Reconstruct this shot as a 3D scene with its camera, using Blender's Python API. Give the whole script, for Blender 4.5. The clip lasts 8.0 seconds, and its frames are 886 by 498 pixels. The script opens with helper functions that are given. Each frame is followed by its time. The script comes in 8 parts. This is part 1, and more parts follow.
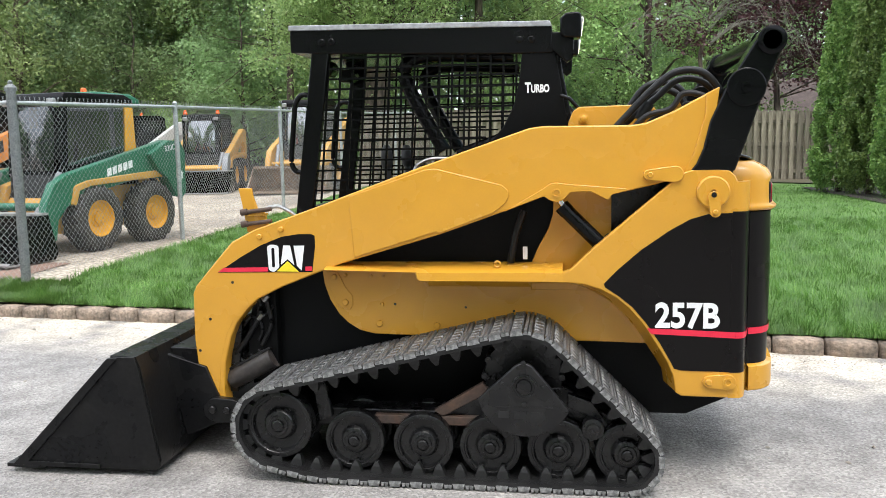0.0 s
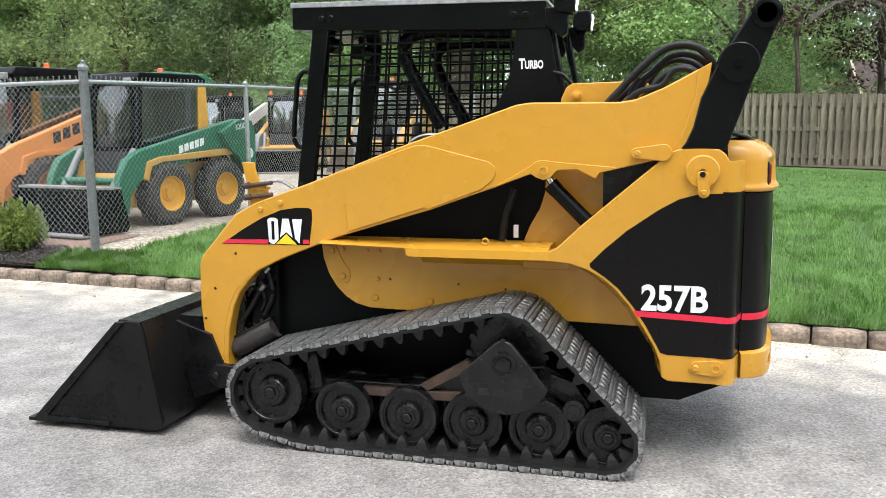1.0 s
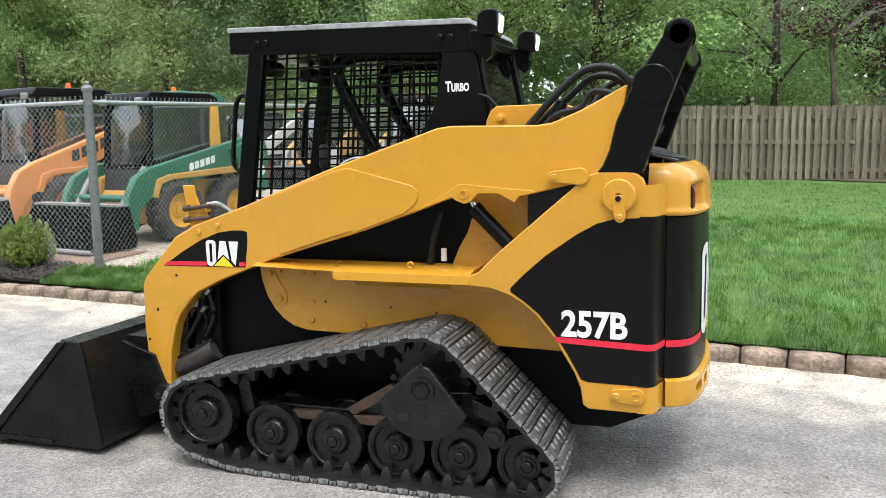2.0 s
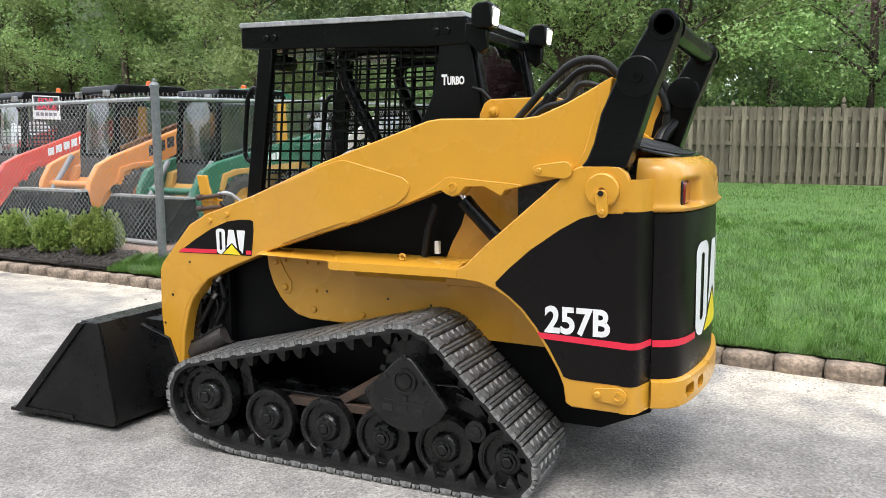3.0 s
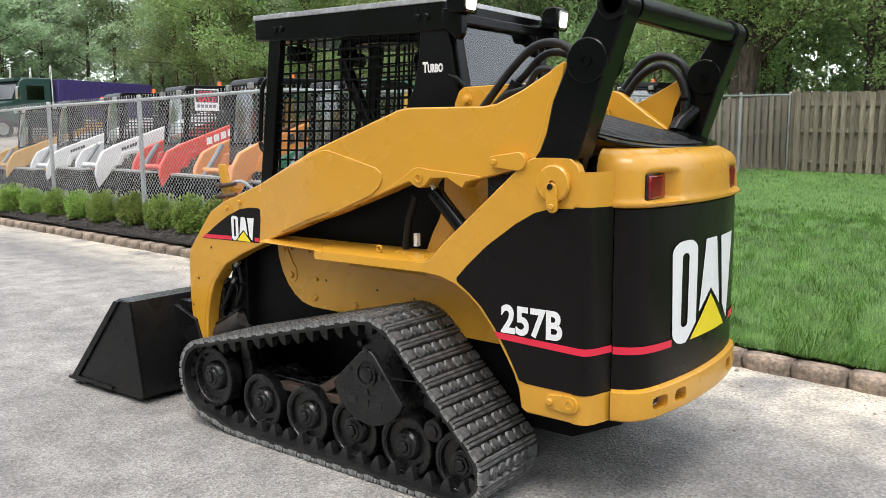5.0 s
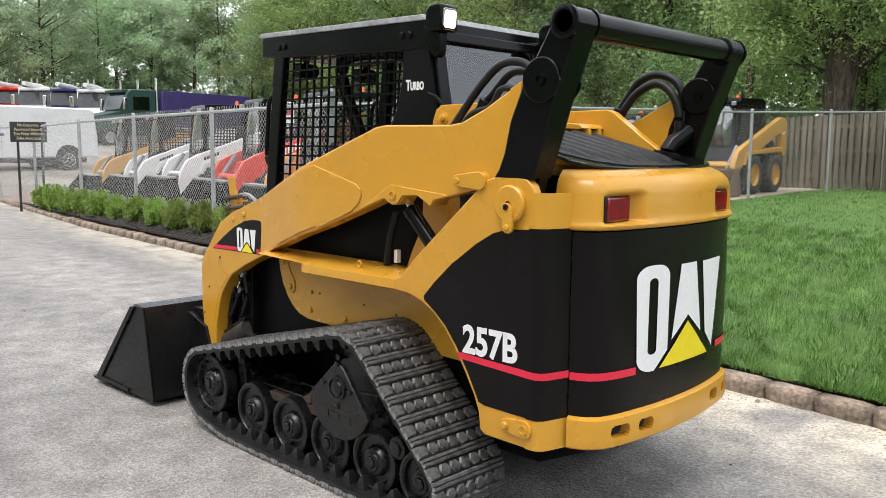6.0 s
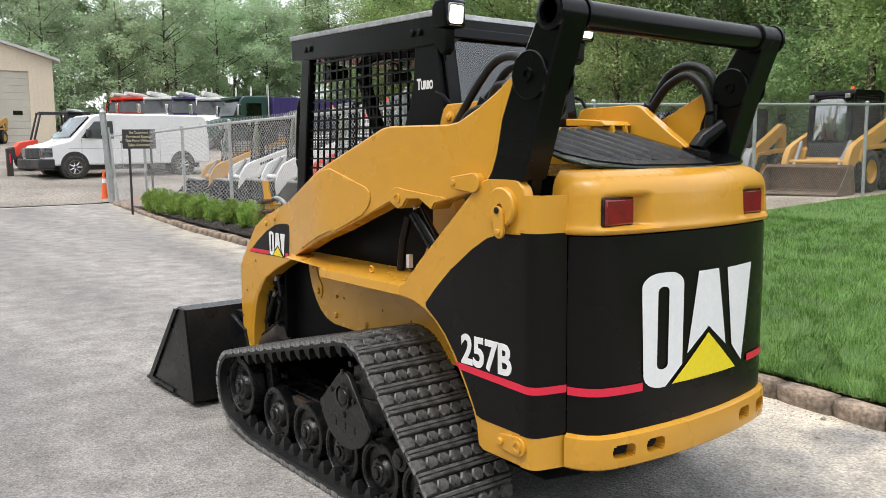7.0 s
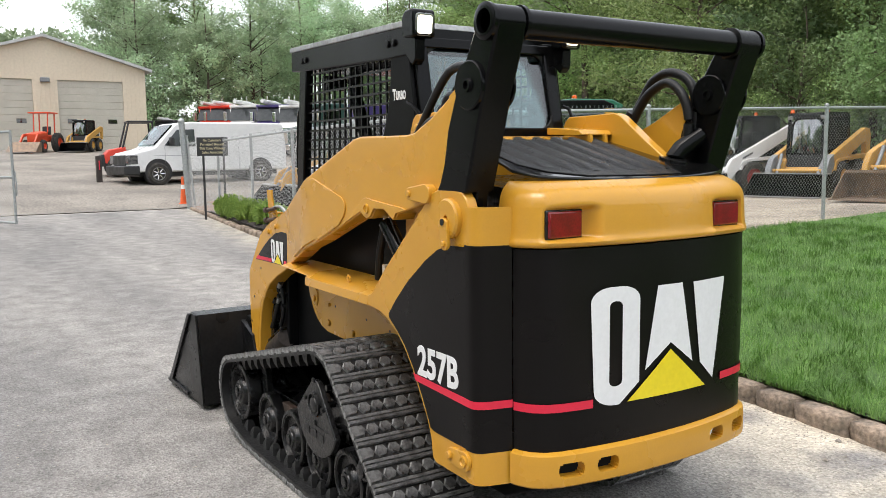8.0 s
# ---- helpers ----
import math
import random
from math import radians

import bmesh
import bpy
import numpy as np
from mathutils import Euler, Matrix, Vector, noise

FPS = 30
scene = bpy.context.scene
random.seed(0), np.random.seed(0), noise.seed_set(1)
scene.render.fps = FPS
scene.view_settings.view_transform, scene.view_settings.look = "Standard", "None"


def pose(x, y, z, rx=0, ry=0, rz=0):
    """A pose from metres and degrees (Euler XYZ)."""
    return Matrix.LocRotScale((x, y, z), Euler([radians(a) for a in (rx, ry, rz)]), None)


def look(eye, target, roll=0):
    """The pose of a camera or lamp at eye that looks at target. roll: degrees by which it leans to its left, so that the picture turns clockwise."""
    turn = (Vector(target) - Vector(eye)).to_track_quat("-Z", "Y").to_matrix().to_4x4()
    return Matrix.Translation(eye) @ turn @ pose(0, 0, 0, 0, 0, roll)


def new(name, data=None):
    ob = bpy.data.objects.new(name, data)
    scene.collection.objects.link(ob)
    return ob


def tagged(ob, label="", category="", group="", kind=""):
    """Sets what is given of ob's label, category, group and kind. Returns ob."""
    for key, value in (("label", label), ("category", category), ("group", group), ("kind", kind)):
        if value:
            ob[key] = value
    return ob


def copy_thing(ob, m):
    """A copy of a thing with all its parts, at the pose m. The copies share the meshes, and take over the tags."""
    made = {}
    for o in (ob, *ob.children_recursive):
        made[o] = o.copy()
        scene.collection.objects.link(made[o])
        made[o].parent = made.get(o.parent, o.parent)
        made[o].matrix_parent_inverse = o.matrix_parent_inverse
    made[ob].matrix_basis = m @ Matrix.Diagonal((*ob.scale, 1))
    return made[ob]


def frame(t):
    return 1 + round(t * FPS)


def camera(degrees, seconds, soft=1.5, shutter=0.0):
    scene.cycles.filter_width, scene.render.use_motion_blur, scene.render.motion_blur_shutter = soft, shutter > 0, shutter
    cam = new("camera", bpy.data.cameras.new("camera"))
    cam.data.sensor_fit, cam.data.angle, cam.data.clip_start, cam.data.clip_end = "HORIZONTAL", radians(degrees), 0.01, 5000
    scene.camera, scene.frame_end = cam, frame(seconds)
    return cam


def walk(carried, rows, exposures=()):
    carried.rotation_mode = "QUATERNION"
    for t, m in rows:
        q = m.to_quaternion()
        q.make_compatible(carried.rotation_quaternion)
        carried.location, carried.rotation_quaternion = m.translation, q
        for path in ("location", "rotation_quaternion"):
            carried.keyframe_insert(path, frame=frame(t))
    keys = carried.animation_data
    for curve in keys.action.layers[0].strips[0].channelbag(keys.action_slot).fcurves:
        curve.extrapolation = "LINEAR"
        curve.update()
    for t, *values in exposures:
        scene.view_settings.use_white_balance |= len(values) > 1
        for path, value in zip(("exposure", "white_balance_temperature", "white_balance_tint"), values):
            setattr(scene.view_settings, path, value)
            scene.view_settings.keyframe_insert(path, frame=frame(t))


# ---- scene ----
cam = camera(56.4, 8.0, soft=0.62)
PATH = [
    (0, (0.348, -4.086, 1.454), (0.057, -2.123, 1.205), -1.1),
    (0.5, (0.599, -4.073, 1.438), (0.141, -2.144, 1.178), -0.9),
    (1, (0.806, -4.009, 1.419), (0.29, -2.098, 1.133), -0.6),
    (1.5, (1.047, -3.881, 1.445), (0.531, -1.969, 1.164), -0.2),
    (1.7, (1.153, -3.854, 1.459), (0.605, -1.95, 1.19), -0.4),
    (2.8, (1.63, -3.748, 1.423), (0.823, -1.933, 1.182), -0.7),
    (3, (1.699, -3.692, 1.417), (0.871, -1.889, 1.168), -0.3),
    (3.5, (1.886, -3.567, 1.423), (0.946, -1.821, 1.162), -0.3),
    (4, (2.131, -3.451, 1.418), (1.044, -1.793, 1.15), -0.9),
    (4.5, (2.31, -3.355, 1.418), (1.151, -1.748, 1.143), -0.8),
    (4.7, (2.344, -3.274, 1.409), (1.169, -1.68, 1.133), -0.7),
    (5.8, (2.686, -2.882, 1.441), (1.345, -1.419, 1.194), 0.5),
    (6, (2.77, -2.827, 1.435), (1.389, -1.401, 1.193), 0.4),
    (6.5, (2.888, -2.64, 1.429), (1.409, -1.315, 1.188), -0.5),
    (7, (2.948, -2.43, 1.435), (1.387, -1.204, 1.195), -0.5),
    (7.5, (3.066, -2.24, 1.446), (1.432, -1.109, 1.219), -0.6),
    (8, (3.195, -2.054, 1.449), (1.515, -0.992, 1.224), -0.7),
]
walk(cam, [(t, look(eye, target, roll)) for t, eye, target, roll in PATH], exposures=[(0.0, 1.42, 6280, 10.6), (3.5, 1.29, 6380, 11.2), (8.0, 1.0, 6560, 11.4)])

# ---- world and light ----
world = bpy.data.worlds.new("sky")
scene.world = world
world.use_nodes = True
wn = world.node_tree
sky = wn.nodes.new("ShaderNodeTexSky")
sky.sky_type = "NISHITA"
sky.sun_disc = False
sky.sun_elevation = radians(66)
sky.sun_rotation = radians(200)
sky.air_density, sky.dust_density, sky.ozone_density = 1.0, 4.0, 1.0
haze = wn.nodes.new("ShaderNodeMixRGB")
haze.inputs[0].default_value = 0.65
haze.inputs[2].default_value = (7.5, 7.8, 8.0, 1)
wn.links.new(sky.outputs[0], haze.inputs[1])
wn.links.new(haze.outputs[0], wn.nodes["Background"].inputs[0])
wn.nodes["Background"].inputs[1].default_value = 0.13
sun = new("sun", bpy.data.lights.new("sun", "SUN"))
sun.data.energy, sun.data.angle, sun.data.color = 0.85, radians(25), (1.0, 0.96, 0.9)
sun.matrix_world = look((2, -3.5, 9), (0, 0, 0))

# ---- materials ----
def mat(name, base, rough=0.6, metal=0.0, second=None, scale=6.0, amount=0.5, grain=60.0, bump=0.1, coat=0.0, vary=0.0, fine=0.25, rough_vary=0.1, stretch=(1, 1, 1), spec=0.5):
    """A surface with two scales of colour change, fine relief and uneven gloss."""
    m = bpy.data.materials.new(name)
    m.use_nodes = True
    nt = m.node_tree
    b = nt.nodes["Principled BSDF"]
    b.inputs["Metallic"].default_value = metal
    b.inputs["Coat Weight"].default_value = coat
    b.inputs["Coat Roughness"].default_value = 0.12
    b.inputs["Specular IOR Level"].default_value = spec
    tc = nt.nodes.new("ShaderNodeTexCoord")
    mp = nt.nodes.new("ShaderNodeMapping")
    mp.inputs["Scale"].default_value = stretch
    nt.links.new(tc.outputs["Object"], mp.inputs[0])
    n1 = nt.nodes.new("ShaderNodeTexNoise")
    n1.inputs["Scale"].default_value, n1.inputs["Detail"].default_value = scale, 5
    n2 = nt.nodes.new("ShaderNodeTexNoise")
    n2.inputs["Scale"].default_value, n2.inputs["Detail"].default_value = grain, 4
    nt.links.new(mp.outputs[0], n1.inputs["Vector"])
    nt.links.new(mp.outputs[0], n2.inputs["Vector"])
    second = second or tuple(c * 0.7 for c in base)
    ramp = nt.nodes.new("ShaderNodeMapRange")
    ramp.inputs[1].default_value, ramp.inputs[2].default_value = 0.35, 0.65
    ramp.inputs[4].default_value = amount
    nt.links.new(n1.outputs["Fac"], ramp.inputs[0])
    mix = nt.nodes.new("ShaderNodeMixRGB")
    mix.inputs[1].default_value, mix.inputs[2].default_value = (*base, 1), (*second, 1)
    nt.links.new(ramp.outputs[0], mix.inputs[0])
    gr = nt.nodes.new("ShaderNodeMapRange")
    gr.inputs[1].default_value, gr.inputs[2].default_value = 0.3, 0.7
    gr.inputs[3].default_value, gr.inputs[4].default_value = 1 - fine, 1 + fine
    nt.links.new(n2.outputs["Fac"], gr.inputs[0])
    hsv = nt.nodes.new("ShaderNodeHueSaturation")
    nt.links.new(mix.outputs[0], hsv.inputs["Color"])
    if vary:
        oi = nt.nodes.new("ShaderNodeObjectInfo")
        vr = nt.nodes.new("ShaderNodeMapRange")
        vr.inputs[3].default_value, vr.inputs[4].default_value = 1 - vary, 1 + vary
        nt.links.new(oi.outputs["Random"], vr.inputs[0])
        mul = nt.nodes.new("ShaderNodeMath")
        mul.operation = "MULTIPLY"
        nt.links.new(gr.outputs[0], mul.inputs[0])
        nt.links.new(vr.outputs[0], mul.inputs[1])
        nt.links.new(mul.outputs[0], hsv.inputs["Value"])
    else:
        nt.links.new(gr.outputs[0], hsv.inputs["Value"])
    nt.links.new(hsv.outputs[0], b.inputs["Base Color"])
    rr = nt.nodes.new("ShaderNodeMapRange")
    rr.inputs[1].default_value, rr.inputs[2].default_value = 0.3, 0.7
    rr.inputs[3].default_value, rr.inputs[4].default_value = max(0.02, rough - rough_vary), min(1, rough + rough_vary)
    nt.links.new(n1.outputs["Fac"], rr.inputs[0])
    nt.links.new(rr.outputs[0], b.inputs["Roughness"])
    if bump:
        bp = nt.nodes.new("ShaderNodeBump")
        bp.inputs["Strength"].default_value, bp.inputs["Distance"].default_value = bump, 0.01
        nt.links.new(n2.outputs["Fac"], bp.inputs["Height"])
        nt.links.new(bp.outputs[0], b.inputs["Normal"])
    return m


def leaf_mat(name, c1, c2, trans=0.25, patch=0.0):
    """Leaves: colour changes from leaf to leaf, and a little light comes through."""
    m = bpy.data.materials.new(name)
    m.use_nodes = True
    nt = m.node_tree
    b = nt.nodes["Principled BSDF"]
    b.inputs["Roughness"].default_value = 0.42
    g = nt.nodes.new("ShaderNodeNewGeometry")
    oi = nt.nodes.new("ShaderNodeObjectInfo")
    mix = nt.nodes.new("ShaderNodeMixRGB")
    mix.inputs[1].default_value, mix.inputs[2].default_value = (*c1, 1), (*c2, 1)
    nt.links.new(g.outputs["Random Per Island"], mix.inputs[0])
    hsv = nt.nodes.new("ShaderNodeHueSaturation")
    vr = nt.nodes.new("ShaderNodeMapRange")
    vr.inputs[3].default_value, vr.inputs[4].default_value = 0.7, 1.3
    hr = nt.nodes.new("ShaderNodeMapRange")
    hr.inputs[3].default_value, hr.inputs[4].default_value = 0.485, 0.515
    nt.links.new(oi.outputs["Random"], vr.inputs[0])
    nt.links.new(oi.outputs["Random"], hr.inputs[0])
    nt.links.new(mix.outputs[0], hsv.inputs["Color"])
    if patch:
        tc = nt.nodes.new("ShaderNodeTexCoord")
        pn = nt.nodes.new("ShaderNodeTexNoise")
        pn.inputs["Scale"].default_value, pn.inputs["Detail"].default_value = 2.6, 7
        nt.links.new(tc.outputs["Object"], pn.inputs["Vector"])
        vr.inputs[1].default_value, vr.inputs[2].default_value = 0.3, 0.7
        vr.inputs[3].default_value, vr.inputs[4].default_value = 1 - patch, 1 + patch
        nt.links.new(pn.outputs["Fac"], vr.inputs[0])
    nt.links.new(vr.outputs[0], hsv.inputs["Value"])
    nt.links.new(hr.outputs[0], hsv.inputs["Hue"])
    nt.links.new(hsv.outputs[0], b.inputs["Base Color"])
    tr = nt.nodes.new("ShaderNodeBsdfTranslucent")
    nt.links.new(hsv.outputs[0], tr.inputs["Color"])
    ms = nt.nodes.new("ShaderNodeMixShader")
    ms.inputs[0].default_value = trans
    nt.links.new(b.outputs[0], ms.inputs[1])
    nt.links.new(tr.outputs[0], ms.inputs[2])
    nt.links.new(ms.outputs[0], nt.nodes["Material Output"].inputs[0])
    return m


def glass_mat(name, tint=(0.85, 0.93, 0.91), gloss=0.12):
    """A window pane: clear, with a mirror of the sky that grows at flat angles."""
    m = bpy.data.materials.new(name)
    m.use_nodes = True
    nt = m.node_tree
    nt.nodes.remove(nt.nodes["Principled BSDF"])
    g = nt.nodes.new("ShaderNodeBsdfGlossy")
    g.inputs["Roughness"].default_value = 0.03
    t = nt.nodes.new("ShaderNodeBsdfTransparent")
    t.inputs[0].default_value = (*tint, 1)
    ms = nt.nodes.new("ShaderNodeMixShader")
    fr = nt.nodes.new("ShaderNodeFresnel")
    mr = nt.nodes.new("ShaderNodeMapRange")
    mr.inputs[3].default_value, mr.inputs[4].default_value = gloss, 1
    nt.links.new(fr.outputs[0], mr.inputs[0])
    nt.links.new(mr.outputs[0], ms.inputs[0])
    nt.links.new(t.outputs[0], ms.inputs[1])
    nt.links.new(g.outputs[0], ms.inputs[2])
    nt.links.new(ms.outputs[0], nt.nodes["Material Output"].inputs[0])
    return m


def glow_mat(name, colour, strength):
    m = bpy.data.materials.new(name)
    m.use_nodes = True
    b = m.node_tree.nodes["Principled BSDF"]
    b.inputs["Base Color"].default_value = (*colour, 1)
    b.inputs["Emission Color"].default_value = (*colour, 1)
    b.inputs["Emission Strength"].default_value = strength
    return m


YELLOW = mat("yellow_paint", (0.615, 0.305, 0.028), 0.28, second=(0.56, 0.275, 0.024), scale=3, amount=0.6, grain=140, bump=0.012, coat=0.2, fine=0.02)
BLACK = mat("black_paint", (0.003, 0.0032, 0.0036), 0.22, second=(0.0045, 0.0045, 0.0045), scale=4, amount=0.6, grain=110, bump=0.02, fine=0.15, spec=0.17, rough_vary=0.06)
BLACK_SHEET = mat("black_sheet_metal", (0.0035, 0.0038, 0.0042), 0.4, second=(0.006, 0.006, 0.006), scale=4, amount=0.6, grain=110, bump=0.03, fine=0.2, spec=0.10)
BUCKET = mat("dusty_black_steel", (0.006, 0.0062, 0.0068), 0.3, second=(0.014, 0.0135, 0.013), scale=5, amount=0.7, grain=60, bump=0.08, fine=0.3, spec=0.18)
GLOSS_BLACK = mat("gloss_black_cover", (0.004, 0.004, 0.0042), 0.12, second=(0.008, 0.008, 0.008), scale=6, amount=0.6, grain=90, bump=0.02, fine=0.15, spec=0.5, rough_vary=0.06)
DECAL_BLACK = mat("black_vinyl", (0.0045, 0.0035, 0.0035), 0.3, spec=0.22, scale=3, amount=0.4, grain=80, bump=0.02, fine=0.1)
DECAL_WHITE = mat("white_vinyl", (0.8, 0.8, 0.8), 0.4, second=(0.74, 0.74, 0.74), scale=8, amount=0.3, bump=0.0, fine=0.03)
DECAL_RED = mat("red_vinyl", (0.72, 0.02, 0.055), 0.4, second=(0.62, 0.02, 0.05), scale=8, amount=0.5, bump=0.0, fine=0.04)
DECAL_YELLOW = mat("yellow_vinyl", (0.85, 0.68, 0.02), 0.4, second=(0.8, 0.62, 0.02), scale=8, amount=0.4, bump=0.0, fine=0.04)
RUBBER = mat("rubber", (0.008, 0.008, 0.0085), 0.42, spec=0.4, second=(0.022, 0.0215, 0.021), scale=9, amount=0.6, grain=90, bump=0.25)
TREAD = mat("worn_tread_rubber", (0.026, 0.026, 0.027), 0.34, second=(0.15, 0.15, 0.15), scale=19, amount=0.7, grain=120, bump=0.3, fine=0.35)
WORN = mat("scuffed_rubber_edge", (0.045, 0.045, 0.045), 0.45, second=(0.26, 0.26, 0.255), scale=30, amount=0.9, grain=90, bump=0.4, fine=0.45)
IRON = mat("greasy_black_iron", (0.0055, 0.0055, 0.006), 0.28, spec=0.42, second=(0.016, 0.0155, 0.015), scale=14, amount=0.6, grain=70, bump=0.25, fine=0.35)
RUST = mat("rusty_steel", (0.085, 0.045, 0.028), 0.7, second=(0.05, 0.04, 0.035), scale=14, amount=0.8, grain=60, bump=0.3)
STEEL = mat("steel", (0.42, 0.42, 0.41), 0.35, 0.9, second=(0.3, 0.29, 0.28), scale=10, amount=0.6, bump=0.05)
GALV = mat("galvanised_steel", (0.42, 0.44, 0.44), 0.5, 0.55, second=(0.3, 0.32, 0.32), scale=18, amount=0.7, grain=80, bump=0.1)
WIRE = mat("dull_fence_wire", (0.42, 0.43, 0.43), 0.5, 0.4, second=(0.22, 0.225, 0.225), scale=18, amount=0.7, bump=0)
CHROME = mat("chrome", (0.75, 0.75, 0.76), 0.12, 1.0, second=(0.6, 0.6, 0.6), scale=9, amount=0.4, bump=0.0)
HOSE = mat("hose_rubber", (0.006, 0.006, 0.0065), 0.42, spec=0.3, second=(0.012, 0.012, 0.012), scale=30, amount=0.5, grain=150, bump=0.2)
CABGLASS = glass_mat("cab_glass", (0.58, 0.73, 0.73), 0.09)
DARKGLASS = glass_mat("dark_window_glass", (0.22, 0.26, 0.26), 0.10)
LENS_RED = mat("red_lamp_lens", (0.24, 0.004, 0.010), 0.10, second=(0.10, 0.002, 0.004), scale=14, amount=0.6, grain=160, bump=0.05, coat=0.5)
LAMP = glow_mat("lit_lamp", (1.0, 0.90, 0.72), 0.95)
ORANGE_LENS = mat("orange_lens", (0.75, 0.12, 0.01), 0.2, second=(0.5, 0.08, 0.01), scale=30)
def asphalt_mat():
    """Weathered asphalt: stone chips in a grey binder, pale dusty patches and darker seams."""
    m = bpy.data.materials.new("worn_asphalt")
    m.use_nodes = True
    nt = m.node_tree
    b = nt.nodes["Principled BSDF"]
    b.inputs["Roughness"].default_value = 0.93
    b.inputs["Specular IOR Level"].default_value = 0.25
    tc = nt.nodes.new("ShaderNodeTexCoord")
    def tex(kind, scale, detail=3):
        n = nt.nodes.new(kind)
        n.inputs["Scale"].default_value = scale
        if kind == "ShaderNodeTexNoise":
            n.inputs["Detail"].default_value = detail
        nt.links.new(tc.outputs["Object"], n.inputs["Vector"])
        return n
    def span(src, a, c, lo, hi):
        r = nt.nodes.new("ShaderNodeMapRange")
        for i, v in enumerate((a, c, lo, hi)):
            r.inputs[i + 1].default_value = v
        nt.links.new(src, r.inputs[0])
        return r.outputs[0]
    def mul(x, y):
        k = nt.nodes.new("ShaderNodeMath")
        k.operation = "MULTIPLY"
        nt.links.new(x, k.inputs[0])
        nt.links.new(y, k.inputs[1])
        return k.outputs[0]
    lane = nt.nodes.new("ShaderNodeMapping")
    lane.inputs["Scale"].default_value = (0.16, 0.9, 1.0)
    lane.inputs["Rotation"].default_value = (0, 0, 0.1)
    nt.links.new(tc.outputs["Object"], lane.inputs[0])
    big, mid, grit, chips = tex("ShaderNodeTexNoise", 0.8, 6), tex("ShaderNodeTexNoise", 4.5, 6), tex("ShaderNodeTexNoise", 60, 4), tex("ShaderNodeTexVoronoi", 85)
    nt.links.new(lane.outputs[0], big.inputs["Vector"])
    patch = nt.nodes.new("ShaderNodeMixRGB")
    patch.inputs[1].default_value, patch.inputs[2].default_value = (0.185, 0.178, 0.172, 1), (0.385, 0.363, 0.335, 1)
    nt.links.new(mul(span(big.outputs["Fac"], 0.38, 0.72, 0.15, 0.9), span(mid.outputs["Fac"], 0.25, 0.7, 0.55, 1.0)), patch.inputs[0])
    # pale sand gathered along the kerb
    off = nt.nodes.new("ShaderNodeVectorMath")
    off.operation = "DOT_PRODUCT"
    off.inputs[1].default_value = (-0.1466, -1.0, 0.0)
    nt.links.new(tc.outputs["Object"], off.inputs[0])
    drift = mul(span(off.outputs["Value"], -1.95, -0.75, 1.0, 0.0), span(tex("ShaderNodeTexNoise", 2.2, 6).outputs["Fac"], 0.30, 0.52, 0.0, 1.0))
    sand = nt.nodes.new("ShaderNodeMixRGB")
    sand.inputs[2].default_value = (0.60, 0.535, 0.43, 1)
    nt.links.new(drift, sand.inputs[0])
    nt.links.new(patch.outputs[0], sand.inputs[1])
    chipv = span(chips.outputs["Color"], 0.0, 1.0, 0.68, 1.34)
    val = mul(mul(chipv, span(grit.outputs["Fac"], 0.3, 0.7, 0.80, 1.2)), span(mid.outputs["Fac"], 0.3, 0.7, 0.84, 1.14))
    hsv = nt.nodes.new("ShaderNodeHueSaturation")
    nt.links.new(sand.outputs[0], hsv.inputs["Color"])
    nt.links.new(val, hsv.inputs["Value"])
    nt.links.new(hsv.outputs[0], b.inputs["Base Color"])
    bp = nt.nodes.new("ShaderNodeBump")
    bp.inputs["Strength"].default_value, bp.inputs["Distance"].default_value = 0.8, 0.008
    nt.links.new(chips.outputs["Distance"], bp.inputs["Height"])
    nt.links.new(bp.outputs[0], b.inputs["Normal"])
    return m


ASPHALT = asphalt_mat()
GRAVEL = mat("gravel", (0.25, 0.212, 0.168), 0.95, second=(0.43, 0.372, 0.295), scale=0.9, amount=0.9, grain=24, bump=1.0, fine=0.65)
DIRT = mat("red_dirt", (0.28, 0.18, 0.13), 0.95, second=(0.2, 0.13, 0.1), scale=2, amount=0.8, grain=40, bump=0.8)
LAWN = mat("lawn", (0.065, 0.140, 0.026), 0.9, second=(0.10, 0.185, 0.040), scale=1.2, amount=0.8, grain=70, bump=1.0, fine=0.55)
MULCH = mat("dark_mulch", (0.022, 0.017, 0.015), 0.95, second=(0.04, 0.03, 0.026), scale=9, amount=0.7, grain=45, bump=1.0, fine=0.6)
STONE = mat("kerb_stone", (0.32, 0.245, 0.185), 0.95, second=(0.15, 0.125, 0.10), scale=13, amount=0.9, grain=45, bump=1.0, vary=0.22, fine=0.35, stretch=(0.31, 1, 1))
WOOD = mat("weathered_wood", (0.215, 0.187, 0.135), 0.9, second=(0.080, 0.068, 0.048), scale=9, amount=0.9, grain=50, bump=0.5, vary=0.3, stretch=(1, 1, 0.12))
BARK = mat("bark", (0.125, 0.098, 0.072), 0.95, second=(0.035, 0.027, 0.020), scale=9, amount=0.9, grain=26, bump=1.0, fine=0.4, stretch=(1, 1, 0.2))
LEAF = leaf_mat("spring_leaf", (0.17, 0.27, 0.085), (0.42, 0.55, 0.22), trans=0.5)
# leaf colour paled to paint distance haze onto the far woods
LEAF_HAZED = leaf_mat("hazed_leaf", (0.29, 0.39, 0.23), (0.42, 0.53, 0.33), trans=0.5)
LEAF_DARK = leaf_mat("dark_leaf", (0.17, 0.27, 0.11), (0.33, 0.47, 0.21), trans=0.5)
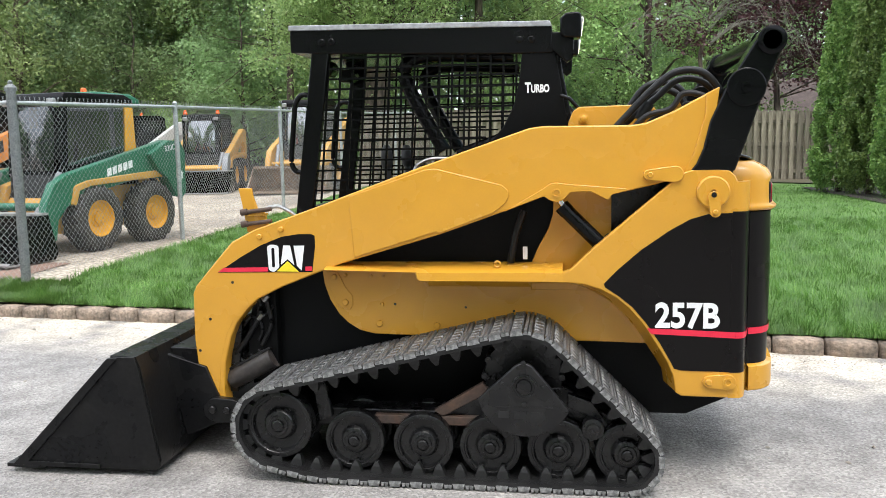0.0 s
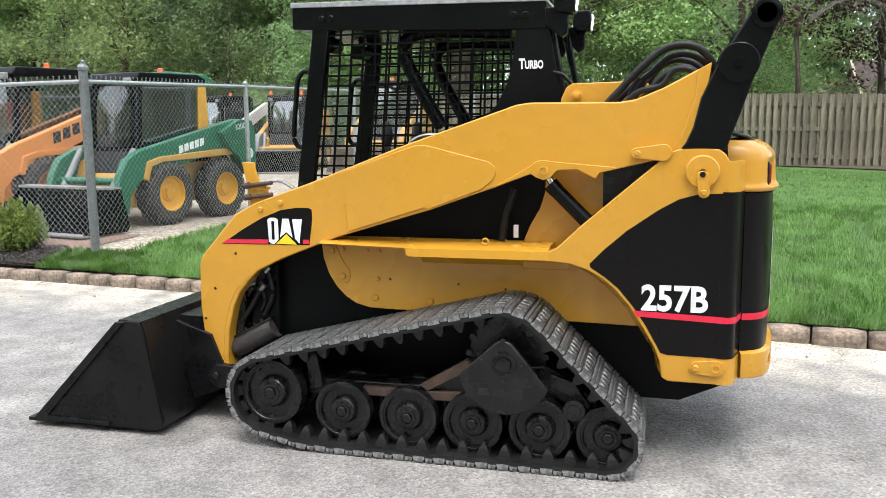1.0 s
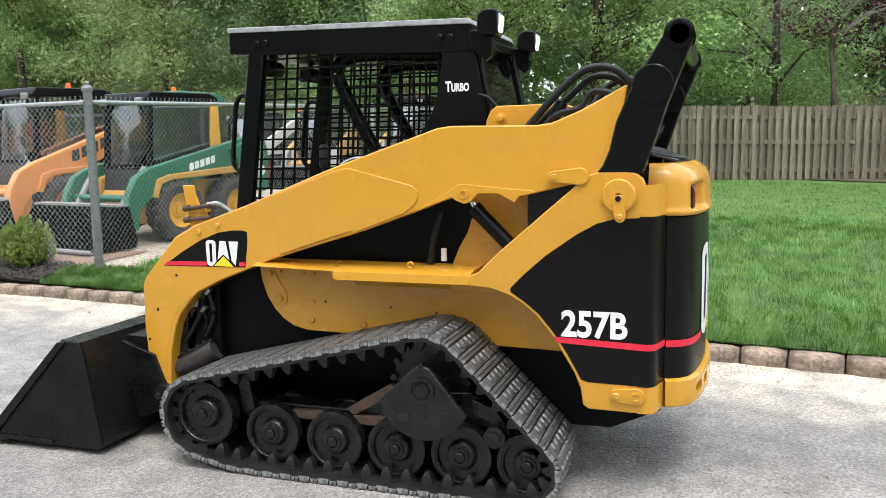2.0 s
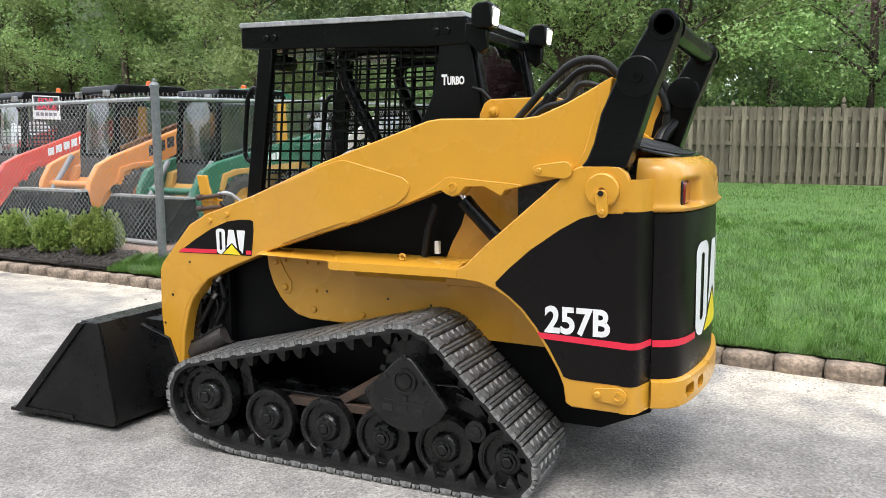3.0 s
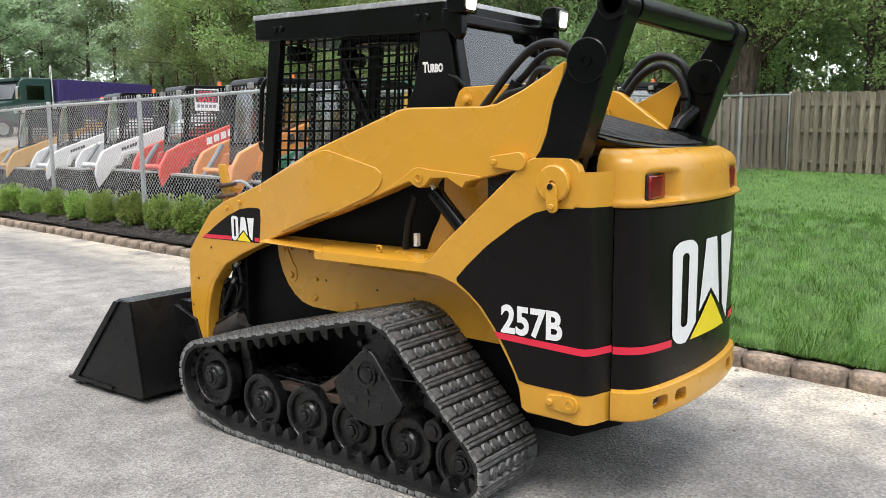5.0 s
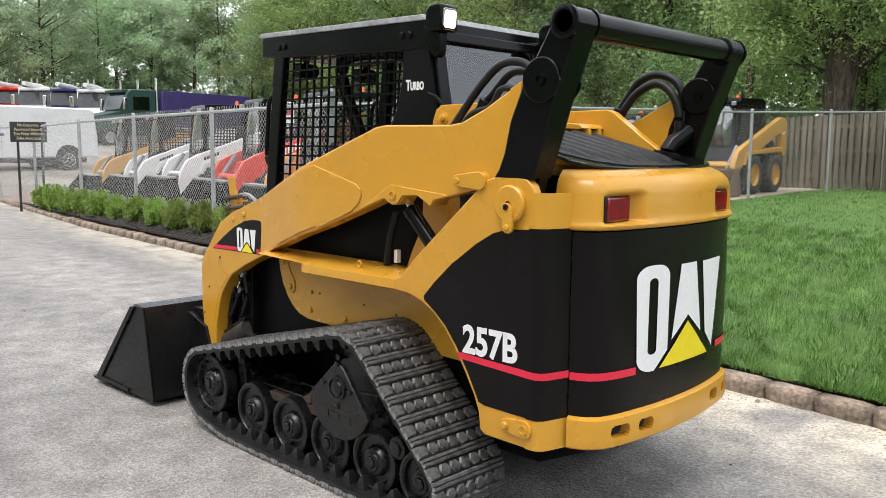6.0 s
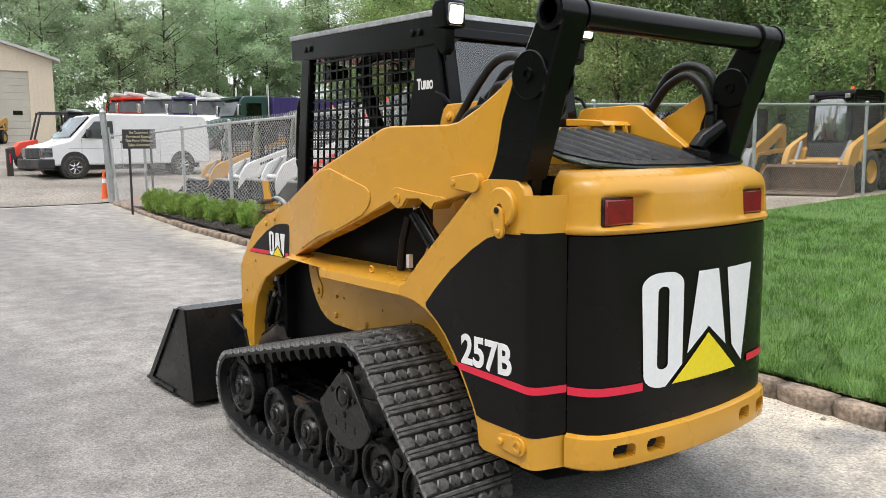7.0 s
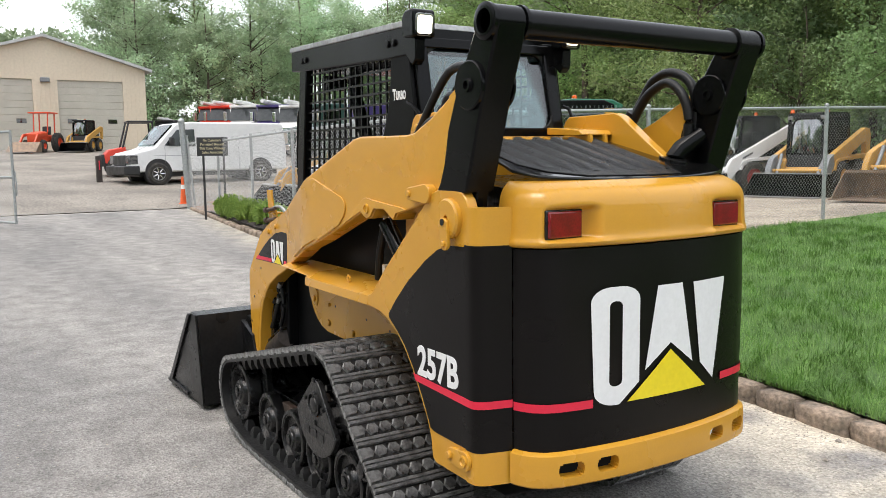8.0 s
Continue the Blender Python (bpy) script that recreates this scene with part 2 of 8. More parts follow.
LEAF_RED = leaf_mat("purple_leaf", (0.055, 0.022, 0.028), (0.12, 0.045, 0.05), trans=0.3)
LEAF_BUSH = leaf_mat("boxwood_leaf", (0.12, 0.225, 0.034), (0.40, 0.50, 0.128), trans=0.45)
LEAF_CEDAR = leaf_mat("arborvitae_leaf", (0.09, 0.19, 0.042), (0.30, 0.44, 0.125), trans=0.3)
BLADE = leaf_mat("grass_blade", (0.062, 0.150, 0.024), (0.20, 0.33, 0.085), trans=0.4, patch=0.38)

# ---- mesh helpers ----
def link(name, me, material, parent, label=""):
    ob = new(name, me)
    if material and not me.materials:
        me.materials.append(material)
    if parent:
        ob.parent = parent
    if label:
        ob["label"] = label
    return ob


def part(name, bm, material, parent=None, label="", bevel=0.0, angle=35, flat=False):
    """Links a bmesh as one mesh object under a thing or a part."""
    me = bpy.data.meshes.new(name)
    bmesh.ops.recalc_face_normals(bm, faces=bm.faces)
    bm.to_mesh(me)
    bm.free()
    if not flat:
        me.shade_smooth()
        me.set_sharp_from_angle(angle=radians(angle))
    ob = link(name, me, material, parent, label)
    if bevel:
        md = ob.modifiers.new("bevel", "BEVEL")
        md.width, md.segments, md.limit_method, md.angle_limit = bevel, 2, "ANGLE", radians(30)
        md.harden_normals = False
    return ob


def thing(name, label, category, group="", kind="", m=None):
    ob = tagged(new(name), label, category, group, kind)
    if m is not None:
        ob.matrix_basis = m
    return ob


def box(bm, x0, x1, y0, y1, z0, z1, m=None):
    r = bmesh.ops.create_cube(bm, size=1, matrix=(m or Matrix()) @ Matrix.LocRotScale(((x0 + x1) / 2, (y0 + y1) / 2, (z0 + z1) / 2), None, (x1 - x0, y1 - y0, z1 - z0)))
    return r["verts"]


def prism(bm, pts, y0, y1, m=None, axis="y"):
    """A polygon pushed along an axis: points are (x, z) for y, (x, y) for z, (y, z) for x."""
    def at(p, h):
        v = {"y": (p[0], h, p[1]), "z": (p[0], p[1], h), "x": (h, p[0], p[1])}[axis]
        return m @ Vector(v) if m else Vector(v)
    a = [bm.verts.new(at(p, y0)) for p in pts]
    b = [bm.verts.new(at(p, y1)) for p in pts]
    n = len(pts)
    fs = [bm.faces.new(a), bm.faces.new(b[::-1])]
    for i in range(n):
        bm.faces.new((a[i], b[i], b[(i + 1) % n], a[(i + 1) % n]))
    return a + b


def cyl(bm, p0, p1, r0, r1=None, n=20):
    p0, p1 = Vector(p0), Vector(p1)
    d = p1 - p0
    m = Matrix.Translation((p0 + p1) / 2) @ d.to_track_quat("Z", "Y").to_matrix().to_4x4()
    bmesh.ops.create_cone(bm, cap_ends=True, segments=n, radius1=r0, radius2=r0 if r1 is None else r1, depth=d.length, matrix=m)


def tube(bm, pts, r, n=10, closed=False):
    pts = [Vector(p) for p in pts]
    rings = []
    up = Vector((0, 0, 1))
    for i, p in enumerate(pts):
        t = (pts[min(i + 1, len(pts) - 1)] - pts[max(i - 1, 0)]).normalized()
        s = t.cross(up)
        if s.length < 1e-3:
            s = t.cross(Vector((0, 1, 0)))
        s.normalize()
        u = s.cross(t)
        rr = r[i] if isinstance(r, (list, tuple)) else r
        rings.append([bm.verts.new(p + rr * (math.cos(2 * math.pi * k / n) * s + math.sin(2 * math.pi * k / n) * u)) for k in range(n)])
    for a, b in zip(rings, rings[1:]):
        for k in range(n):
            bm.faces.new((a[k], a[(k + 1) % n], b[(k + 1) % n], b[k]))
    bm.faces.new(rings[0][::-1])
    bm.faces.new(rings[-1])


def curve(pts, n=8):
    """A smooth line through a few points."""
    pts = [Vector(p) for p in pts]
    q = [2 * pts[0] - pts[1]] + pts + [2 * pts[-1] - pts[-2]]
    out = []
    for i in range(1, len(q) - 2):
        for k in range(n):
            t = k / n
            out.append(0.5 * (2 * q[i] + (q[i + 1] - q[i - 1]) * t + (2 * q[i - 1] - 5 * q[i] + 4 * q[i + 1] - q[i + 2]) * t * t + (3 * q[i] - q[i - 1] - 3 * q[i + 1] + q[i + 2]) * t ** 3))
    return out + [pts[-1]]


def lathe(bm, prof, m, n=32):
    """Turns (radius, height) points about the local z axis of m."""
    rings = [[bm.verts.new(m @ Vector((r * math.cos(2 * math.pi * k / n), r * math.sin(2 * math.pi * k / n), h))) for k in range(n)] for r, h in prof]
    for a, b in zip(rings, rings[1:]):
        for k in range(n):
            bm.faces.new((a[k], a[(k + 1) % n], b[(k + 1) % n], b[k]))
    bm.faces.new(rings[0][::-1])
    bm.faces.new(rings[-1])


def arc(cx, cz, r, a0, a1, n=8):
    return [(cx + r * math.cos(radians(a0 + (a1 - a0) * i / n)), cz + r * math.sin(radians(a0 + (a1 - a0) * i / n))) for i in range(n + 1)]


SIDE = {-1: pose(0, 0, 0, 90, 0, 0), 1: pose(0, 0, 0, -90, 0, 0)}  # local z to -y or +y


def outward(x, y, z, s):
    """A pose at a place whose local z points to the machine's side s."""
    return Matrix.Translation((x, y, z)) @ SIDE[s]


def lettering(name, words, size, m, material, parent, width=None, label="", extrude=0.001, bold=0.0):
    """Raised letters of the built-in font, turned into a mesh; the text starts at m and runs along its x."""
    cu = bpy.data.curves.new(name, "FONT")
    cu.body, cu.size, cu.extrude, cu.offset = words, size, extrude, bold
    cu.resolution_u = 4
    tmp = bpy.data.objects.new(name, cu)
    scene.collection.objects.link(tmp)
    dg = bpy.context.evaluated_depsgraph_get()
    me = bpy.data.meshes.new_from_object(tmp.evaluated_get(dg))
    bpy.data.objects.remove(tmp)
    xs = [v.co.x for v in me.vertices]
    w = max(xs) - min(xs)
    k = width / w if width else 1
    x0 = min(xs)
    for v in me.vertices:
        v.co.x = (v.co.x - x0) * k
    me.materials.clear()
    ob = link(name, me, material, parent, label)
    ob.matrix_basis = m
    return ob

# ---- the compact track loader ----
loader = thing("track_loader", "yellow and black compact track loader parked on worn asphalt", "track loader")
HC = 0.05  # middle of the rear hood
ROLLERS = [(-0.561, 0.182), (-0.257, 0.175), (0.034, 0.172), (0.322, 0.168), (0.606, 0.158)]


def hull(circles, n=96):
    """The belt line round a set of wheels, counter-clockwise."""
    pts = sorted((cx + r * math.cos(2 * math.pi * k / n), cz + r * math.sin(2 * math.pi * k / n)) for cx, cz, r in circles for k in range(n))
    def half(seq):
        h = []
        for p in seq:
            while len(h) > 1 and (h[-1][0] - h[-2][0]) * (p[1] - h[-2][1]) - (h[-1][1] - h[-2][1]) * (p[0] - h[-2][0]) <= 0:
                h.pop()
            h.append(p)
        return h
    a, b = half(pts), half(pts[::-1])
    return [Vector((x, 0, z)) for x, z in a[:-1] + b[:-1]]


def along(line, count):
    """Places and directions at even steps round a closed line."""
    loop = line + [line[0]]
    acc = [0]
    for p, q in zip(loop, loop[1:]):
        acc.append(acc[-1] + (q - p).length)
    out, j = [], 0
    for i in range(count):
        s = acc[-1] * i / count
        while acc[j + 1] < s:
            j += 1
        d = (loop[j + 1] - loop[j]).normalized()
        out.append((loop[j] + d * (s - acc[j]), d))
    return out


BELT = [(-0.905, 0.245, 0.183), (0.17, 0.460, 0.226), (0.602, 0.154, 0.138), (-0.561, 0.19, 0.172), (-0.72, 0.20, 0.176)]


def build_track(s):
    y0, y1 = s * 0.385, s * 0.765
    bm = bmesh.new()
    ring = along(hull(BELT), 220)
    loops = []
    for p, d in ring:
        n = Vector((d.z, 0, -d.x))
        sec = [(y0, 0.0), (y1, 0.0), (y1, -0.026), (y0, -0.026)]
        loops.append([bm.verts.new(Vector((p.x, y, p.z)) + n * h) for y, h in sec])
    for a, b in zip(loops, loops[1:] + loops[:1]):
        for k in range(4):
            bm.faces.new((a[k], a[(k + 1) % 4], b[(k + 1) % 4], b[k]))
    track = part("track", bm, RUBBER, loader, "black rubber track belt with worn grey tread", angle=50)
    w = 0.38
    # tread pieces: a row of blocks, then two ribs
    bm = bmesh.new()
    for i in range(7):
        a = -w / 2 + i * w / 7
        e = w / 7
        plan = [(-0.023, a + e * 0.25), (-0.023, a + e * 0.75), (0, a + e * 0.99), (0.023, a + e * 0.75), (0.023, a + e * 0.25), (0, a + e * 0.01)]
        low = [bm.verts.new((x, y, 0)) for x, y in plan]
        top = [bm.verts.new((x * 0.84, y + (a + e / 2 - y) * 0.14, 0.011)) for x, y in plan]
        bm.faces.new(top)
        for k in range(6):
            bm.faces.new((low[k], low[(k + 1) % 6], top[(k + 1) % 6], top[k]))
    for y in (-w / 2 - 0.004, w / 2 - 0.022):
        prism(bm, [(-0.026, -0.012), (-0.021, 0.012), (0.021, 0.012), (0.026, -0.012)], y, y + 0.026)
    blocks = bpy.data.meshes.new("tread_blocks")
    bmesh.ops.recalc_face_normals(bm, faces=bm.faces)
    bm.to_mesh(blocks), bm.free()
    bm = bmesh.new()
    for k in (-0.0085, 0.0085):
        prism(bm, [(k - 0.0085, -0.006), (k - 0.0055, 0.013), (k + 0.0055, 0.013), (k + 0.0085, -0.006)], -w / 2 - 0.003, w / 2 + 0.003)
    rib = bpy.data.meshes.new("tread_rib")
    bmesh.ops.recalc_face_normals(bm, faces=bm.faces)
    bm.to_mesh(rib), bm.free()
    bm = bmesh.new()
    low = [bm.verts.new(v) for v in ((-0.028, -0.022, 0), (0.028, -0.022, 0), (0.028, 0.022, 0), (-0.028, 0.022, 0))]
    mid = [bm.verts.new(v) for v in ((-0.018, -0.020, -0.03), (0.018, -0.020, -0.03), (0.018, 0.02, -0.03), (-0.018, 0.02, -0.03))]
    top = [bm.verts.new(v) for v in ((-0.006, -0.012, -0.052), (0.006, -0.012, -0.052), (0.006, 0.012, -0.052), (-0.006, 0.012, -0.052))]
    for a, b in ((low, mid), (mid, top)):
        for k in range(4):
            bm.faces.new((a[k], a[(k + 1) % 4], b[(k + 1) % 4], b[k]))
    bm.faces.new(top[::-1]), bm.faces.new(low)
    lug = bpy.data.meshes.new("drive_lug")
    bmesh.ops.recalc_face_normals(bm, faces=bm.faces)
    bm.to_mesh(lug), bm.free()
    for me in (blocks, rib):
        me.materials.append(TREAD)
        me.materials.append(WORN)
        me.polygons.foreach_set("material_index", [0 if p.normal.z > 0.9 else 1 for p in me.polygons])
    count = 46
    for i, (p, d) in enumerate(along(hull(BELT), count * 2)):
        n = Vector((d.z, 0, -d.x))
        m = Matrix((( d.x, 0, n.x, p.x), (0, 1, 0, s * 0.575), (d.z, 0, n.z, p.z), (0, 0, 0, 1)))
        ob = link("tread_bar", blocks if i % 2 == 0 else rib, TREAD, track)
        ob.matrix_basis = m
        if i % 2 == 0:
            for y in (0.702, 0.435):
                ob = link("drive_lug", lug, RUBBER, track)
                ob.matrix_basis = Matrix((( d.x, 0, n.x, p.x - n.x * 0.024), (0, 1, 0, s * y), (d.z, 0, n.z, p.z - n.z * 0.024), (0, 0, 0, 1)))


def wheel_mesh(r, wide):
    """A rubber-rimmed road wheel with a dished face, hub and cap."""
    bm = bmesh.new()
    k = r / 0.13
    lathe(bm, [(r * 0.5, -wide), (r * 0.94, -wide), (r, -wide + 0.01), (r, -0.012), (r * 0.985, -0.003), (r * 0.94, 0.0), (r * 0.86, 0.0), (r * 0.84, -0.004), (r * 0.80, -0.004), (r * 0.76, -0.022 * k), (r * 0.50, -0.026 * k),
               (r * 0.44, -0.006), (r * 0.40, 0.0), (r * 0.30, 0.004), (r * 0.28, 0.010), (r * 0.20, 0.012), (r * 0.19, 0.004), (r * 0.17, 0.004), (r * 0.165, 0.016), (r * 0.13, 0.019)], Matrix(), 40)
    me = bpy.data.meshes.new("road_wheel")
    bmesh.ops.recalc_face_normals(bm, faces=bm.faces)
    bm.to_mesh(me), bm.free()
    me.shade_smooth()
    me.set_sharp_from_angle(angle=radians(28))
    return me


ROAD, IDLE = wheel_mesh(0.132, 0.06), wheel_mesh(0.15, 0.075)


def build_undercarriage(s):
    for cx, cz in ROLLERS:
        for y in (0.700, 0.52):
            ob = link("road_wheel", ROAD, IRON, loader, "black rubber-rimmed road wheel")
            ob.matrix_basis = outward(cx, s * y, cz, s)
    for y in (0.724, 0.52):
        ob = link("idler_wheel", IDLE, IRON, loader, "large black front idler wheel")
        ob.matrix_basis = outward(-0.895, s * y, 0.249, s)
    # small return roller between the last wheels
    bm = bmesh.new()
    lathe(bm, [(0.02, -0.1), (0.045, -0.1), (0.045, 0), (0.03, 0.005), (0.028, 0.015), (0.012, 0.018)], outward(0.466, s * 0.70, 0.262, s), 24)
    part("tension_roller", bm, IRON, loader)
    bm = bmesh.new()
    a, b = sorted((s * 0.50, s * 0.62))
    prism(bm, [(-0.78, 0.24), (-0.7, 0.30), (-0.2, 0.30), (0.05, 0.40), (0.35, 0.42), (0.66, 0.22), (0.62, 0.16), (0.40, 0.27), (0.0, 0.25), (-0.74, 0.22)], a, b)
    part("track_frame", bm, IRON, loader, "greasy black undercarriage frame", bevel=0.006)
    a, b = sorted((s * 0.62, s * 0.655))
    for nm, pts in (("frame_bar", [(-0.48, 0.245), (-0.02, 0.245), (-0.02, 0.285), (-0.48, 0.285)]),
                    ("brace", [(-0.215, 0.31), (-0.175, 0.285), (0.03, 0.40), (0.0, 0.44)]),
                    ("bogie_arm", [(0.36, 0.40), (0.46, 0.37), (0.53, 0.27), (0.50, 0.24), (0.44, 0.31), (0.36, 0.34)]),
                    ("idler_bracket", [(-0.76, 0.44), (-0.70, 0.43), (-0.67, 0.27), (-0.73, 0.25)])):
        bm = bmesh.new()
        prism(bm, pts, a, b)
        part(nm, bm, RUST if nm in ("frame_bar", "brace") else IRON, loader, "rust-brown steel bar" if nm in ("frame_bar", "brace") else "", bevel=0.004)
    # drive sprocket with its pins
    bm = bmesh.new()
    lathe(bm, [(0.05, -0.012), (0.165, -0.012), (0.17, 0.0), (0.165, 0.012), (0.05, 0.012)], outward(0.172, s * 0.60, 0.465, s), 40)
    lathe(bm, [(0.05, -0.012), (0.165, -0.012), (0.17, 0.0), (0.165, 0.012), (0.05, 0.012)], outward(0.172, s * 0.48, 0.465, s), 40)
    sprocket = part("drive_sprocket", bm, IRON, loader, "black drive sprocket with roller pins")
    for k in range(14):
        a = 2 * math.pi * k / 14
        bm = bmesh.new()
        cyl(bm, (0.172 + 0.165 * math.cos(a), s * 0.46, 0.465 + 0.165 * math.sin(a)), (0.172 + 0.165 * math.cos(a), s * 0.64, 0.465 + 0.165 * math.sin(a)), 0.014, n=10)
        part("roller_pin", bm, IRON, sprocket)
    # guard plate over the sprocket
    pts = arc(0.18, 0.503, 0.056, 45, 135, 6) + arc(0.185, 0.447, 0.202, 193, 335, 20)
    bm = bmesh.new()
    a, b = sorted((s * 0.742, s * 0.768))
    prism(bm, pts, a, b)
    guard = part("sprocket_guard", bm, IRON, loader, "black rounded triangular sprocket guard", bevel=0.005)
    bm = bmesh.new()
    lathe(bm, [(0.052, 0), (0.052, 0.010), (0.044, 0.012), (0.042, 0.004), (0.034, 0.003), (0.030, 0.010), (0.012, 0.014)], outward(0.183, s * 0.768, 0.460, s), 28)
    part("hub_cap", bm, IRON, guard)
    for x, z in ((0.18, 0.56), (0.09, 0.47), (0.258, 0.455), (0.183, 0.385)):
        bm = bmesh.new()
        lathe(bm, [(0.011, 0), (0.011, 0.006), (0.007, 0.008)], outward(x, s * 0.768, z, s), 12)
        part("bolt", bm, IRON, guard)
    bm = bmesh.new()
    a, b = sorted((s * 0.768, s * 0.7705))
    for x0, x1, z0, z1 in ((0.065, 0.30, 0.372, 0.375), (0.075, 0.12, 0.325, 0.355), (0.14, 0.19, 0.322, 0.355), (0.21, 0.26, 0.320, 0.352)):
        box(bm, x0, x1, a, b, z0, z1)
    part("worn_lettering", bm, RUBBER, guard, "scuffed raised lettering bars")


ARM = [(-1.377, 0.571), (-1.372, 0.787), (-1.355, 0.825), (-1.23, 0.965), (-1.17, 1.03), (-1.059, 1.087), (-0.765, 1.187), (-0.262, 1.364), (0.20, 1.518), (0.26, 1.526), (0.62, 1.522), (0.68, 1.530), (0.79, 1.575), (0.968, 1.668), (0.955, 1.56),
       (0.905, 1.385), (0.86, 1.31), (0.617, 1.253), (0.545, 1.237), (0.528, 1.212), (0.455, 1.250), (0.372, 1.247), (0.345, 1.217), (0.315, 1.205), (0.283, 1.217), (0.262, 1.232), (0.124, 1.180), (-0.182, 1.073), (-0.433, 0.999), (-0.639, 0.936), (-0.735, 0.900), (-0.936, 0.822),
       (-1.06, 0.762), (-1.11, 0.715), (-1.165, 0.65), (-1.196, 0.585), (-1.229, 0.464), (-1.242, 0.327), (-1.232, 0.24), (-1.212, 0.165), (-1.245, 0.185), (-1.352, 0.283)]


def arm_y(x):
    """The outer face of the lift arm: it steps inwards to the front."""
    t = min(1, max(0, (x + 0.78) / 0.46))
    return 0.485 + 0.092 * t


def bend(bm, s, cuts=(-0.78, -0.70, -0.40, -0.32)):
    for c in cuts:
        bmesh.ops.bisect_plane(bm, geom=bm.verts[:] + bm.edges[:] + bm.faces[:], plane_co=(c, 0, 0), plane_no=(1, 0, 0))
    for v in bm.verts:
        v.co.y += s * arm_y(v.co.x)


def bolt(x, y, z, s, parent, r=0.012, h=0.008, material=None):
    bm = bmesh.new()
    lathe(bm, [(r, 0), (r, h * 0.7), (r * 0.75, h), (r * 0.3, h)], outward(x, y, z, s), 10)
    return part("bolt", bm, material or YELLOW, parent)


def logo(s, place, w, h, parent, tail=0.0, emboss=0.0016):
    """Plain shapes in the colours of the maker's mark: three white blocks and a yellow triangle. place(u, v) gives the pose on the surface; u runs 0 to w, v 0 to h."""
    def sheet(name, polys, material, lift, hole=None):
        bm = bmesh.new()
        for pts in polys:
            vs = [bm.verts.new((u, v, 0)) for u, v in pts]
            if hole:
                ws = [bm.verts.new((u, v, 0)) for u, v in hole]
                es = [bm.edges.new((q[i], q[(i + 1) % len(q)])) for q in (vs, ws) for i in range(len(q))]
                bmesh.ops.triangle_fill(bm, edges=es, use_beauty=True)
            else:
                bm.faces.new(vs)
        bmesh.ops.triangulate(bm, faces=bm.faces[:])
        for k in range(1, 24):
            bmesh.ops.bisect_plane(bm, geom=bm.verts[:] + bm.edges[:] + bm.faces[:], plane_co=(k / 24, 0, 0), plane_no=(1, 0, 0))
        for v in bm.verts:
            v.co = place(v.co.x * w, v.co.y * h, lift)
        return part(name, bm, material, parent, flat=True)
    block = arc(0.15, 0.13, 0.13, 180, 262, 6) + [(0.175, 0.0), (0.305, 0.17)] + arc(0.185, 0.88, 0.12, 0, 90, 6) + arc(0.12, 0.88, 0.12, 90, 180, 6)
    slot = arc(0.152, 0.20, 0.04, 180, 360, 6) + arc(0.152, 0.84, 0.04, 0, 180, 6)
    sheet("white_block", [block], DECAL_WHITE, 1, slot)
    sheet("white_wedge", [[(0.344, 0.254), (0.428, 0.972), (0.611, 0.970), (0.704, 0.25), (0.529, 0.46)]], DECAL_WHITE, 1)
    sheet("white_bar", [[(0.70, 0.962), (0.985, 0.966), (0.89, 0.045), (0.77, 0.225)]], DECAL_WHITE, 1)
    sheet("yellow_triangle", [[(0.226, 0.012), (0.82, 0.0), (0.529, 0.40)]], DECAL_YELLOW, 1)


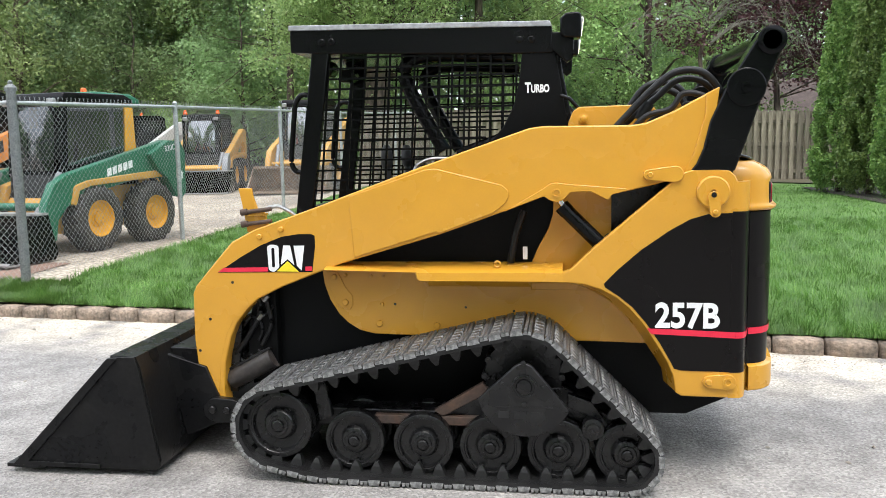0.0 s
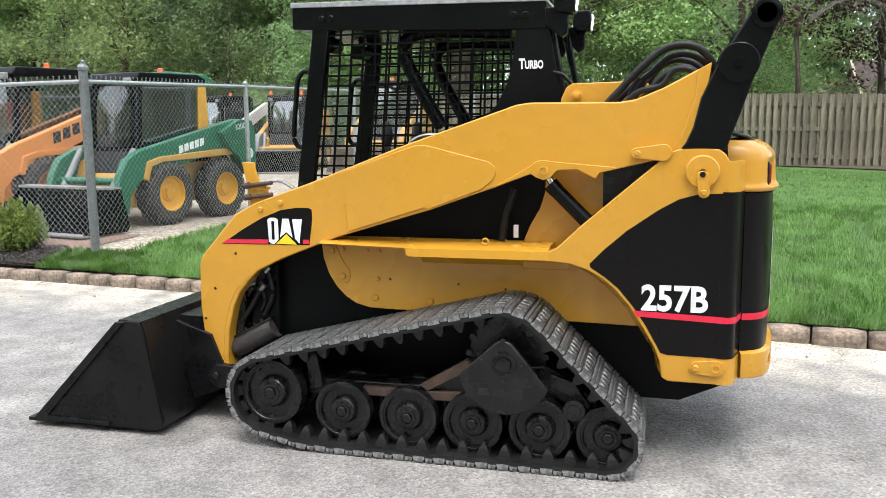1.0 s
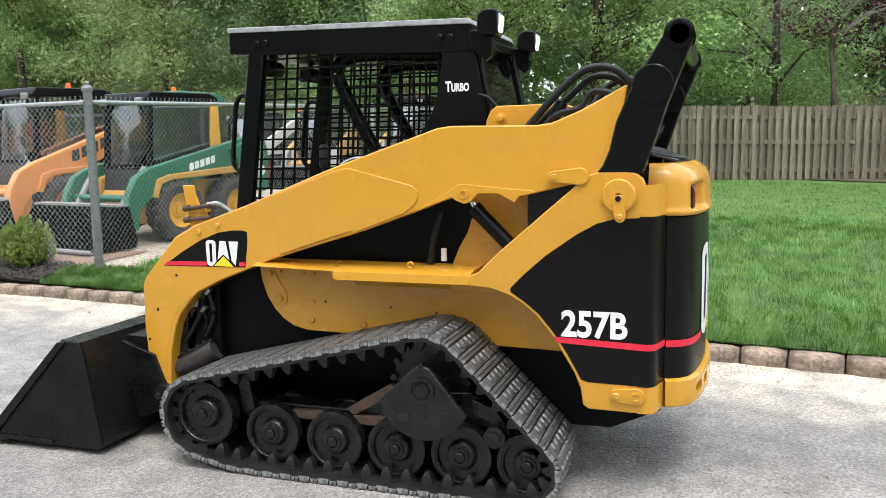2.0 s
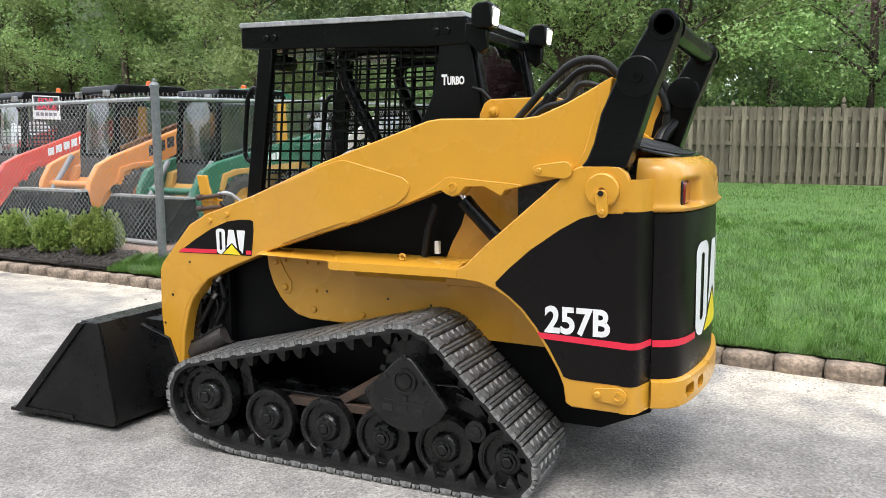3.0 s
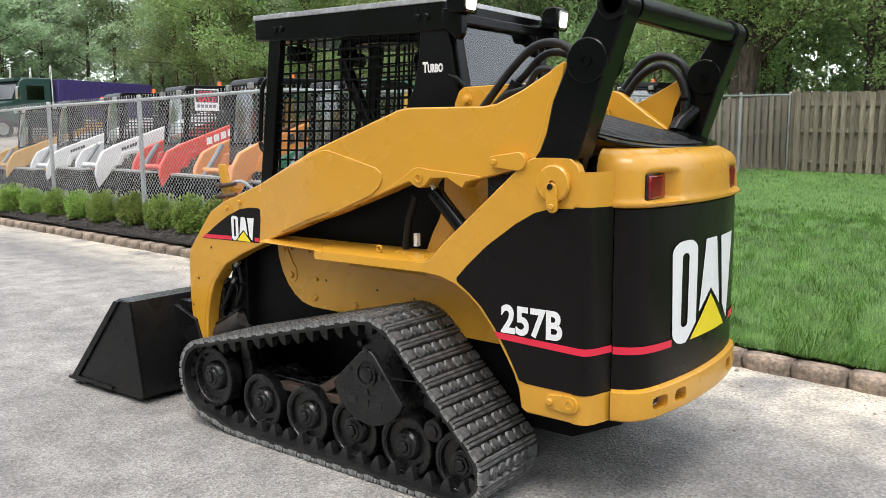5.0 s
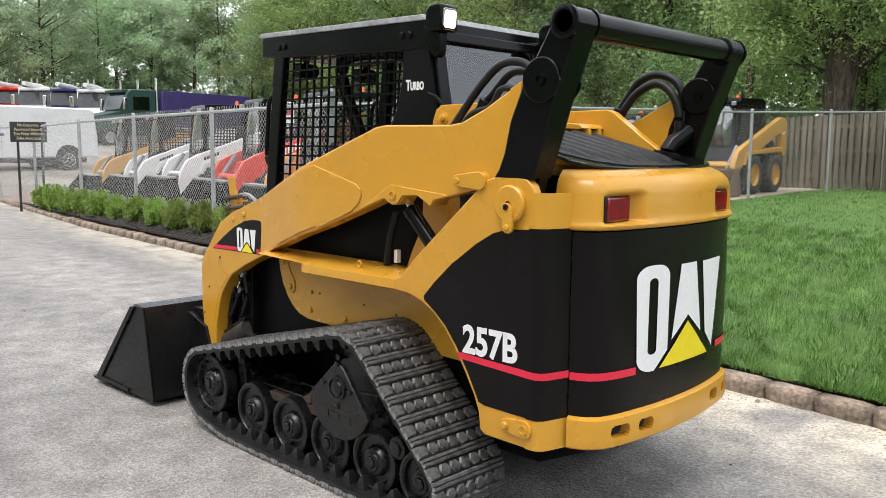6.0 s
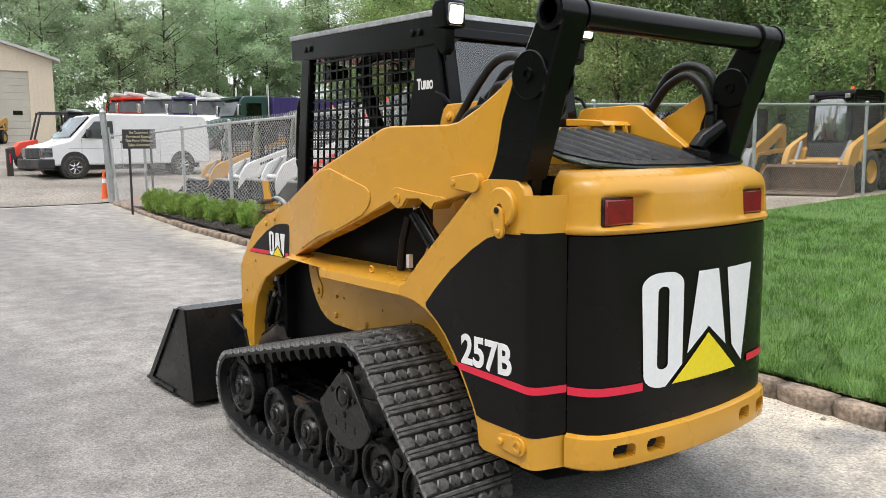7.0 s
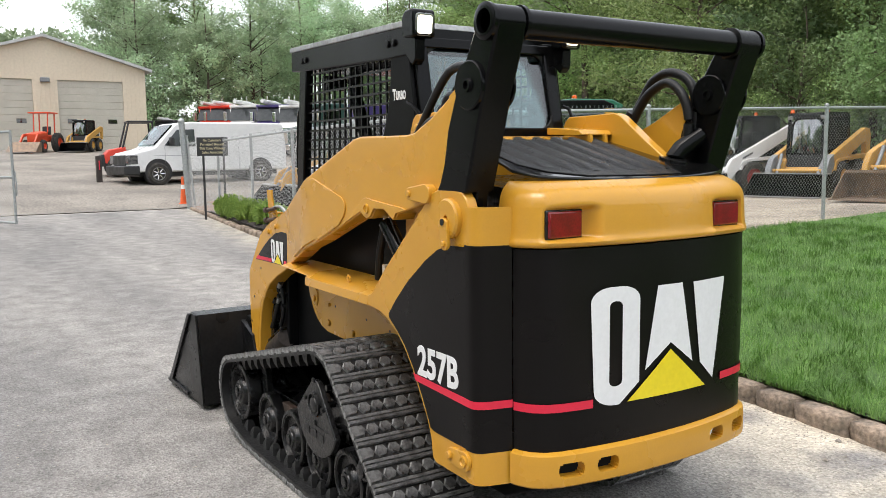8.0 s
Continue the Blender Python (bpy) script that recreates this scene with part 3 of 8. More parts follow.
def build_arm(s):
    bm = bmesh.new()
    prism(bm, ARM, 0, -s * 0.085)
    bend(bm, s)
    arm = part("lift_arm", bm, YELLOW, loader, "glossy yellow steel lift arm", bevel=0.006)
    # stiffening plate welded on the side
    plate = [(-0.60, 1.235), (-0.245, 1.352), (-0.20, 1.356), (0.085, 1.283), (0.11, 1.262), (0.115, 1.235), (0.10, 1.205), (0.05, 1.165), (-0.19, 1.075), (-0.20, 1.085), (-0.58, 0.965)]
    bm = bmesh.new()
    prism(bm, plate, 0, s * 0.006)
    bend(bm, s, (-0.40, -0.32))
    part("stiffener_plate", bm, YELLOW, arm, bevel=0.003)
    bm = bmesh.new()
    prism(bm, [(0.09, 1.165), (0.13, 1.19), (0.255, 1.262), (0.285, 1.285), (0.315, 1.29), (0.36, 1.283), (0.60, 1.262), (0.615, 1.255), (0.545, 1.239), (0.528, 1.214), (0.455, 1.252), (0.372, 1.249), (0.345, 1.219), (0.315, 1.207), (0.283, 1.219), (0.262, 1.234), (0.124, 1.182)], 0, s * 0.008)
    for v in bm.verts:
        v.co.y += s * 0.577
    part("doubler_plate", bm, YELLOW, arm, bevel=0.002)
    bm = bmesh.new()
    prism(bm, [(0.915, 1.640), (0.967, 1.667), (0.954, 1.56), (0.904, 1.386), (0.862, 1.312), (0.835, 1.330), (0.868, 1.40), (0.912, 1.555)], 0, s * 0.007)
    for v in bm.verts:
        v.co.y += s * 0.577
    part("end_strip", bm, YELLOW, arm, bevel=0.003)
    bm = bmesh.new()
    lathe(bm, [(0.020, 0), (0.020, 0.006), (0.013, 0.007), (0.012, 0.0015), (0.004, 0.0015)], outward(0.315, s * 0.585, 1.247, s), 20)
    part("pin", bm, YELLOW, arm)
    bm = bmesh.new()
    prism(bm, [(-1.352, 0.292), (-1.335, 0.278), (-1.275, 0.29), (-1.262, 0.36), (-1.252, 0.47), (-1.215, 0.60), (-1.18, 0.665), (-1.10, 0.745), (-1.12, 0.78), (-1.22, 0.70), (-1.29, 0.55), (-1.32, 0.4)], 0, s * 0.0015)
    bend(bm, s, ())
    part("edge_plate", bm, YELLOW, arm)
    for x, z in ((-1.034, 1.055), (-0.93, 1.088)):
        bolt(x, s * arm_y(x), z, s, arm, 0.013, 0.01)
    for x, z in ((-1.293, 0.667), (-1.352, 0.516), (-1.175, 0.842), (-1.32, 0.34)):
        bm = bmesh.new()
        lathe(bm, [(0.007, 0), (0.007, 0.001), (0.003, 0.001)], outward(x, s * arm_y(x), z, s), 10)
        part("bolt_hole", bm, IRON, arm)
    # black side sticker with a red line
    e = s * (0.485 + 0.0015)
    bm = bmesh.new()
    prism(bm, [(-1.243, 0.888), (-0.79, 0.892), (-0.785, 0.93), (-0.768, 1.04), (-0.772, 1.058), (-0.79, 1.066), (-0.85, 1.066), (-0.93, 1.054), (-1.03, 1.015), (-1.13, 0.96)], s * 0.484, e)
    sticker = part("side_sticker", bm, DECAL_BLACK, arm, "black sticker with white shapes, a yellow triangle and a red line")
    bm = bmesh.new()
    prism(bm, [(-1.243, 0.890), (-1.215, 0.910), (-1.0, 0.914), (-1.0, 0.894)], e, e + s * 0.0012)
    part("red_line", bm, DECAL_RED, sticker)
    bm = bmesh.new()
    prism(bm, [(-0.822, 0.897), (-0.822, 0.917), (-0.79, 0.918), (-0.79, 0.898)], e, e + s * 0.0012)
    part("red_line", bm, DECAL_RED, sticker)
    x0 = -1.0 if s < 0 else -0.82
    d = 1 if s < 0 else -1
    logo(s, lambda u, v, k: Vector((x0 + d * u, e + s * 0.0012 * k, 0.893 + v)), 0.18, 0.125, sticker)
    # small strap at the rear link
    bm = bmesh.new()
    a, b = sorted((s * 0.577, s * 0.612))
    prism(bm, arc(0.69, 1.318, 0.022, 90, 270, 6) + arc(0.795, 1.32, 0.034, -90, 90, 8), a, b)
    part("lock_strap", bm, YELLOW, arm, bevel=0.003)
    bolt(0.695, s * 0.612, 1.318, s, arm)
    return arm


def build_link(s):
    pts = arc(1.157, 1.842, 0.052, -15, 160, 10) + [(0.985, 1.655), (0.93, 1.53), (0.905, 1.42), (0.88, 1.36), (0.855, 1.328), (1.03, 1.328), (1.075, 1.46), (1.12, 1.60), (1.185, 1.77)]
    bm = bmesh.new()
    a, b = sorted((s * 0.60, s * 0.49))
    prism(bm, pts, a, b)
    ob = part("rear_link", bm, BLACK, loader, "gloss black rear lift link", bevel=0.007)
    bm = bmesh.new()
    prism(bm, [(0.87, 1.40), (0.88, 1.16), (1.0, 1.16), (1.045, 1.40)], *sorted((s * 0.555, s * 0.51)))
    part("link_foot", bm, BLACK, ob, bevel=0.004)
    for y, q in ((s * 0.60, s), (s * 0.49, -s)):
        bm = bmesh.new()
        lathe(bm, [(0.076, 0), (0.076, 0.008), (0.072, 0.011), (0.022, 0.011), (0.020, 0.020), (0.013, 0.020), (0.012, 0.013), (0.004, 0.013)], outward(1.065, y, 1.662, q), 36)
        part("pin_cap", bm, BLACK, ob)
        bm = bmesh.new()
        lathe(bm, [(0.056, 0), (0.056, 0.012), (0.048, 0.016), (0.036, 0.016), (0.033, -0.02), (0.01, -0.02)], outward(1.157, y, 1.842, q), 32)
        part("tube_collar", bm, BLACK, ob)


def build_upright(s):
    out = [(1.044, 1.20), (1.044, 1.285), (1.033, 1.31), (1.006, 1.334), (0.96, 1.339), (0.87, 1.338), (0.82, 1.322), (0.763, 1.271), (0.467, 1.015), (0.375, 0.925), (0.30, 0.895), (0.30, 0.868)] \
        + [(0.36, 0.866), (0.43, 0.86), (0.50, 0.838), (0.56, 0.805), (0.615, 0.76), (0.675, 0.69), (0.73, 0.605), (0.775, 0.53), (0.80, 0.47), (0.81, 0.40), (0.835, 0.385), (1.044, 0.383), (1.044, 0.50)]
    bm = bmesh.new()
    a, b = sorted((s * 0.60, s * 0.56))
    prism(bm, out, a, b)
    up = part("rear_upright", bm, YELLOW, loader, "yellow rear upright with a black lower panel", bevel=0.005)
    # corner that turns in towards the hood
    bm = bmesh.new()
    plan = [(1.025, 0.6008), (1.046, 0.6008), (1.058, 0.5995), (1.069, 0.596), (1.078, 0.589), (1.087, 0.578), (1.094, 0.562), (1.104, 0.526), (1.116, 0.482), (1.09, 0.475), (1.07, 0.55), (1.025, 0.57)]
    prism(bm, [(x, s * y) for x, y in plan], 0.383, 0.492, axis="z")
    part("corner", bm, YELLOW, up, angle=60)
    bm = bmesh.new()
    prism(bm, [(x, s * (y + (0.0022 if y > 0.57 else 0))) for x, y in plan], 0.492, 1.165, axis="z")
    part("corner_panel", bm, DECAL_BLACK, up, angle=60)
    bm = bmesh.new()
    prism(bm, [(x, s * y) for x, y in plan], 1.165, 1.285, axis="z")
    part("corner", bm, YELLOW, up, angle=60)
    y = s * 0.602
    blk = [(1.045, 0.494), (1.045, 1.16), (0.93, 1.155), (0.86, 1.135), (0.78, 1.09), (0.66, 1.005), (0.57, 0.925), (0.512, 0.865), (0.515, 0.85), (0.575, 0.81), (0.63, 0.765), (0.69, 0.693), (0.745, 0.61), (0.79, 0.53), (0.802, 0.505), (0.83, 0.497)]
    bm = bmesh.new()
    a, b = sorted((s * 0.599, y))
    prism(bm, blk, a, b)
    panel = part("black_panel", bm, DECAL_BLACK, up, "matte black side panel with white model number and red line")
    bm = bmesh.new()
    a, b = sorted((y, y + s * 0.0014))
    prism(bm, [(0.708, 0.652), (0.69, 0.676), (1.046, 0.664), (1.046, 0.638)], a, b)
    part("red_line", bm, DECAL_RED, panel)
    # the line runs on round the corner
    bm = bmesh.new()
    for p, q in zip(plan[1:8], plan[2:9]):
        n = Vector((q[1] - p[1], -(q[0] - p[0]))).normalized() * -0.0034
        vs = [bm.verts.new((p[0] + n.x, s * (p[1] + n.y), 0.638)), bm.verts.new((q[0] + n.x, s * (q[1] + n.y), 0.638)), bm.verts.new((q[0] + n.x, s * (q[1] + n.y), 0.664)), bm.verts.new((p[0] + n.x, s * (p[1] + n.y), 0.664))]
        bm.faces.new(vs)
    bmesh.ops.remove_doubles(bm, verts=bm.verts[:], dist=0.002)
    part("red_line", bm, DECAL_RED, panel)
    if s < 0:
        lettering("model_number", "257B", 0.145, pose(0.722, y - 0.001, 0.683, 90, 0, 0), DECAL_WHITE, panel, width=0.262, bold=0.0045)
    else:
        lettering("model_number", "257B", 0.145, pose(0.98, y + 0.001, 0.683, 90, 0, 180), DECAL_WHITE, panel, width=0.262, bold=0.0045)
    # upper pin: disc and strap
    bm = bmesh.new()
    lathe(bm, [(0.066, 0), (0.066, 0.016), (0.06, 0.022), (0.012, 0.022), (0.012, 0.01), (0.006, 0.01)], outward(0.945, s * 0.60, 1.245, s), 36)
    pin = part("pivot_disc", bm, YELLOW, up)
    bm = bmesh.new()
    a, b = sorted((s * 0.622, s * 0.634))
    prism(bm, arc(0.945, 1.225, 0.024, 0, 180, 8) + arc(0.952, 1.165, 0.022, 180, 360, 8), a, b)
    part("retainer_strap", bm, YELLOW, pin, bevel=0.002)
    bolt(0.951, s * 0.634, 1.165, s, pin, 0.011, 0.007)
    bm = bmesh.new()
    lathe(bm, [(0.011, 0), (0.011, 0.003), (0.004, 0.003)], outward(0.945, s * 0.634, 1.235, s), 12)
    part("grease_hole", bm, IRON, pin)
    # lower pin plate
    bm = bmesh.new()
    a, b = sorted((s * 0.60, s * 0.612))
    prism(bm, arc(0.945, 0.452, 0.026, 90, 270, 8) + arc(1.02, 0.452, 0.034, -90, 90, 10), a, b)
    low = part("tow_plate", bm, YELLOW, up, bevel=0.002)
    bolt(0.942, s * 0.612, 0.452, s, low, 0.014, 0.012)
    bm = bmesh.new()
    lathe(bm, [(0.02, 0), (0.02, 0.006), (0.012, 0.006), (0.010, 0.0015), (0.004, 0.0015)], outward(1.02, s * 0.612, 0.452, s), 18)
    part("pin", bm, YELLOW, low)
    # arch lining back to the body
    line = [(0.30, 0.868), (0.36, 0.866), (0.43, 0.86), (0.50, 0.838), (0.56, 0.805), (0.615, 0.76), (0.675, 0.69), (0.73, 0.605), (0.775, 0.53), (0.80, 0.47), (0.81, 0.40)]
    back = [(0.30, 0.84), (0.36, 0.83), (0.42, 0.815), (0.48, 0.79), (0.54, 0.755), (0.59, 0.71), (0.65, 0.645), (0.70, 0.57), (0.745, 0.50), (0.775, 0.45), (0.785, 0.39)]
    bm = bmesh.new()
    cols = []
    for (x, z), (u, w) in zip(line, back):
        cols.append([bm.verts.new(v) for v in ((x, s * 0.575, z + 0.012), (x, s * 0.575, z), (u, s * 0.385, w), (u, s * 0.385, w + 0.012))])
    for c, d in zip(cols, cols[1:]):
        for k in range(4):
            bm.faces.new((c[k], c[(k + 1) % 4], d[(k + 1) % 4], d[k]))
    bm.faces.new(cols[0]), bm.faces.new(cols[-1][::-1])
    part("arch_lining", bm, YELLOW, up, angle=60)


def build_fender(s):
    # ledge over the track: flat top, rolled outer edge
    sec = [(0.375, 0.925), (0.52, 0.925), (0.575, 0.916), (0.60, 0.908), (0.603, 0.872), (0.595, 0.868), (0.56, 0.875), (0.42, 0.855), (0.375, 0.80)]
    bm = bmesh.new()
    vs = []
    for x, k, low in ((-0.72, 0.74, 0.912), (-0.30, 0.86, 0.906), (-0.285, 0.985, 0.882), (-0.27, 1.0, 0.0), (0.34, 1.0, 0.0)):
        vs.append([bm.verts.new((x, s * (0.375 + (y - 0.375) * k), max(low - 0.0004 * j, z))) for j, (y, z) in enumerate(sec)])
    for c, d in zip(vs, vs[1:]):
        n = len(sec)
        for k in range(n):
            bm.faces.new((c[k], c[(k + 1) % n], d[(k + 1) % n], d[k]))
    bm.faces.new(vs[0]), bm.faces.new(vs[-1][::-1])
    f = part("fender", bm, YELLOW, loader, "yellow fender ledge over the track", bevel=0.004)
    bm = bmesh.new()
    tube(bm, [(0.06 + 0.013 * math.cos(k * 0.524), s * 0.545, 0.938 + 0.013 * math.sin(k * 0.524)) for k in range(12)], 0.005, 6, closed=True)
    part("lug", bm, YELLOW, f)
    # side plate below the ledge, rounded at its front end
    pts = [(-0.775, 0.905), (-0.765, 0.82), (-0.74, 0.745), (-0.70, 0.68), (-0.655, 0.635), (-0.60, 0.602), (-0.53, 0.585), (-0.45, 0.583), (0.70, 0.560), (0.735, 0.57), (0.735, 0.90), (-0.3, 0.915)]
    bm = bmesh.new()
    a, b = sorted((s * 0.34, s * 0.385))
    prism(bm, pts, a, b)
    sp = part("side_plate", bm, YELLOW, loader, "yellow side plate with bolts", bevel=0.003)
    bm = bmesh.new()
    a, b = sorted((s * 0.385, s * 0.391))
    prism(bm, [(-0.70, 0.88), (-0.66, 0.80), (-0.63, 0.765), (-0.63, 0.72), (-0.645, 0.70), (-0.68, 0.705), (-0.72, 0.745), (-0.745, 0.82), (-0.755, 0.88)], a, b)
    part("doubler", bm, YELLOW, sp, bevel=0.002)
    for x, z, r in ((-0.715, 0.855, 0.014), (-0.665, 0.735, 0.016), (-0.505, 0.635, 0.016), (-0.235, 0.628, 0.016), (-0.66, 0.865, 0.009), (-0.54, 0.86, 0.008), (-0.49, 0.727, 0.009), (-0.48, 0.86, 0.007)):
        bolt(x, s * (0.391 if x < -0.65 else 0.385), z, s, sp, r, 0.012)
    for x, z in ((-0.43, 0.727), (-0.10, 0.715), (0.12, 0.70)):
        bm = bmesh.new()
        lathe(bm, [(0.006, 0), (0.006, 0.001), (0.003, 0.001)], outward(x, s * 0.385, z, s), 10)
        part("bolt_hole", bm, IRON, sp)
    # tall plate beside the engine, cut in a curve at its front
    pts = [(0.20, 0.92), (0.235, 1.0), (0.275, 1.07), (0.297, 1.14), (0.305, 1.30), (0.62, 1.45), (0.80, 1.45), (0.80, 0.80), (0.20, 0.80)]
    bm = bmesh.new()
    a, b = sorted((s * 0.36, s * 0.40))
    prism(bm, pts, a, b)
    part("tower_plate", bm, YELLOW, loader, "yellow inner tower plate", bevel=0.003)
    # cab mount with its bolt
    bm = bmesh.new()
    a, b = sorted((s * 0.365, s * 0.41))
    prism(bm, [(0.355, 1.40), (0.365, 1.545), (0.385, 1.59), (0.41, 1.608), (0.69, 1.612), (0.725, 1.60)] + ([(0.86, 1.50), (0.97, 1.425), (0.97, 1.36)] if s > 0 else [(0.79, 1.53), (0.80, 1.36)]) + [(0.6, 1.36)], a, b)
    cm = part("cab_mount", bm, YELLOW, loader, bevel=0.004)
    bm = bmesh.new()
    lathe(bm, [(0.024, 0), (0.024, 0.004), (0.014, 0.006), (0.013, 0.014), (0.008, 0.016)], outward(0.43, s * 0.41, 1.556, s), 20)
    part("bolt", bm, YELLOW, cm)
    # lift cylinder
    bm = bmesh.new()
    cyl(bm, (0.35, s * 0.505, 1.17), (0.62, s * 0.505, 0.90), 0.032, n=24)
    c = part("lift_cylinder", bm, BLACK, loader, "black hydraulic lift cylinder with chrome rod")
    bm = bmesh.new()
    cyl(bm, (0.315, s * 0.505, 1.235), (0.35, s * 0.505, 1.18), 0.016, n=16)
    part("rod", bm, CHROME, c)
    bm = bmesh.new()
    cyl(bm, (0.335, s * 0.505, 1.187), (0.36, s * 0.505, 1.16), 0.034, n=24)
    part("gland", bm, BLACK, c)
    bm = bmesh.new()
    tube(bm, curve([(0.52, s * 0.54, 1.055), (0.545, s * 0.55, 1.06), (0.60, s * 0.545, 0.99), (0.62, s * 0.53, 0.93)]), 0.009, 8)
    part("oil_line", bm, BLACK, c)
    bm = bmesh.new()
    tube(bm, [(0.11, s * 0.43, 0.93), (0.13, s * 0.43, 1.05), (0.17, s * 0.43, 1.16)], 0.017, 10)
    part("hydraulic_hose", bm, HOSE, loader)
    bm = bmesh.new()
    box(bm, 0.165, 0.185, s * 0.43 - 0.01, s * 0.43 + 0.01, 0.945, 1.0)
    part("hose_tag", bm, DECAL_WHITE, loader)


for s in (-1, 1):
    build_track(s)
    build_undercarriage(s)
    build_arm(s)
    build_link(s)
    build_upright(s)
    build_fender(s)

# chassis and belly
bm = bmesh.new()
prism(bm, [(-1.03, 0.33), (-1.02, 0.86), (-0.78, 0.92), (0.75, 0.92), (1.08, 0.90), (1.10, 0.32), (0.89, 0.225), (-0.85, 0.225)], -0.345, 0.345)
part("chassis", bm, BLACK_SHEET, loader, "black steel chassis", bevel=0.006)
bm = bmesh.new()
prism(bm, [(-0.82, 0.91), (-0.90, 1.05), (-0.89, 1.17), (0.02, 1.30), (0.30, 1.34), (0.62, 1.34), (0.62, 0.91)], -0.35, 0.35)
part("cab_tub", bm, BLACK_SHEET, loader, bevel=0.006)
bm = bmesh.new()
prism(bm, [(0.55, 0.9), (0.55, 1.37), (1.05, 1.34), (1.10, 1.15), (1.10, 0.55), (1.0, 0.5)], -0.44, 0.46)
part("engine_block", bm, IRON, loader)
bm = bmesh.new()
prism(bm, [(-1.16, 0.36), (-1.14, 0.62), (-1.08, 0.90), (-1.0, 0.93), (-1.0, 0.36)], -0.40, 0.40)
part("front_plate", bm, BLACK_SHEET, loader, bevel=0.006)
bm = bmesh.new()
prism(bm, [(-1.25, 0.30), (-1.20, 0.66), (-1.165, 0.66), (-1.20, 0.30)], -0.42, 0.42)
part("cross_plate", bm, IRON, loader, "dark greasy cross plate between the arms", bevel=0.004)
# broad greasy cylinder with a bolted rail inside the front opening
GREASE = mat("greasy_brown_steel", (0.05, 0.043, 0.040), 0.42, second=(0.02, 0.018, 0.017), scale=16, amount=0.8, grain=60, bump=0.15)
for sy in (-1, 1):
    bm = bmesh.new()
    cyl(bm, (-1.235, sy * 0.405, 0.360), (-1.02, sy * 0.405, 0.472), 0.052, n=24)
    tilt = part("tilt_cylinder", bm, GREASE, loader, "greasy brown-grey tilt cylinder")
    bm = bmesh.new()
    m = Matrix.Translation((-1.13, sy * 0.42, 0.468)) @ pose(0, 0, 0, 0, -27.5, 0)
    box(bm, -0.115, 0.115, -0.02, 0.02, -0.006, 0.006, m)
    part("rail", bm, IRON, tilt, bevel=0.002)
    for x in (-0.09, -0.045, 0.01, 0.055):
        bm = bmesh.new()
        lathe(bm, [(0.008, 0), (0.008, 0.010), (0.004, 0.012)], m @ pose(x, 0, 0.006), 10)
        part("bolt", bm, IRON, tilt)
    for k, (pts, r) in enumerate((([(-1.02, 0.90), (-1.08, 0.82), (-1.07, 0.70), (-1.13, 0.58), (-1.19, 0.50)], 0.013), ([(-1.0, 0.86), (-1.04, 0.76), (-1.02, 0.64), (-1.07, 0.53)], 0.011),
                                 ([(-1.12, 0.80), (-1.06, 0.84), (-0.99, 0.83)], 0.012), ([(-1.16, 0.62), (-1.13, 0.66), (-1.09, 0.65), (-1.07, 0.60), (-1.09, 0.55)], 0.008), ([(-1.01, 0.72), (-1.07, 0.67), (-1.10, 0.74)], 0.009))):
        bm = bmesh.new()
        tube(bm, curve([(x, sy * (0.425 - 0.006 * k), z) for x, z in pts], 6), r, 10)
        part("hydraulic_hose", bm, HOSE, loader, "black hydraulic hose behind the lift arm")
        bm = bmesh.new()
        x, z = pts[1]
        cyl(bm, (x - 0.012, sy * 0.428, z - 0.012), (x + 0.012, sy * 0.428, z + 0.012), r * 1.35, n=8)
        part("hose_fitting", bm, STEEL if k in (1, 4) else IRON, loader)
# cross tube between the lift arms at the front
bm = bmesh.new()
cyl(bm, (-1.15, -0.44, 0.85), (-1.15, 0.44, 0.85), 0.06, n=24)
part("cross_tube", bm, YELLOW, loader)
bm = bmesh.new()
cyl(bm, (1.157, -0.60, 1.842), (1.157, 0.60, 1.842), 0.046, n=36)
part("cross_bar", bm, BLACK, loader, "round black cross bar between the links")

# rear door, hood, bumper
HALF = [(1.270, 0.0), (1.2685, 0.09), (1.263, 0.18), (1.253, 0.27), (1.239, 0.36), (1.226, 0.42), (1.208, 0.468), (1.178, 0.502), (1.144, 0.52), (1.118, 0.528)]
PLAN = [(x, -y) for x, y in HALF[::-1]] + HALF[1:]


def shell(bm, levels):
    """Stacks the hood's plan at several heights: (z, push outwards)."""
    rows = []
    for z, off in levels:
        row = []
        for i, (x, y) in enumerate(PLAN):
            a, b = PLAN[max(i - 1, 0)], PLAN[min(i + 1, len(PLAN) - 1)]
            n = Vector((b[1] - a[1], -(b[0] - a[0])))
            n = n.normalized() if n.length else Vector((1, 0))
            row.append(bm.verts.new((x + n.x * off, y + n.y * off + HC, z)))
        rows.append(row)
    for a, b in zip(rows, rows[1:]):
        for k in range(len(a) - 1):
            bm.faces.new((a[k], a[k + 1], b[k + 1], b[k]))
    return rows


def solid(bm, levels, thick):
    a = shell(bm, levels)
    b = shell(bm, [(z, off - thick) for z, off in levels])
    for p, q in ((a[0], b[0]), (a[-1], b[-1])):
        for k in range(len(p) - 1):
            bm.faces.new((p[k], p[k + 1], q[k + 1], q[k]))
    for k in range(len(a) - 1):
        bm.faces.new((a[k][0], a[k + 1][0], b[k + 1][0], b[k][0]))
        bm.faces.new((a[k][-1], a[k + 1][-1], b[k + 1][-1], b[k][-1]))


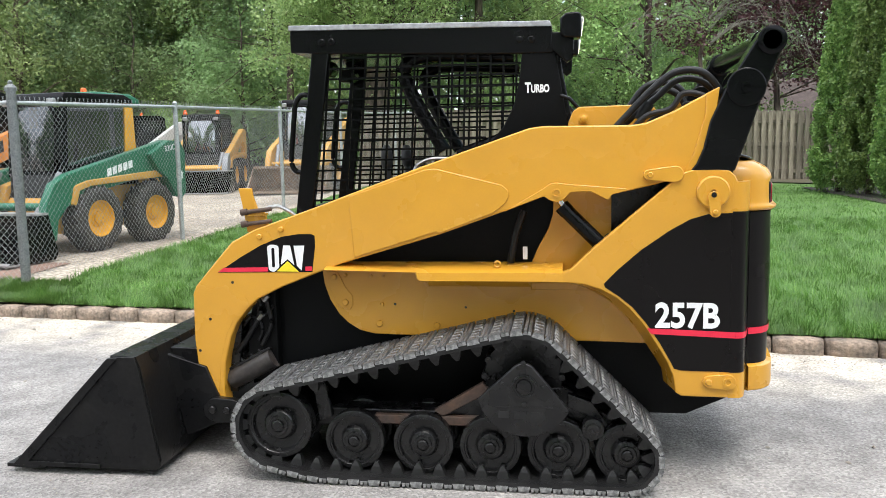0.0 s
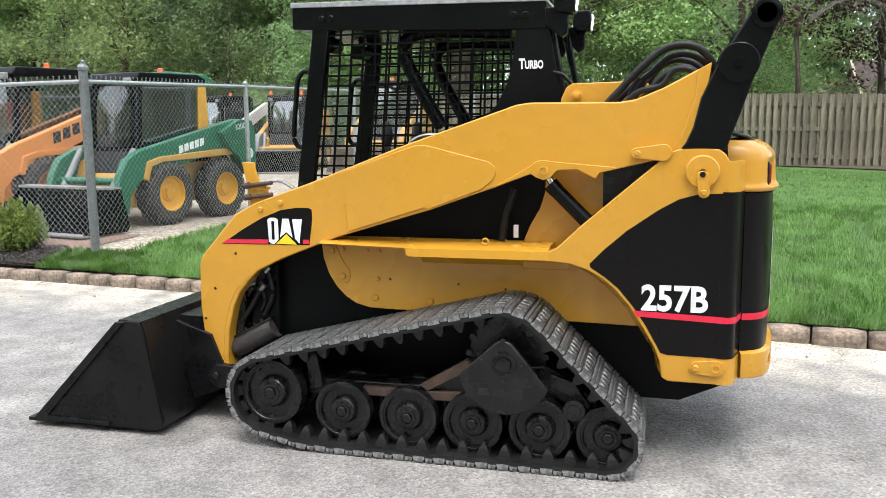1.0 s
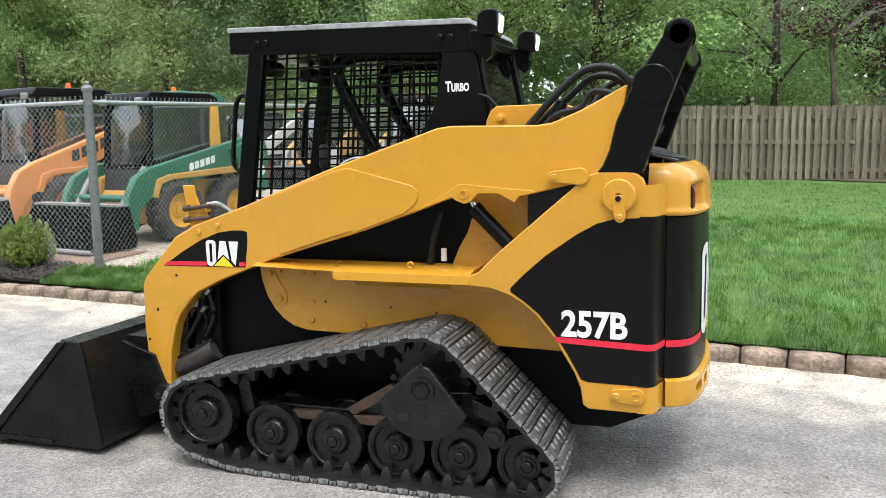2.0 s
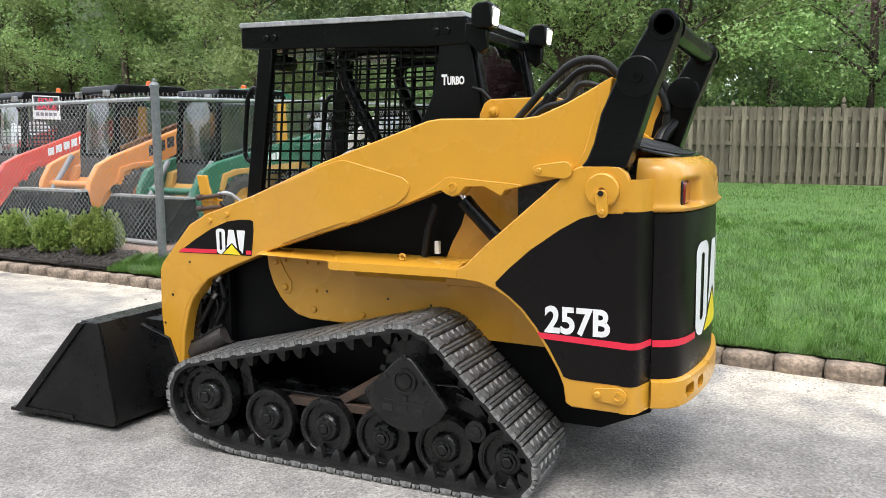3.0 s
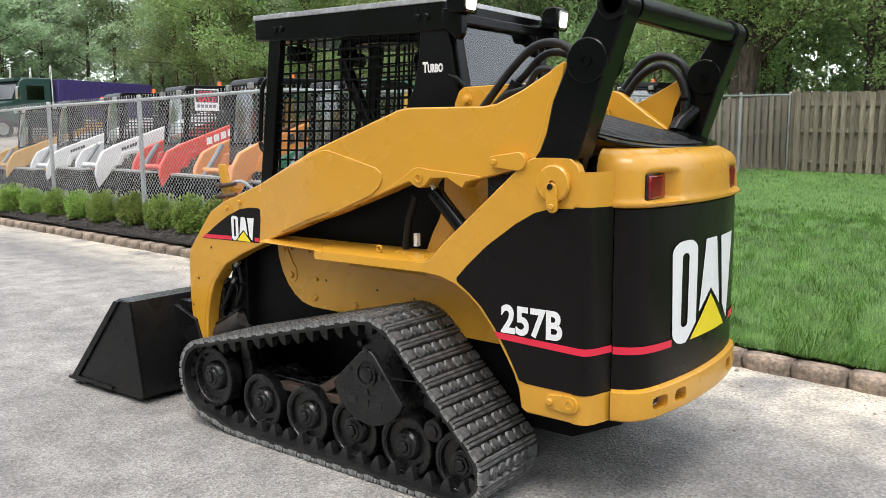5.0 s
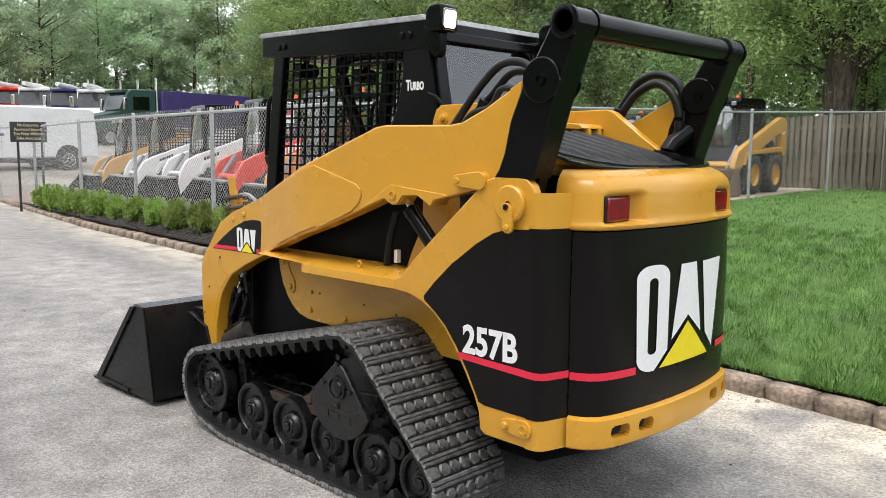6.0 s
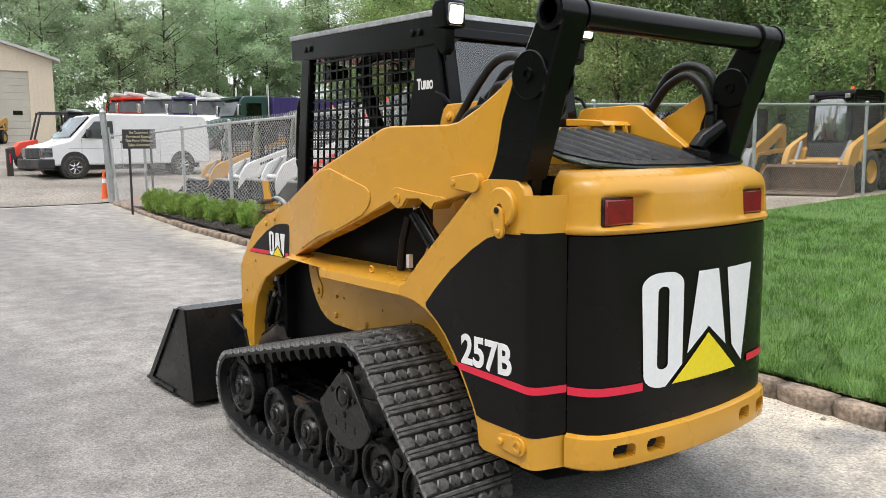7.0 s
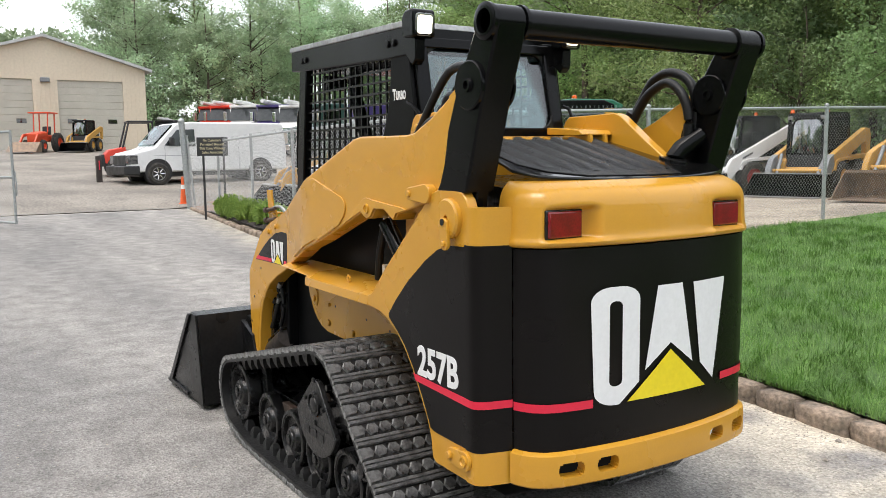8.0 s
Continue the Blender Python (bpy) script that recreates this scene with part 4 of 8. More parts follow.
def on_rear(y, z, lift=0.0):
    """The place on the rear door at a distance y from its middle, pushed outwards by lift."""
    t = min(abs(y), 0.5279)
    for (xa, ya), (xb, yb) in zip(HALF, HALF[1:]):
        if ya <= t <= yb:
            k = (t - ya) / (yb - ya)
            n = Vector((yb - ya, xa - xb)).normalized()
            return Vector((xa + (xb - xa) * k + n.x * lift, math.copysign(t + n.y * lift, y) + HC, z))


bm = bmesh.new()
solid(bm, [(0.498, 0.0), (0.9, 0.004), (1.152, 0.0)], 0.035)
door = part("rear_door", bm, DECAL_BLACK, loader, "curved matte black rear engine door with white shapes, yellow triangle and red line", angle=50)
def strip(bm, y0, y1, z0, z1, lift=0.006):
    n = 24
    for i in range(n):
        a, b = y0 + (y1 - y0) * i / n, y0 + (y1 - y0) * (i + 1) / n
        bm.faces.new([bm.verts.new(on_rear(*q, lift)) for q in ((a, z0), (b, z0), (b, z1), (a, z1))])
    bmesh.ops.remove_doubles(bm, verts=bm.verts[:], dist=0.0005)
bm = bmesh.new()
strip(bm, -0.527, -0.308, 0.630, 0.658)
part("red_line", bm, DECAL_RED, door)
bm = bmesh.new()
strip(bm, 0.305, 0.527, 0.630, 0.658)
part("red_line", bm, DECAL_RED, door)
logo(0, lambda u, v, k: on_rear(-0.319 + u, 0.628 + v, 0.0065), 0.645, 0.393, door)
HOOD = [(1.157, -0.002), (1.158, 0.006), (1.162, 0.012), (1.168, 0.014), (1.174, 0.014), (1.180, 0.012), (1.185, 0.010), (1.190, 0.009), (1.196, 0.008), (1.205, 0.007), (1.220, 0.006), (1.240, 0.005), (1.256, 0.004), (1.264, 0.003), (1.270, 0.003),
        (1.276, 0.002), (1.282, 0.002), (1.288, 0.001), (1.294, 0.0), (1.304, -0.002), (1.315, -0.006), (1.326, -0.013), (1.336, -0.022), (1.346, -0.036), (1.356, -0.054), (1.363, -0.068), (1.365, -0.078), (1.358, -0.088)]
LAMPS = ((-0.466, -0.330), (0.292, 0.428))  # the two tail lamps, measured from the hood's middle
LAMP_X = 1.217


def ease(v, a, b):
    k = min(1.0, max(0.0, (v - a) / (b - a)))
    return k * k * (3 - 2 * k)


def hood_at(y, z, off):
    """A point of the hood: the plan pushed out by off, with a pocket round each lamp and a swelling below it."""
    p = on_rear(y, z, max(off, 0))
    if off < 0:
        p.x += off
        p.y = HC + (p.y - HC) * (1 + off / 1.0)
    for y0, y1 in LAMPS:
        inner, outer = (y1, y0) if y0 < 0 else (y0, y1)
        d = -1 if y0 < 0 else 1
        u = ease(d * y, d * inner - 0.060, d * inner - 0.004) * (1 - ease(d * y, d * outer + 0.002, d * outer + 0.014))
        v = ease(z, 1.176, 1.187) * (1 - ease(z, 1.268, 1.292))
        p.x += (min(p.x, LAMP_X - 0.014) - p.x) * u * v
        w = ease(d * y, d * inner - 0.13, d * inner - 0.05) * (1 - ease(d * y, d * outer - 0.005, d * outer + 0.03))
        p.x += 0.010 * w * (1 - abs(z - 1.172) / 0.016 if abs(z - 1.172) < 0.016 else 0)
    return p


bm = bmesh.new()
cols = [-0.5278 + 1.0556 * k / 132 for k in range(133)]
rows = []
for z, off in HOOD:
    row = [hood_at(y, z, off) for y in cols]
    row = [Vector((1.045, row[0].y, z))] + row + [Vector((1.045, row[-1].y, z))]
    rows.append([bm.verts.new(v) for v in row])
for a, b in zip(rows, rows[1:]):
    for k in range(len(a) - 1):
        bm.faces.new((a[k], a[k + 1], b[k + 1], b[k]))
inside = []
for z, off in HOOD:
    row = [on_rear(y, z, off - 0.05) for y in cols[::12]]
    row = [Vector((1.045, row[0].y, z))] + row + [Vector((1.045, row[-1].y, z))]
    inside.append([bm.verts.new(v) for v in row])
for a, b in zip(inside, inside[1:]):
    for k in range(len(a) - 1):
        bm.faces.new((a[k], a[k + 1], b[k + 1], b[k]))
hood = part("hood", bm, YELLOW, loader, "rounded glossy yellow engine hood", angle=50)
for y0, y1 in LAMPS:
    bm = bmesh.new()
    box(bm, LAMP_X - 0.05, LAMP_X - 0.004, y0 - 0.006 + HC, y1 + 0.006 + HC, 1.182, 1.276)
    socket = part("lamp_socket", bm, IRON, hood, bevel=0.004)
    bm = bmesh.new()
    box(bm, LAMP_X - 0.03, LAMP_X + 0.004, y0 + HC, y1 + HC, 1.187, 1.271)
    part("tail_lamp", bm, LENS_RED, hood, "glossy red plastic tail lamp", bevel=0.006)
# black cover on top: a smooth plate with a ribbed mesh panel let into it
def top_z(x):
    return 1.366 + (1.20 - x) * 0.245


rim = [hood_at(y, 0, -0.074) for y in [-0.525 + 0.05 * k for k in range(22)]]
edge = [(0.62, -0.36), (0.98, -0.415)] + [(v.x, v.y) for v in rim if v.x > 1.05] + [(0.98, 0.50), (0.62, 0.44)]
bm = bmesh.new()
prism(bm, edge, -0.012, 0.0, axis="z")
for v in bm.verts:
    v.co.z += top_z(v.co.x)
grille = part("grille", bm, GLOSS_BLACK, loader, "gloss black engine cover with a ribbed mesh panel", bevel=0.004)
MESH = mat("dusty_black_mesh", (0.006, 0.006, 0.006), 0.36, spec=0.35, second=(0.013, 0.013, 0.0125), scale=20, grain=260, bump=0.6, fine=0.4)
bm = bmesh.new()
panel = [(0.645, -0.345), (1.0, -0.375), (1.10, -0.325), (1.160, -0.20), (1.172, 0.05), (1.165, 0.235), (0.645, 0.335)]
prism(bm, panel, 0.0005, 0.004, axis="z")
for v in bm.verts:
    v.co.z += top_z(v.co.x)
part("mesh_panel", bm, MESH, grille, "dusty black mesh panel", bevel=0.002)
for k in range(7):
    y0, y1 = -0.285 + k * 0.092, -0.285 + k * 0.083
    bm = bmesh.new()
    prof = [(-0.026, 0.0), (-0.016, 0.010), (-0.008, 0.013), (0.008, 0.013), (0.016, 0.010), (0.026, 0.0)]
    ends = []
    for x, y, h in ((0.65, y0, 1.0), (1.06 if k else 1.0, y1, 1.0), (1.11 if k else 1.06, y1, 0.15)):
        ends.append([bm.verts.new((x, y + u, top_z(x) + 0.0035 + v * h)) for u, v in prof])
    for a, b in zip(ends, ends[1:]):
        for j in range(5):
            bm.faces.new((a[j], a[j + 1], b[j + 1], b[j]))
    bm.faces.new(ends[0])
    part("louvre", bm, MESH, grille, angle=50)
# bumper with slots
SLOTS = ((-0.433, -0.347), (-0.298, -0.215), (0.225, 0.31), (0.37, 0.455))
ROUND = {3: 0.011, 4: 0.003, 5: 0.0, 6: 0.003, 7: 0.011}  # how far each row of a slot is drawn in at its ends
ys = sorted({-y for _, y in HALF} | {y for _, y in HALF} | {round(v, 4) for a, b in SLOTS for r in ROUND.values() for v in (a + r, b - r)})
zs = [(0.383, 0.012), (0.39, 0.02), (0.41, 0.022), (0.417, 0.022), (0.422, 0.022), (0.431, 0.022), (0.451, 0.022), (0.460, 0.022), (0.465, 0.022), (0.49, 0.020), (0.499, 0.004)]
bm = bmesh.new()
def bump_at(y, z, off):
    p, q = on_rear(max(-0.528, y - 0.01), z), on_rear(min(0.528, y + 0.01), z)
    n = Vector((q.y - p.y, -(q.x - p.x))).normalized()
    c = on_rear(y, z)
    return bm.verts.new((c.x + n.x * off, c.y + n.y * off, z))
outer = [[bump_at(y, z, off) for y in ys] for z, off in zs]
inner = [[bump_at(y, z, -0.02) for y in ys] for z, off in zs]
def slotted(i, j):
    return 0 <= j < len(ys) - 1 and i in ROUND and any(a + ROUND[i] - 1e-5 <= ys[j] and ys[j + 1] <= b - ROUND[i] + 1e-5 for a, b in SLOTS)
for i in range(len(zs) - 1):
    for j in range(len(ys) - 1):
        if slotted(i, j):
            for k in (i, i + 1):
                if not slotted(k if k > i else i - 1, j):
                    bm.faces.new((outer[k][j], outer[k][j + 1], inner[k][j + 1], inner[k][j]))
            for k in (j, j + 1):
                if not slotted(i, k if k > j else j - 1):
                    bm.faces.new((outer[i][k], outer[i + 1][k], inner[i + 1][k], inner[i][k]))
        else:
            bm.faces.new((outer[i][j], outer[i][j + 1], outer[i + 1][j + 1], outer[i + 1][j]))
            bm.faces.new((inner[i][j], inner[i][j + 1], inner[i + 1][j + 1], inner[i + 1][j]))
for i in (0, len(zs) - 1):
    for j in range(len(ys) - 1):
        bm.faces.new((outer[i][j], outer[i][j + 1], inner[i][j + 1], inner[i][j]))
bumper = part("bumper", bm, YELLOW, loader, "yellow rear bumper with slots", angle=40)
# sill behind the cab, bracket and exhaust
bm = bmesh.new()
prism(bm, [(0.42, 1.36), (0.42, 1.515), (0.44, 1.525), (0.52, 1.505), (0.52, 1.36)], -0.36, 0.36)
sill = part("rear_sill", bm, YELLOW, loader, "yellow sill behind the cab", bevel=0.005)
bm = bmesh.new()
prism(bm, [(0.46, 1.53), (0.46, 1.56), (0.66, 1.545), (0.68, 1.525), (0.66, 1.52)], 0.20, 0.365)
part("bracket", bm, YELLOW, sill, bevel=0.004)
for y in (0.24, 0.32):
    bm = bmesh.new()
    prism(bm, [(0.60, 1.47), (0.70, 1.475), (0.69, 1.53), (0.60, 1.53)], y - 0.007, y + 0.007)
    part("bracket_ear", bm, YELLOW, sill, bevel=0.002)
bm = bmesh.new()
tube(bm, [(0.975, 0.41, 1.36), (0.975, 0.41, 1.435), (0.985, 0.43, 1.462), (1.0, 0.465, 1.487), (1.02, 0.505, 1.515)], 0.036, 20)
ex = part("exhaust_pipe", bm, BLACK, loader, "black angled exhaust pipe")
bm = bmesh.new()
lathe(bm, [(0.062, 0), (0.062, 0.006), (0.045, 0.008)], pose(0.975, 0.41, top_z(0.975) + 0.001, 0, 13.7, 0), 24)
part("collar", bm, IRON, ex)
# hoses over the arms
for s in (-1, 1):
    for k, (h, y, x0) in enumerate(((0.0, 0.50, 0.60), (-0.025, 0.46, 0.63), (-0.075, 0.53, 0.68), (-0.11, 0.50, 0.73))):
        if s > 0:
            continue
        bm = bmesh.new()
        tube(bm, curve([(x0 - 0.10, s * y, 1.45), (x0, s * y, 1.555), (x0 + 0.10, s * y, 1.66 + h), (0.80 + k * 0.015, s * y, 1.735 + h * 1.2), (0.905, s * y, 1.735 + h * 1.3), (0.975, s * (y - 0.01), 1.665 + h), (1.0, s * (y - 0.02), 1.55)]), 0.0150 - 0.0012 * k, 12)
        part("hydraulic_hose", bm, HOSE, loader, "black hydraulic hose in an arc")
    bm = bmesh.new()
    tube(bm, [(0.66, s * 0.46, 1.545), (0.685, s * 0.46, 1.59), (0.70, s * 0.46, 1.615)], 0.026, 12)
    part("hose_clamp", bm, HOSE, loader)

# the two hoses that loop high behind the other arm
for pts, y in ((((0.60, 1.47), (0.661, 1.59), (0.708, 1.66), (0.769, 1.736), (0.855, 1.764), (0.945, 1.733), (0.989, 1.654), (0.987, 1.50)), 0.50),
               (((0.64, 1.47), (0.69, 1.56), (0.738, 1.632), (0.793, 1.688), (0.881, 1.721), (0.954, 1.677), (0.992, 1.588), (0.985, 1.46)), 0.46)):
    bm = bmesh.new()
    tube(bm, curve([(x, y, z) for x, z in pts]), 0.0185, 14)
    part("hydraulic_hose", bm, HOSE, loader, "black hydraulic hose in an arc")

# cab
bm = bmesh.new()
prism(bm, [(-0.885, 1.885), (-0.885, 1.992), (-0.87, 2.0), (0.275, 1.975), (0.292, 1.965), (0.30, 1.845), (0.13, 1.845), (-0.74, 1.875)], -0.385, 0.385)
roof = part("cab_roof", bm, BLACK, loader, "black cab roof with a dull grey top edge", bevel=0.006)
bm = bmesh.new()
prism(bm, [(-0.89, 1.981), (-0.888, 2.004), (0.285, 1.981), (0.296, 1.957)], -0.392, 0.392)
part("roof_edge", bm, mat("scuffed_grey_paint", (0.36, 0.37, 0.38), 0.4, second=(0.20, 0.205, 0.21), scale=9, amount=0.6), roof, "scuffed grey roof edge", bevel=0.003)
for s in (-1, 1):
    a, b = sorted((s * 0.34, s * 0.382))
    bm = bmesh.new()
    prism(bm, [(-0.895, 1.12), (-0.785, 1.90), (-0.705, 1.90), (-0.815, 1.12)], a, b)
    part("front_post", bm, BLACK, loader, bevel=0.005)
    a, b = sorted((s * 0.362, s * 0.38))
    bm = bmesh.new()
    prism(bm, [(0.165, 1.86), (0.300, 1.90), (0.335, 1.70), (0.362, 1.545), (0.365, 1.36), (-0.25, 1.25), (-0.22, 1.36), (-0.06, 1.42), (0.02, 1.465), (0.08, 1.53), (0.125, 1.62), (0.15, 1.72)], a, b)
    panel = part("cab_side_panel", bm, BLACK_SHEET, loader, "black rear cab side panel", bevel=0.004)
    if s < 0:
        lettering("side_word", "T", 0.060, pose(0.176, -0.3805, 1.678, 90, 0, 0), DECAL_WHITE, panel, width=0.027, bold=0.0022)
        lettering("side_word", "URBO", 0.046, pose(0.203, -0.3805, 1.678, 90, 0, 0), DECAL_WHITE, panel, width=0.080, bold=0.002)
    for x, z in ((-0.735, 1.925), (-0.69, 1.926), (0.155, 1.905), (0.205, 1.904)):
        bolt(x, s * 0.386, z, s, roof, 0.015, 0.01, BLACK)
    # bars of the side screen
    a, b = sorted((s * 0.352, s * 0.36))
    screen = tagged(new("side_screen"), "black steel bar side screen")
    screen.parent = loader
    for k in range(17):
        x = -0.80 + k * 0.0585
        bm = bmesh.new()
        lean = 0.11 if k < 2 else 0.05
        vs = box(bm, x - 0.0045, x + 0.0045, a, b, 1.19 + 0.008 * k, 1.885)
        for v in vs:
            v.co.x += (v.co.z - 1.55) * 0.10 * (1 - k / 18)
        part("screen_bar", bm, BLACK, screen)
    for k in range(15):
        z = 1.21 + k * 0.046
        bm = bmesh.new()
        box(bm, -0.86 + (z - 1.2) * 0.12, 0.18 if z > 1.55 else 0.0, a + s * 0.006, b + s * 0.006, z - 0.0045, z + 0.0045)
        part("screen_bar", bm, BLACK, screen)
    # grab handle
    bm = bmesh.new()
    y = s * 0.352
    tube(bm, curve([(-0.80, y, 1.69), (-0.85, y, 1.695), (-0.88, y, 1.66), (-0.89, y, 1.60), (-0.91, y, 1.42), (-0.907, y, 1.37), (-0.885, y, 1.345), (-0.845, y, 1.345)], 6), 0.012, 10)
    part("grab_handle", bm, BLACK, loader, "black tubular grab handle")
    # work lamp on the rear roof corner
    wl = new("work_lamp")
    wl.parent = loader
    wl["label"] = "black work lamp, switched on"
    cx, cy, cz = 0.375, s * 0.372, 1.955
    bm = bmesh.new()
    prism(bm, [(-0.045, -0.03), (-0.03, -0.05), (0.035, -0.055), (0.045, -0.045), (0.045, 0.045), (0.03, 0.055), (-0.02, 0.052), (-0.045, 0.03)], cy - 0.05, cy + 0.05, pose(cx, 0, cz, 0, 0, 0))
    part("housing", bm, BLACK, wl, bevel=0.008)
    bm = bmesh.new()
    corner = [(0.024 * sx + 0.012 * math.cos(radians(q)), 0.026 * sz + 0.012 * math.sin(radians(q))) for sx, sz, q0 in ((1, 1, 0), (-1, 1, 90), (-1, -1, 180), (1, -1, 270)) for q in (q0, q0 + 30, q0 + 60, q0 + 90)]
    prism(bm, [(cy + 1.12 * u, 1.12 * v) for u, v in corner], 0.040, 0.049, pose(cx, 0, cz, 0, 8, 0), axis="x")
    part("bezel", bm, STEEL, wl, bevel=0.002)
    bm = bmesh.new()
    prism(bm, [(cy + 0.92 * u, 0.92 * v) for u, v in corner], 0.045, 0.052, pose(cx, 0, cz, 0, 8, 0), axis="x")
    part("lens", bm, LAMP, wl, bevel=0.003)
    bm = bmesh.new()
    prism(bm, [(0.29, 1.86), (0.36, 1.80), (0.385, 1.82), (0.39, 1.90), (0.33, 1.93), (0.29, 1.93)], cy - 0.022, cy + 0.022)
    part("lamp_bracket", bm, BLACK, wl, bevel=0.005)
    # side edge of the rear wall
    bm = bmesh.new()
    a, b = sorted((s * 0.298, s * 0.36))
    prism(bm, [(0.27, 1.93), (0.31, 1.93), (0.392, 1.50), (0.395, 1.40), (0.32, 1.40)], a, b)
    part("rear_post", bm, BLACK, loader, bevel=0.006)
    bm = bmesh.new()
    tube(bm, [(0.33, s * 0.40, 1.66), (0.37, s * 0.40, 1.645), (0.43, s * 0.38, 1.58)], 0.008, 8)
    part("prop_rod", bm, BLACK, loader)
bm = bmesh.new()
prism(bm, [(0.272, 1.92), (0.318, 1.92), (0.322, 1.878), (0.278, 1.878)], -0.325, 0.325)
part("rear_header", bm, BLACK, loader, bevel=0.005)
bm = bmesh.new()
prism(bm, [(0.335, 1.562), (0.378, 1.562), (0.385, 1.36), (0.33, 1.36)], -0.325, 0.325)
part("rear_wall", bm, BLACK, loader, bevel=0.005)
bm = bmesh.new()
prism(bm, [(0.292, 1.886), (0.298, 1.886), (0.372, 1.545), (0.366, 1.545)], -0.325, 0.325)
pane = part("rear_window", bm, CABGLASS, loader, "clear rear cab window")
for sy in (-1, 1):
    for z, q in ((1.562, 1), (1.878, -1)):  # rounded corners of the black rubber seal
        bm = bmesh.new()
        x = 0.300 + (1.886 - z) * 0.217
        pts = [(sy * 0.299, z - 0.002 * q), (sy * 0.243, z - 0.002 * q)] + [(sy * (0.243 + 0.055 * math.sin(radians(a))), z + q * (0.055 - 0.055 * math.cos(radians(a)))) for a in (18, 36, 54, 72, 90)]
        prism(bm, pts, x - 0.004, x + 0.008, axis="x")
        part("window_seal", bm, RUBBER, pane)
# seat, lap bars and levers
seat = new("operator_seat")
seat.parent = loader
seat["label"] = "black vinyl operator seat"
VINYL = mat("black_vinyl_seat", (0.018, 0.018, 0.02), 0.5, second=(0.03, 0.03, 0.03), scale=12, bump=0.2)
bm = bmesh.new()
prism(bm, [(-0.30, 1.20), (-0.31, 1.27), (0.10, 1.30), (0.14, 1.22)], -0.24, 0.24)
part("cushion", bm, VINYL, seat, bevel=0.025)
bm = bmesh.new()
prism(bm, [(0.04, 1.27), (0.09, 1.50), (0.15, 1.51), (0.15, 1.25)], -0.23, 0.23)
part("backrest", bm, VINYL, seat, bevel=0.025)
for s in (-1, 1):
    bm = bmesh.new()
    tube(bm, curve([(x, s * 0.28, z) for x, z in ((0.12, 1.845), (-0.20, 1.862), (-0.33, 1.85), (-0.378, 1.80), (-0.365, 1.73), (-0.30, 1.60), (-0.20, 1.43))], 5), 0.032, 12)
    part("restraint_bar", bm, BLACK, loader, "black padded restraint bar")
    bm = bmesh.new()
    tube(bm, [(-0.14, s * 0.28, 1.42), (-0.1, s * 0.28, 1.43), (0.10, s * 0.28, 1.50)], 0.02, 10)
    part("arm_rest", bm, BLACK, loader)
    lamp = tagged(new("front_lamp"), "black front work lamp under the roof")
    lamp.parent = loader
    bm = bmesh.new()
    prism(bm, [(-0.81, 1.79), (-0.805, 1.865), (-0.745, 1.86), (-0.725, 1.84), (-0.725, 1.81), (-0.745, 1.785)], s * 0.2 - 0.055, s * 0.2 + 0.055)
    part("lamp_housing", bm, BLACK, lamp, bevel=0.008)
    bm = bmesh.new()
    cyl(bm, (-0.765, s * 0.2, 1.86), (-0.765, s * 0.2, 1.90), 0.016, n=10)
    part("lamp_stem", bm, BLACK, lamp)
    bm = bmesh.new()
    tube(bm, [(-0.46, s * 0.25, 1.2), (-0.48, s * 0.25, 1.36)], 0.015, 10)
    lathe(bm, [(0.02, 0), (0.03, 0.03), (0.026, 0.09), (0.012, 0.11)], pose(-0.48, s * 0.25, 1.35), 14)
    part("control_lever", bm, VINYL, loader)
bm = bmesh.new()
tube(bm, curve([(-0.32, -0.44, 1.33), (-0.30, -0.43, 1.37), (-0.24, -0.42, 1.395), (-0.15, -0.41, 1.395)]), 0.008, 8)
part("wiper_pipe", bm, STEEL, loader)

# hydraulic coupler bracket on the front of the arm
br = new("coupler_bracket")
br.parent = loader
br["label"] = "yellow coupler bracket with steel quick couplers"
bm = bmesh.new()
prism(bm, [(-1.105, 1.07), (-1.125, 1.20), (-1.14, 1.275), (-1.075, 1.275), (-1.07, 1.235), (-1.05, 1.18), (-1.02, 1.17), (-1.0, 1.10)], -0.45, -0.438)
box(bm, -1.10, -1.02, -0.46, -0.40, 1.145, 1.157)
part("plate", bm, YELLOW, br, bevel=0.003)
for z in (1.11, 1.165):
    bm = bmesh.new()
    cyl(bm, (-1.115, -0.465, z), (-0.98, -0.465, z + 0.015), 0.010, n=14)
    cyl(bm, (-1.125, -0.465, z - 0.001), (-1.095, -0.465, z + 0.003), 0.015, n=14)
    part("coupler", bm, RUST, br)
bm = bmesh.new()
tube(bm, curve([(-1.0, -0.46, 1.185), (-0.95, -0.45, 1.19), (-0.90, -0.44, 1.165), (-0.86, -0.43, 1.13)]), 0.009, 8)
part("oil_line", bm, STEEL, br)

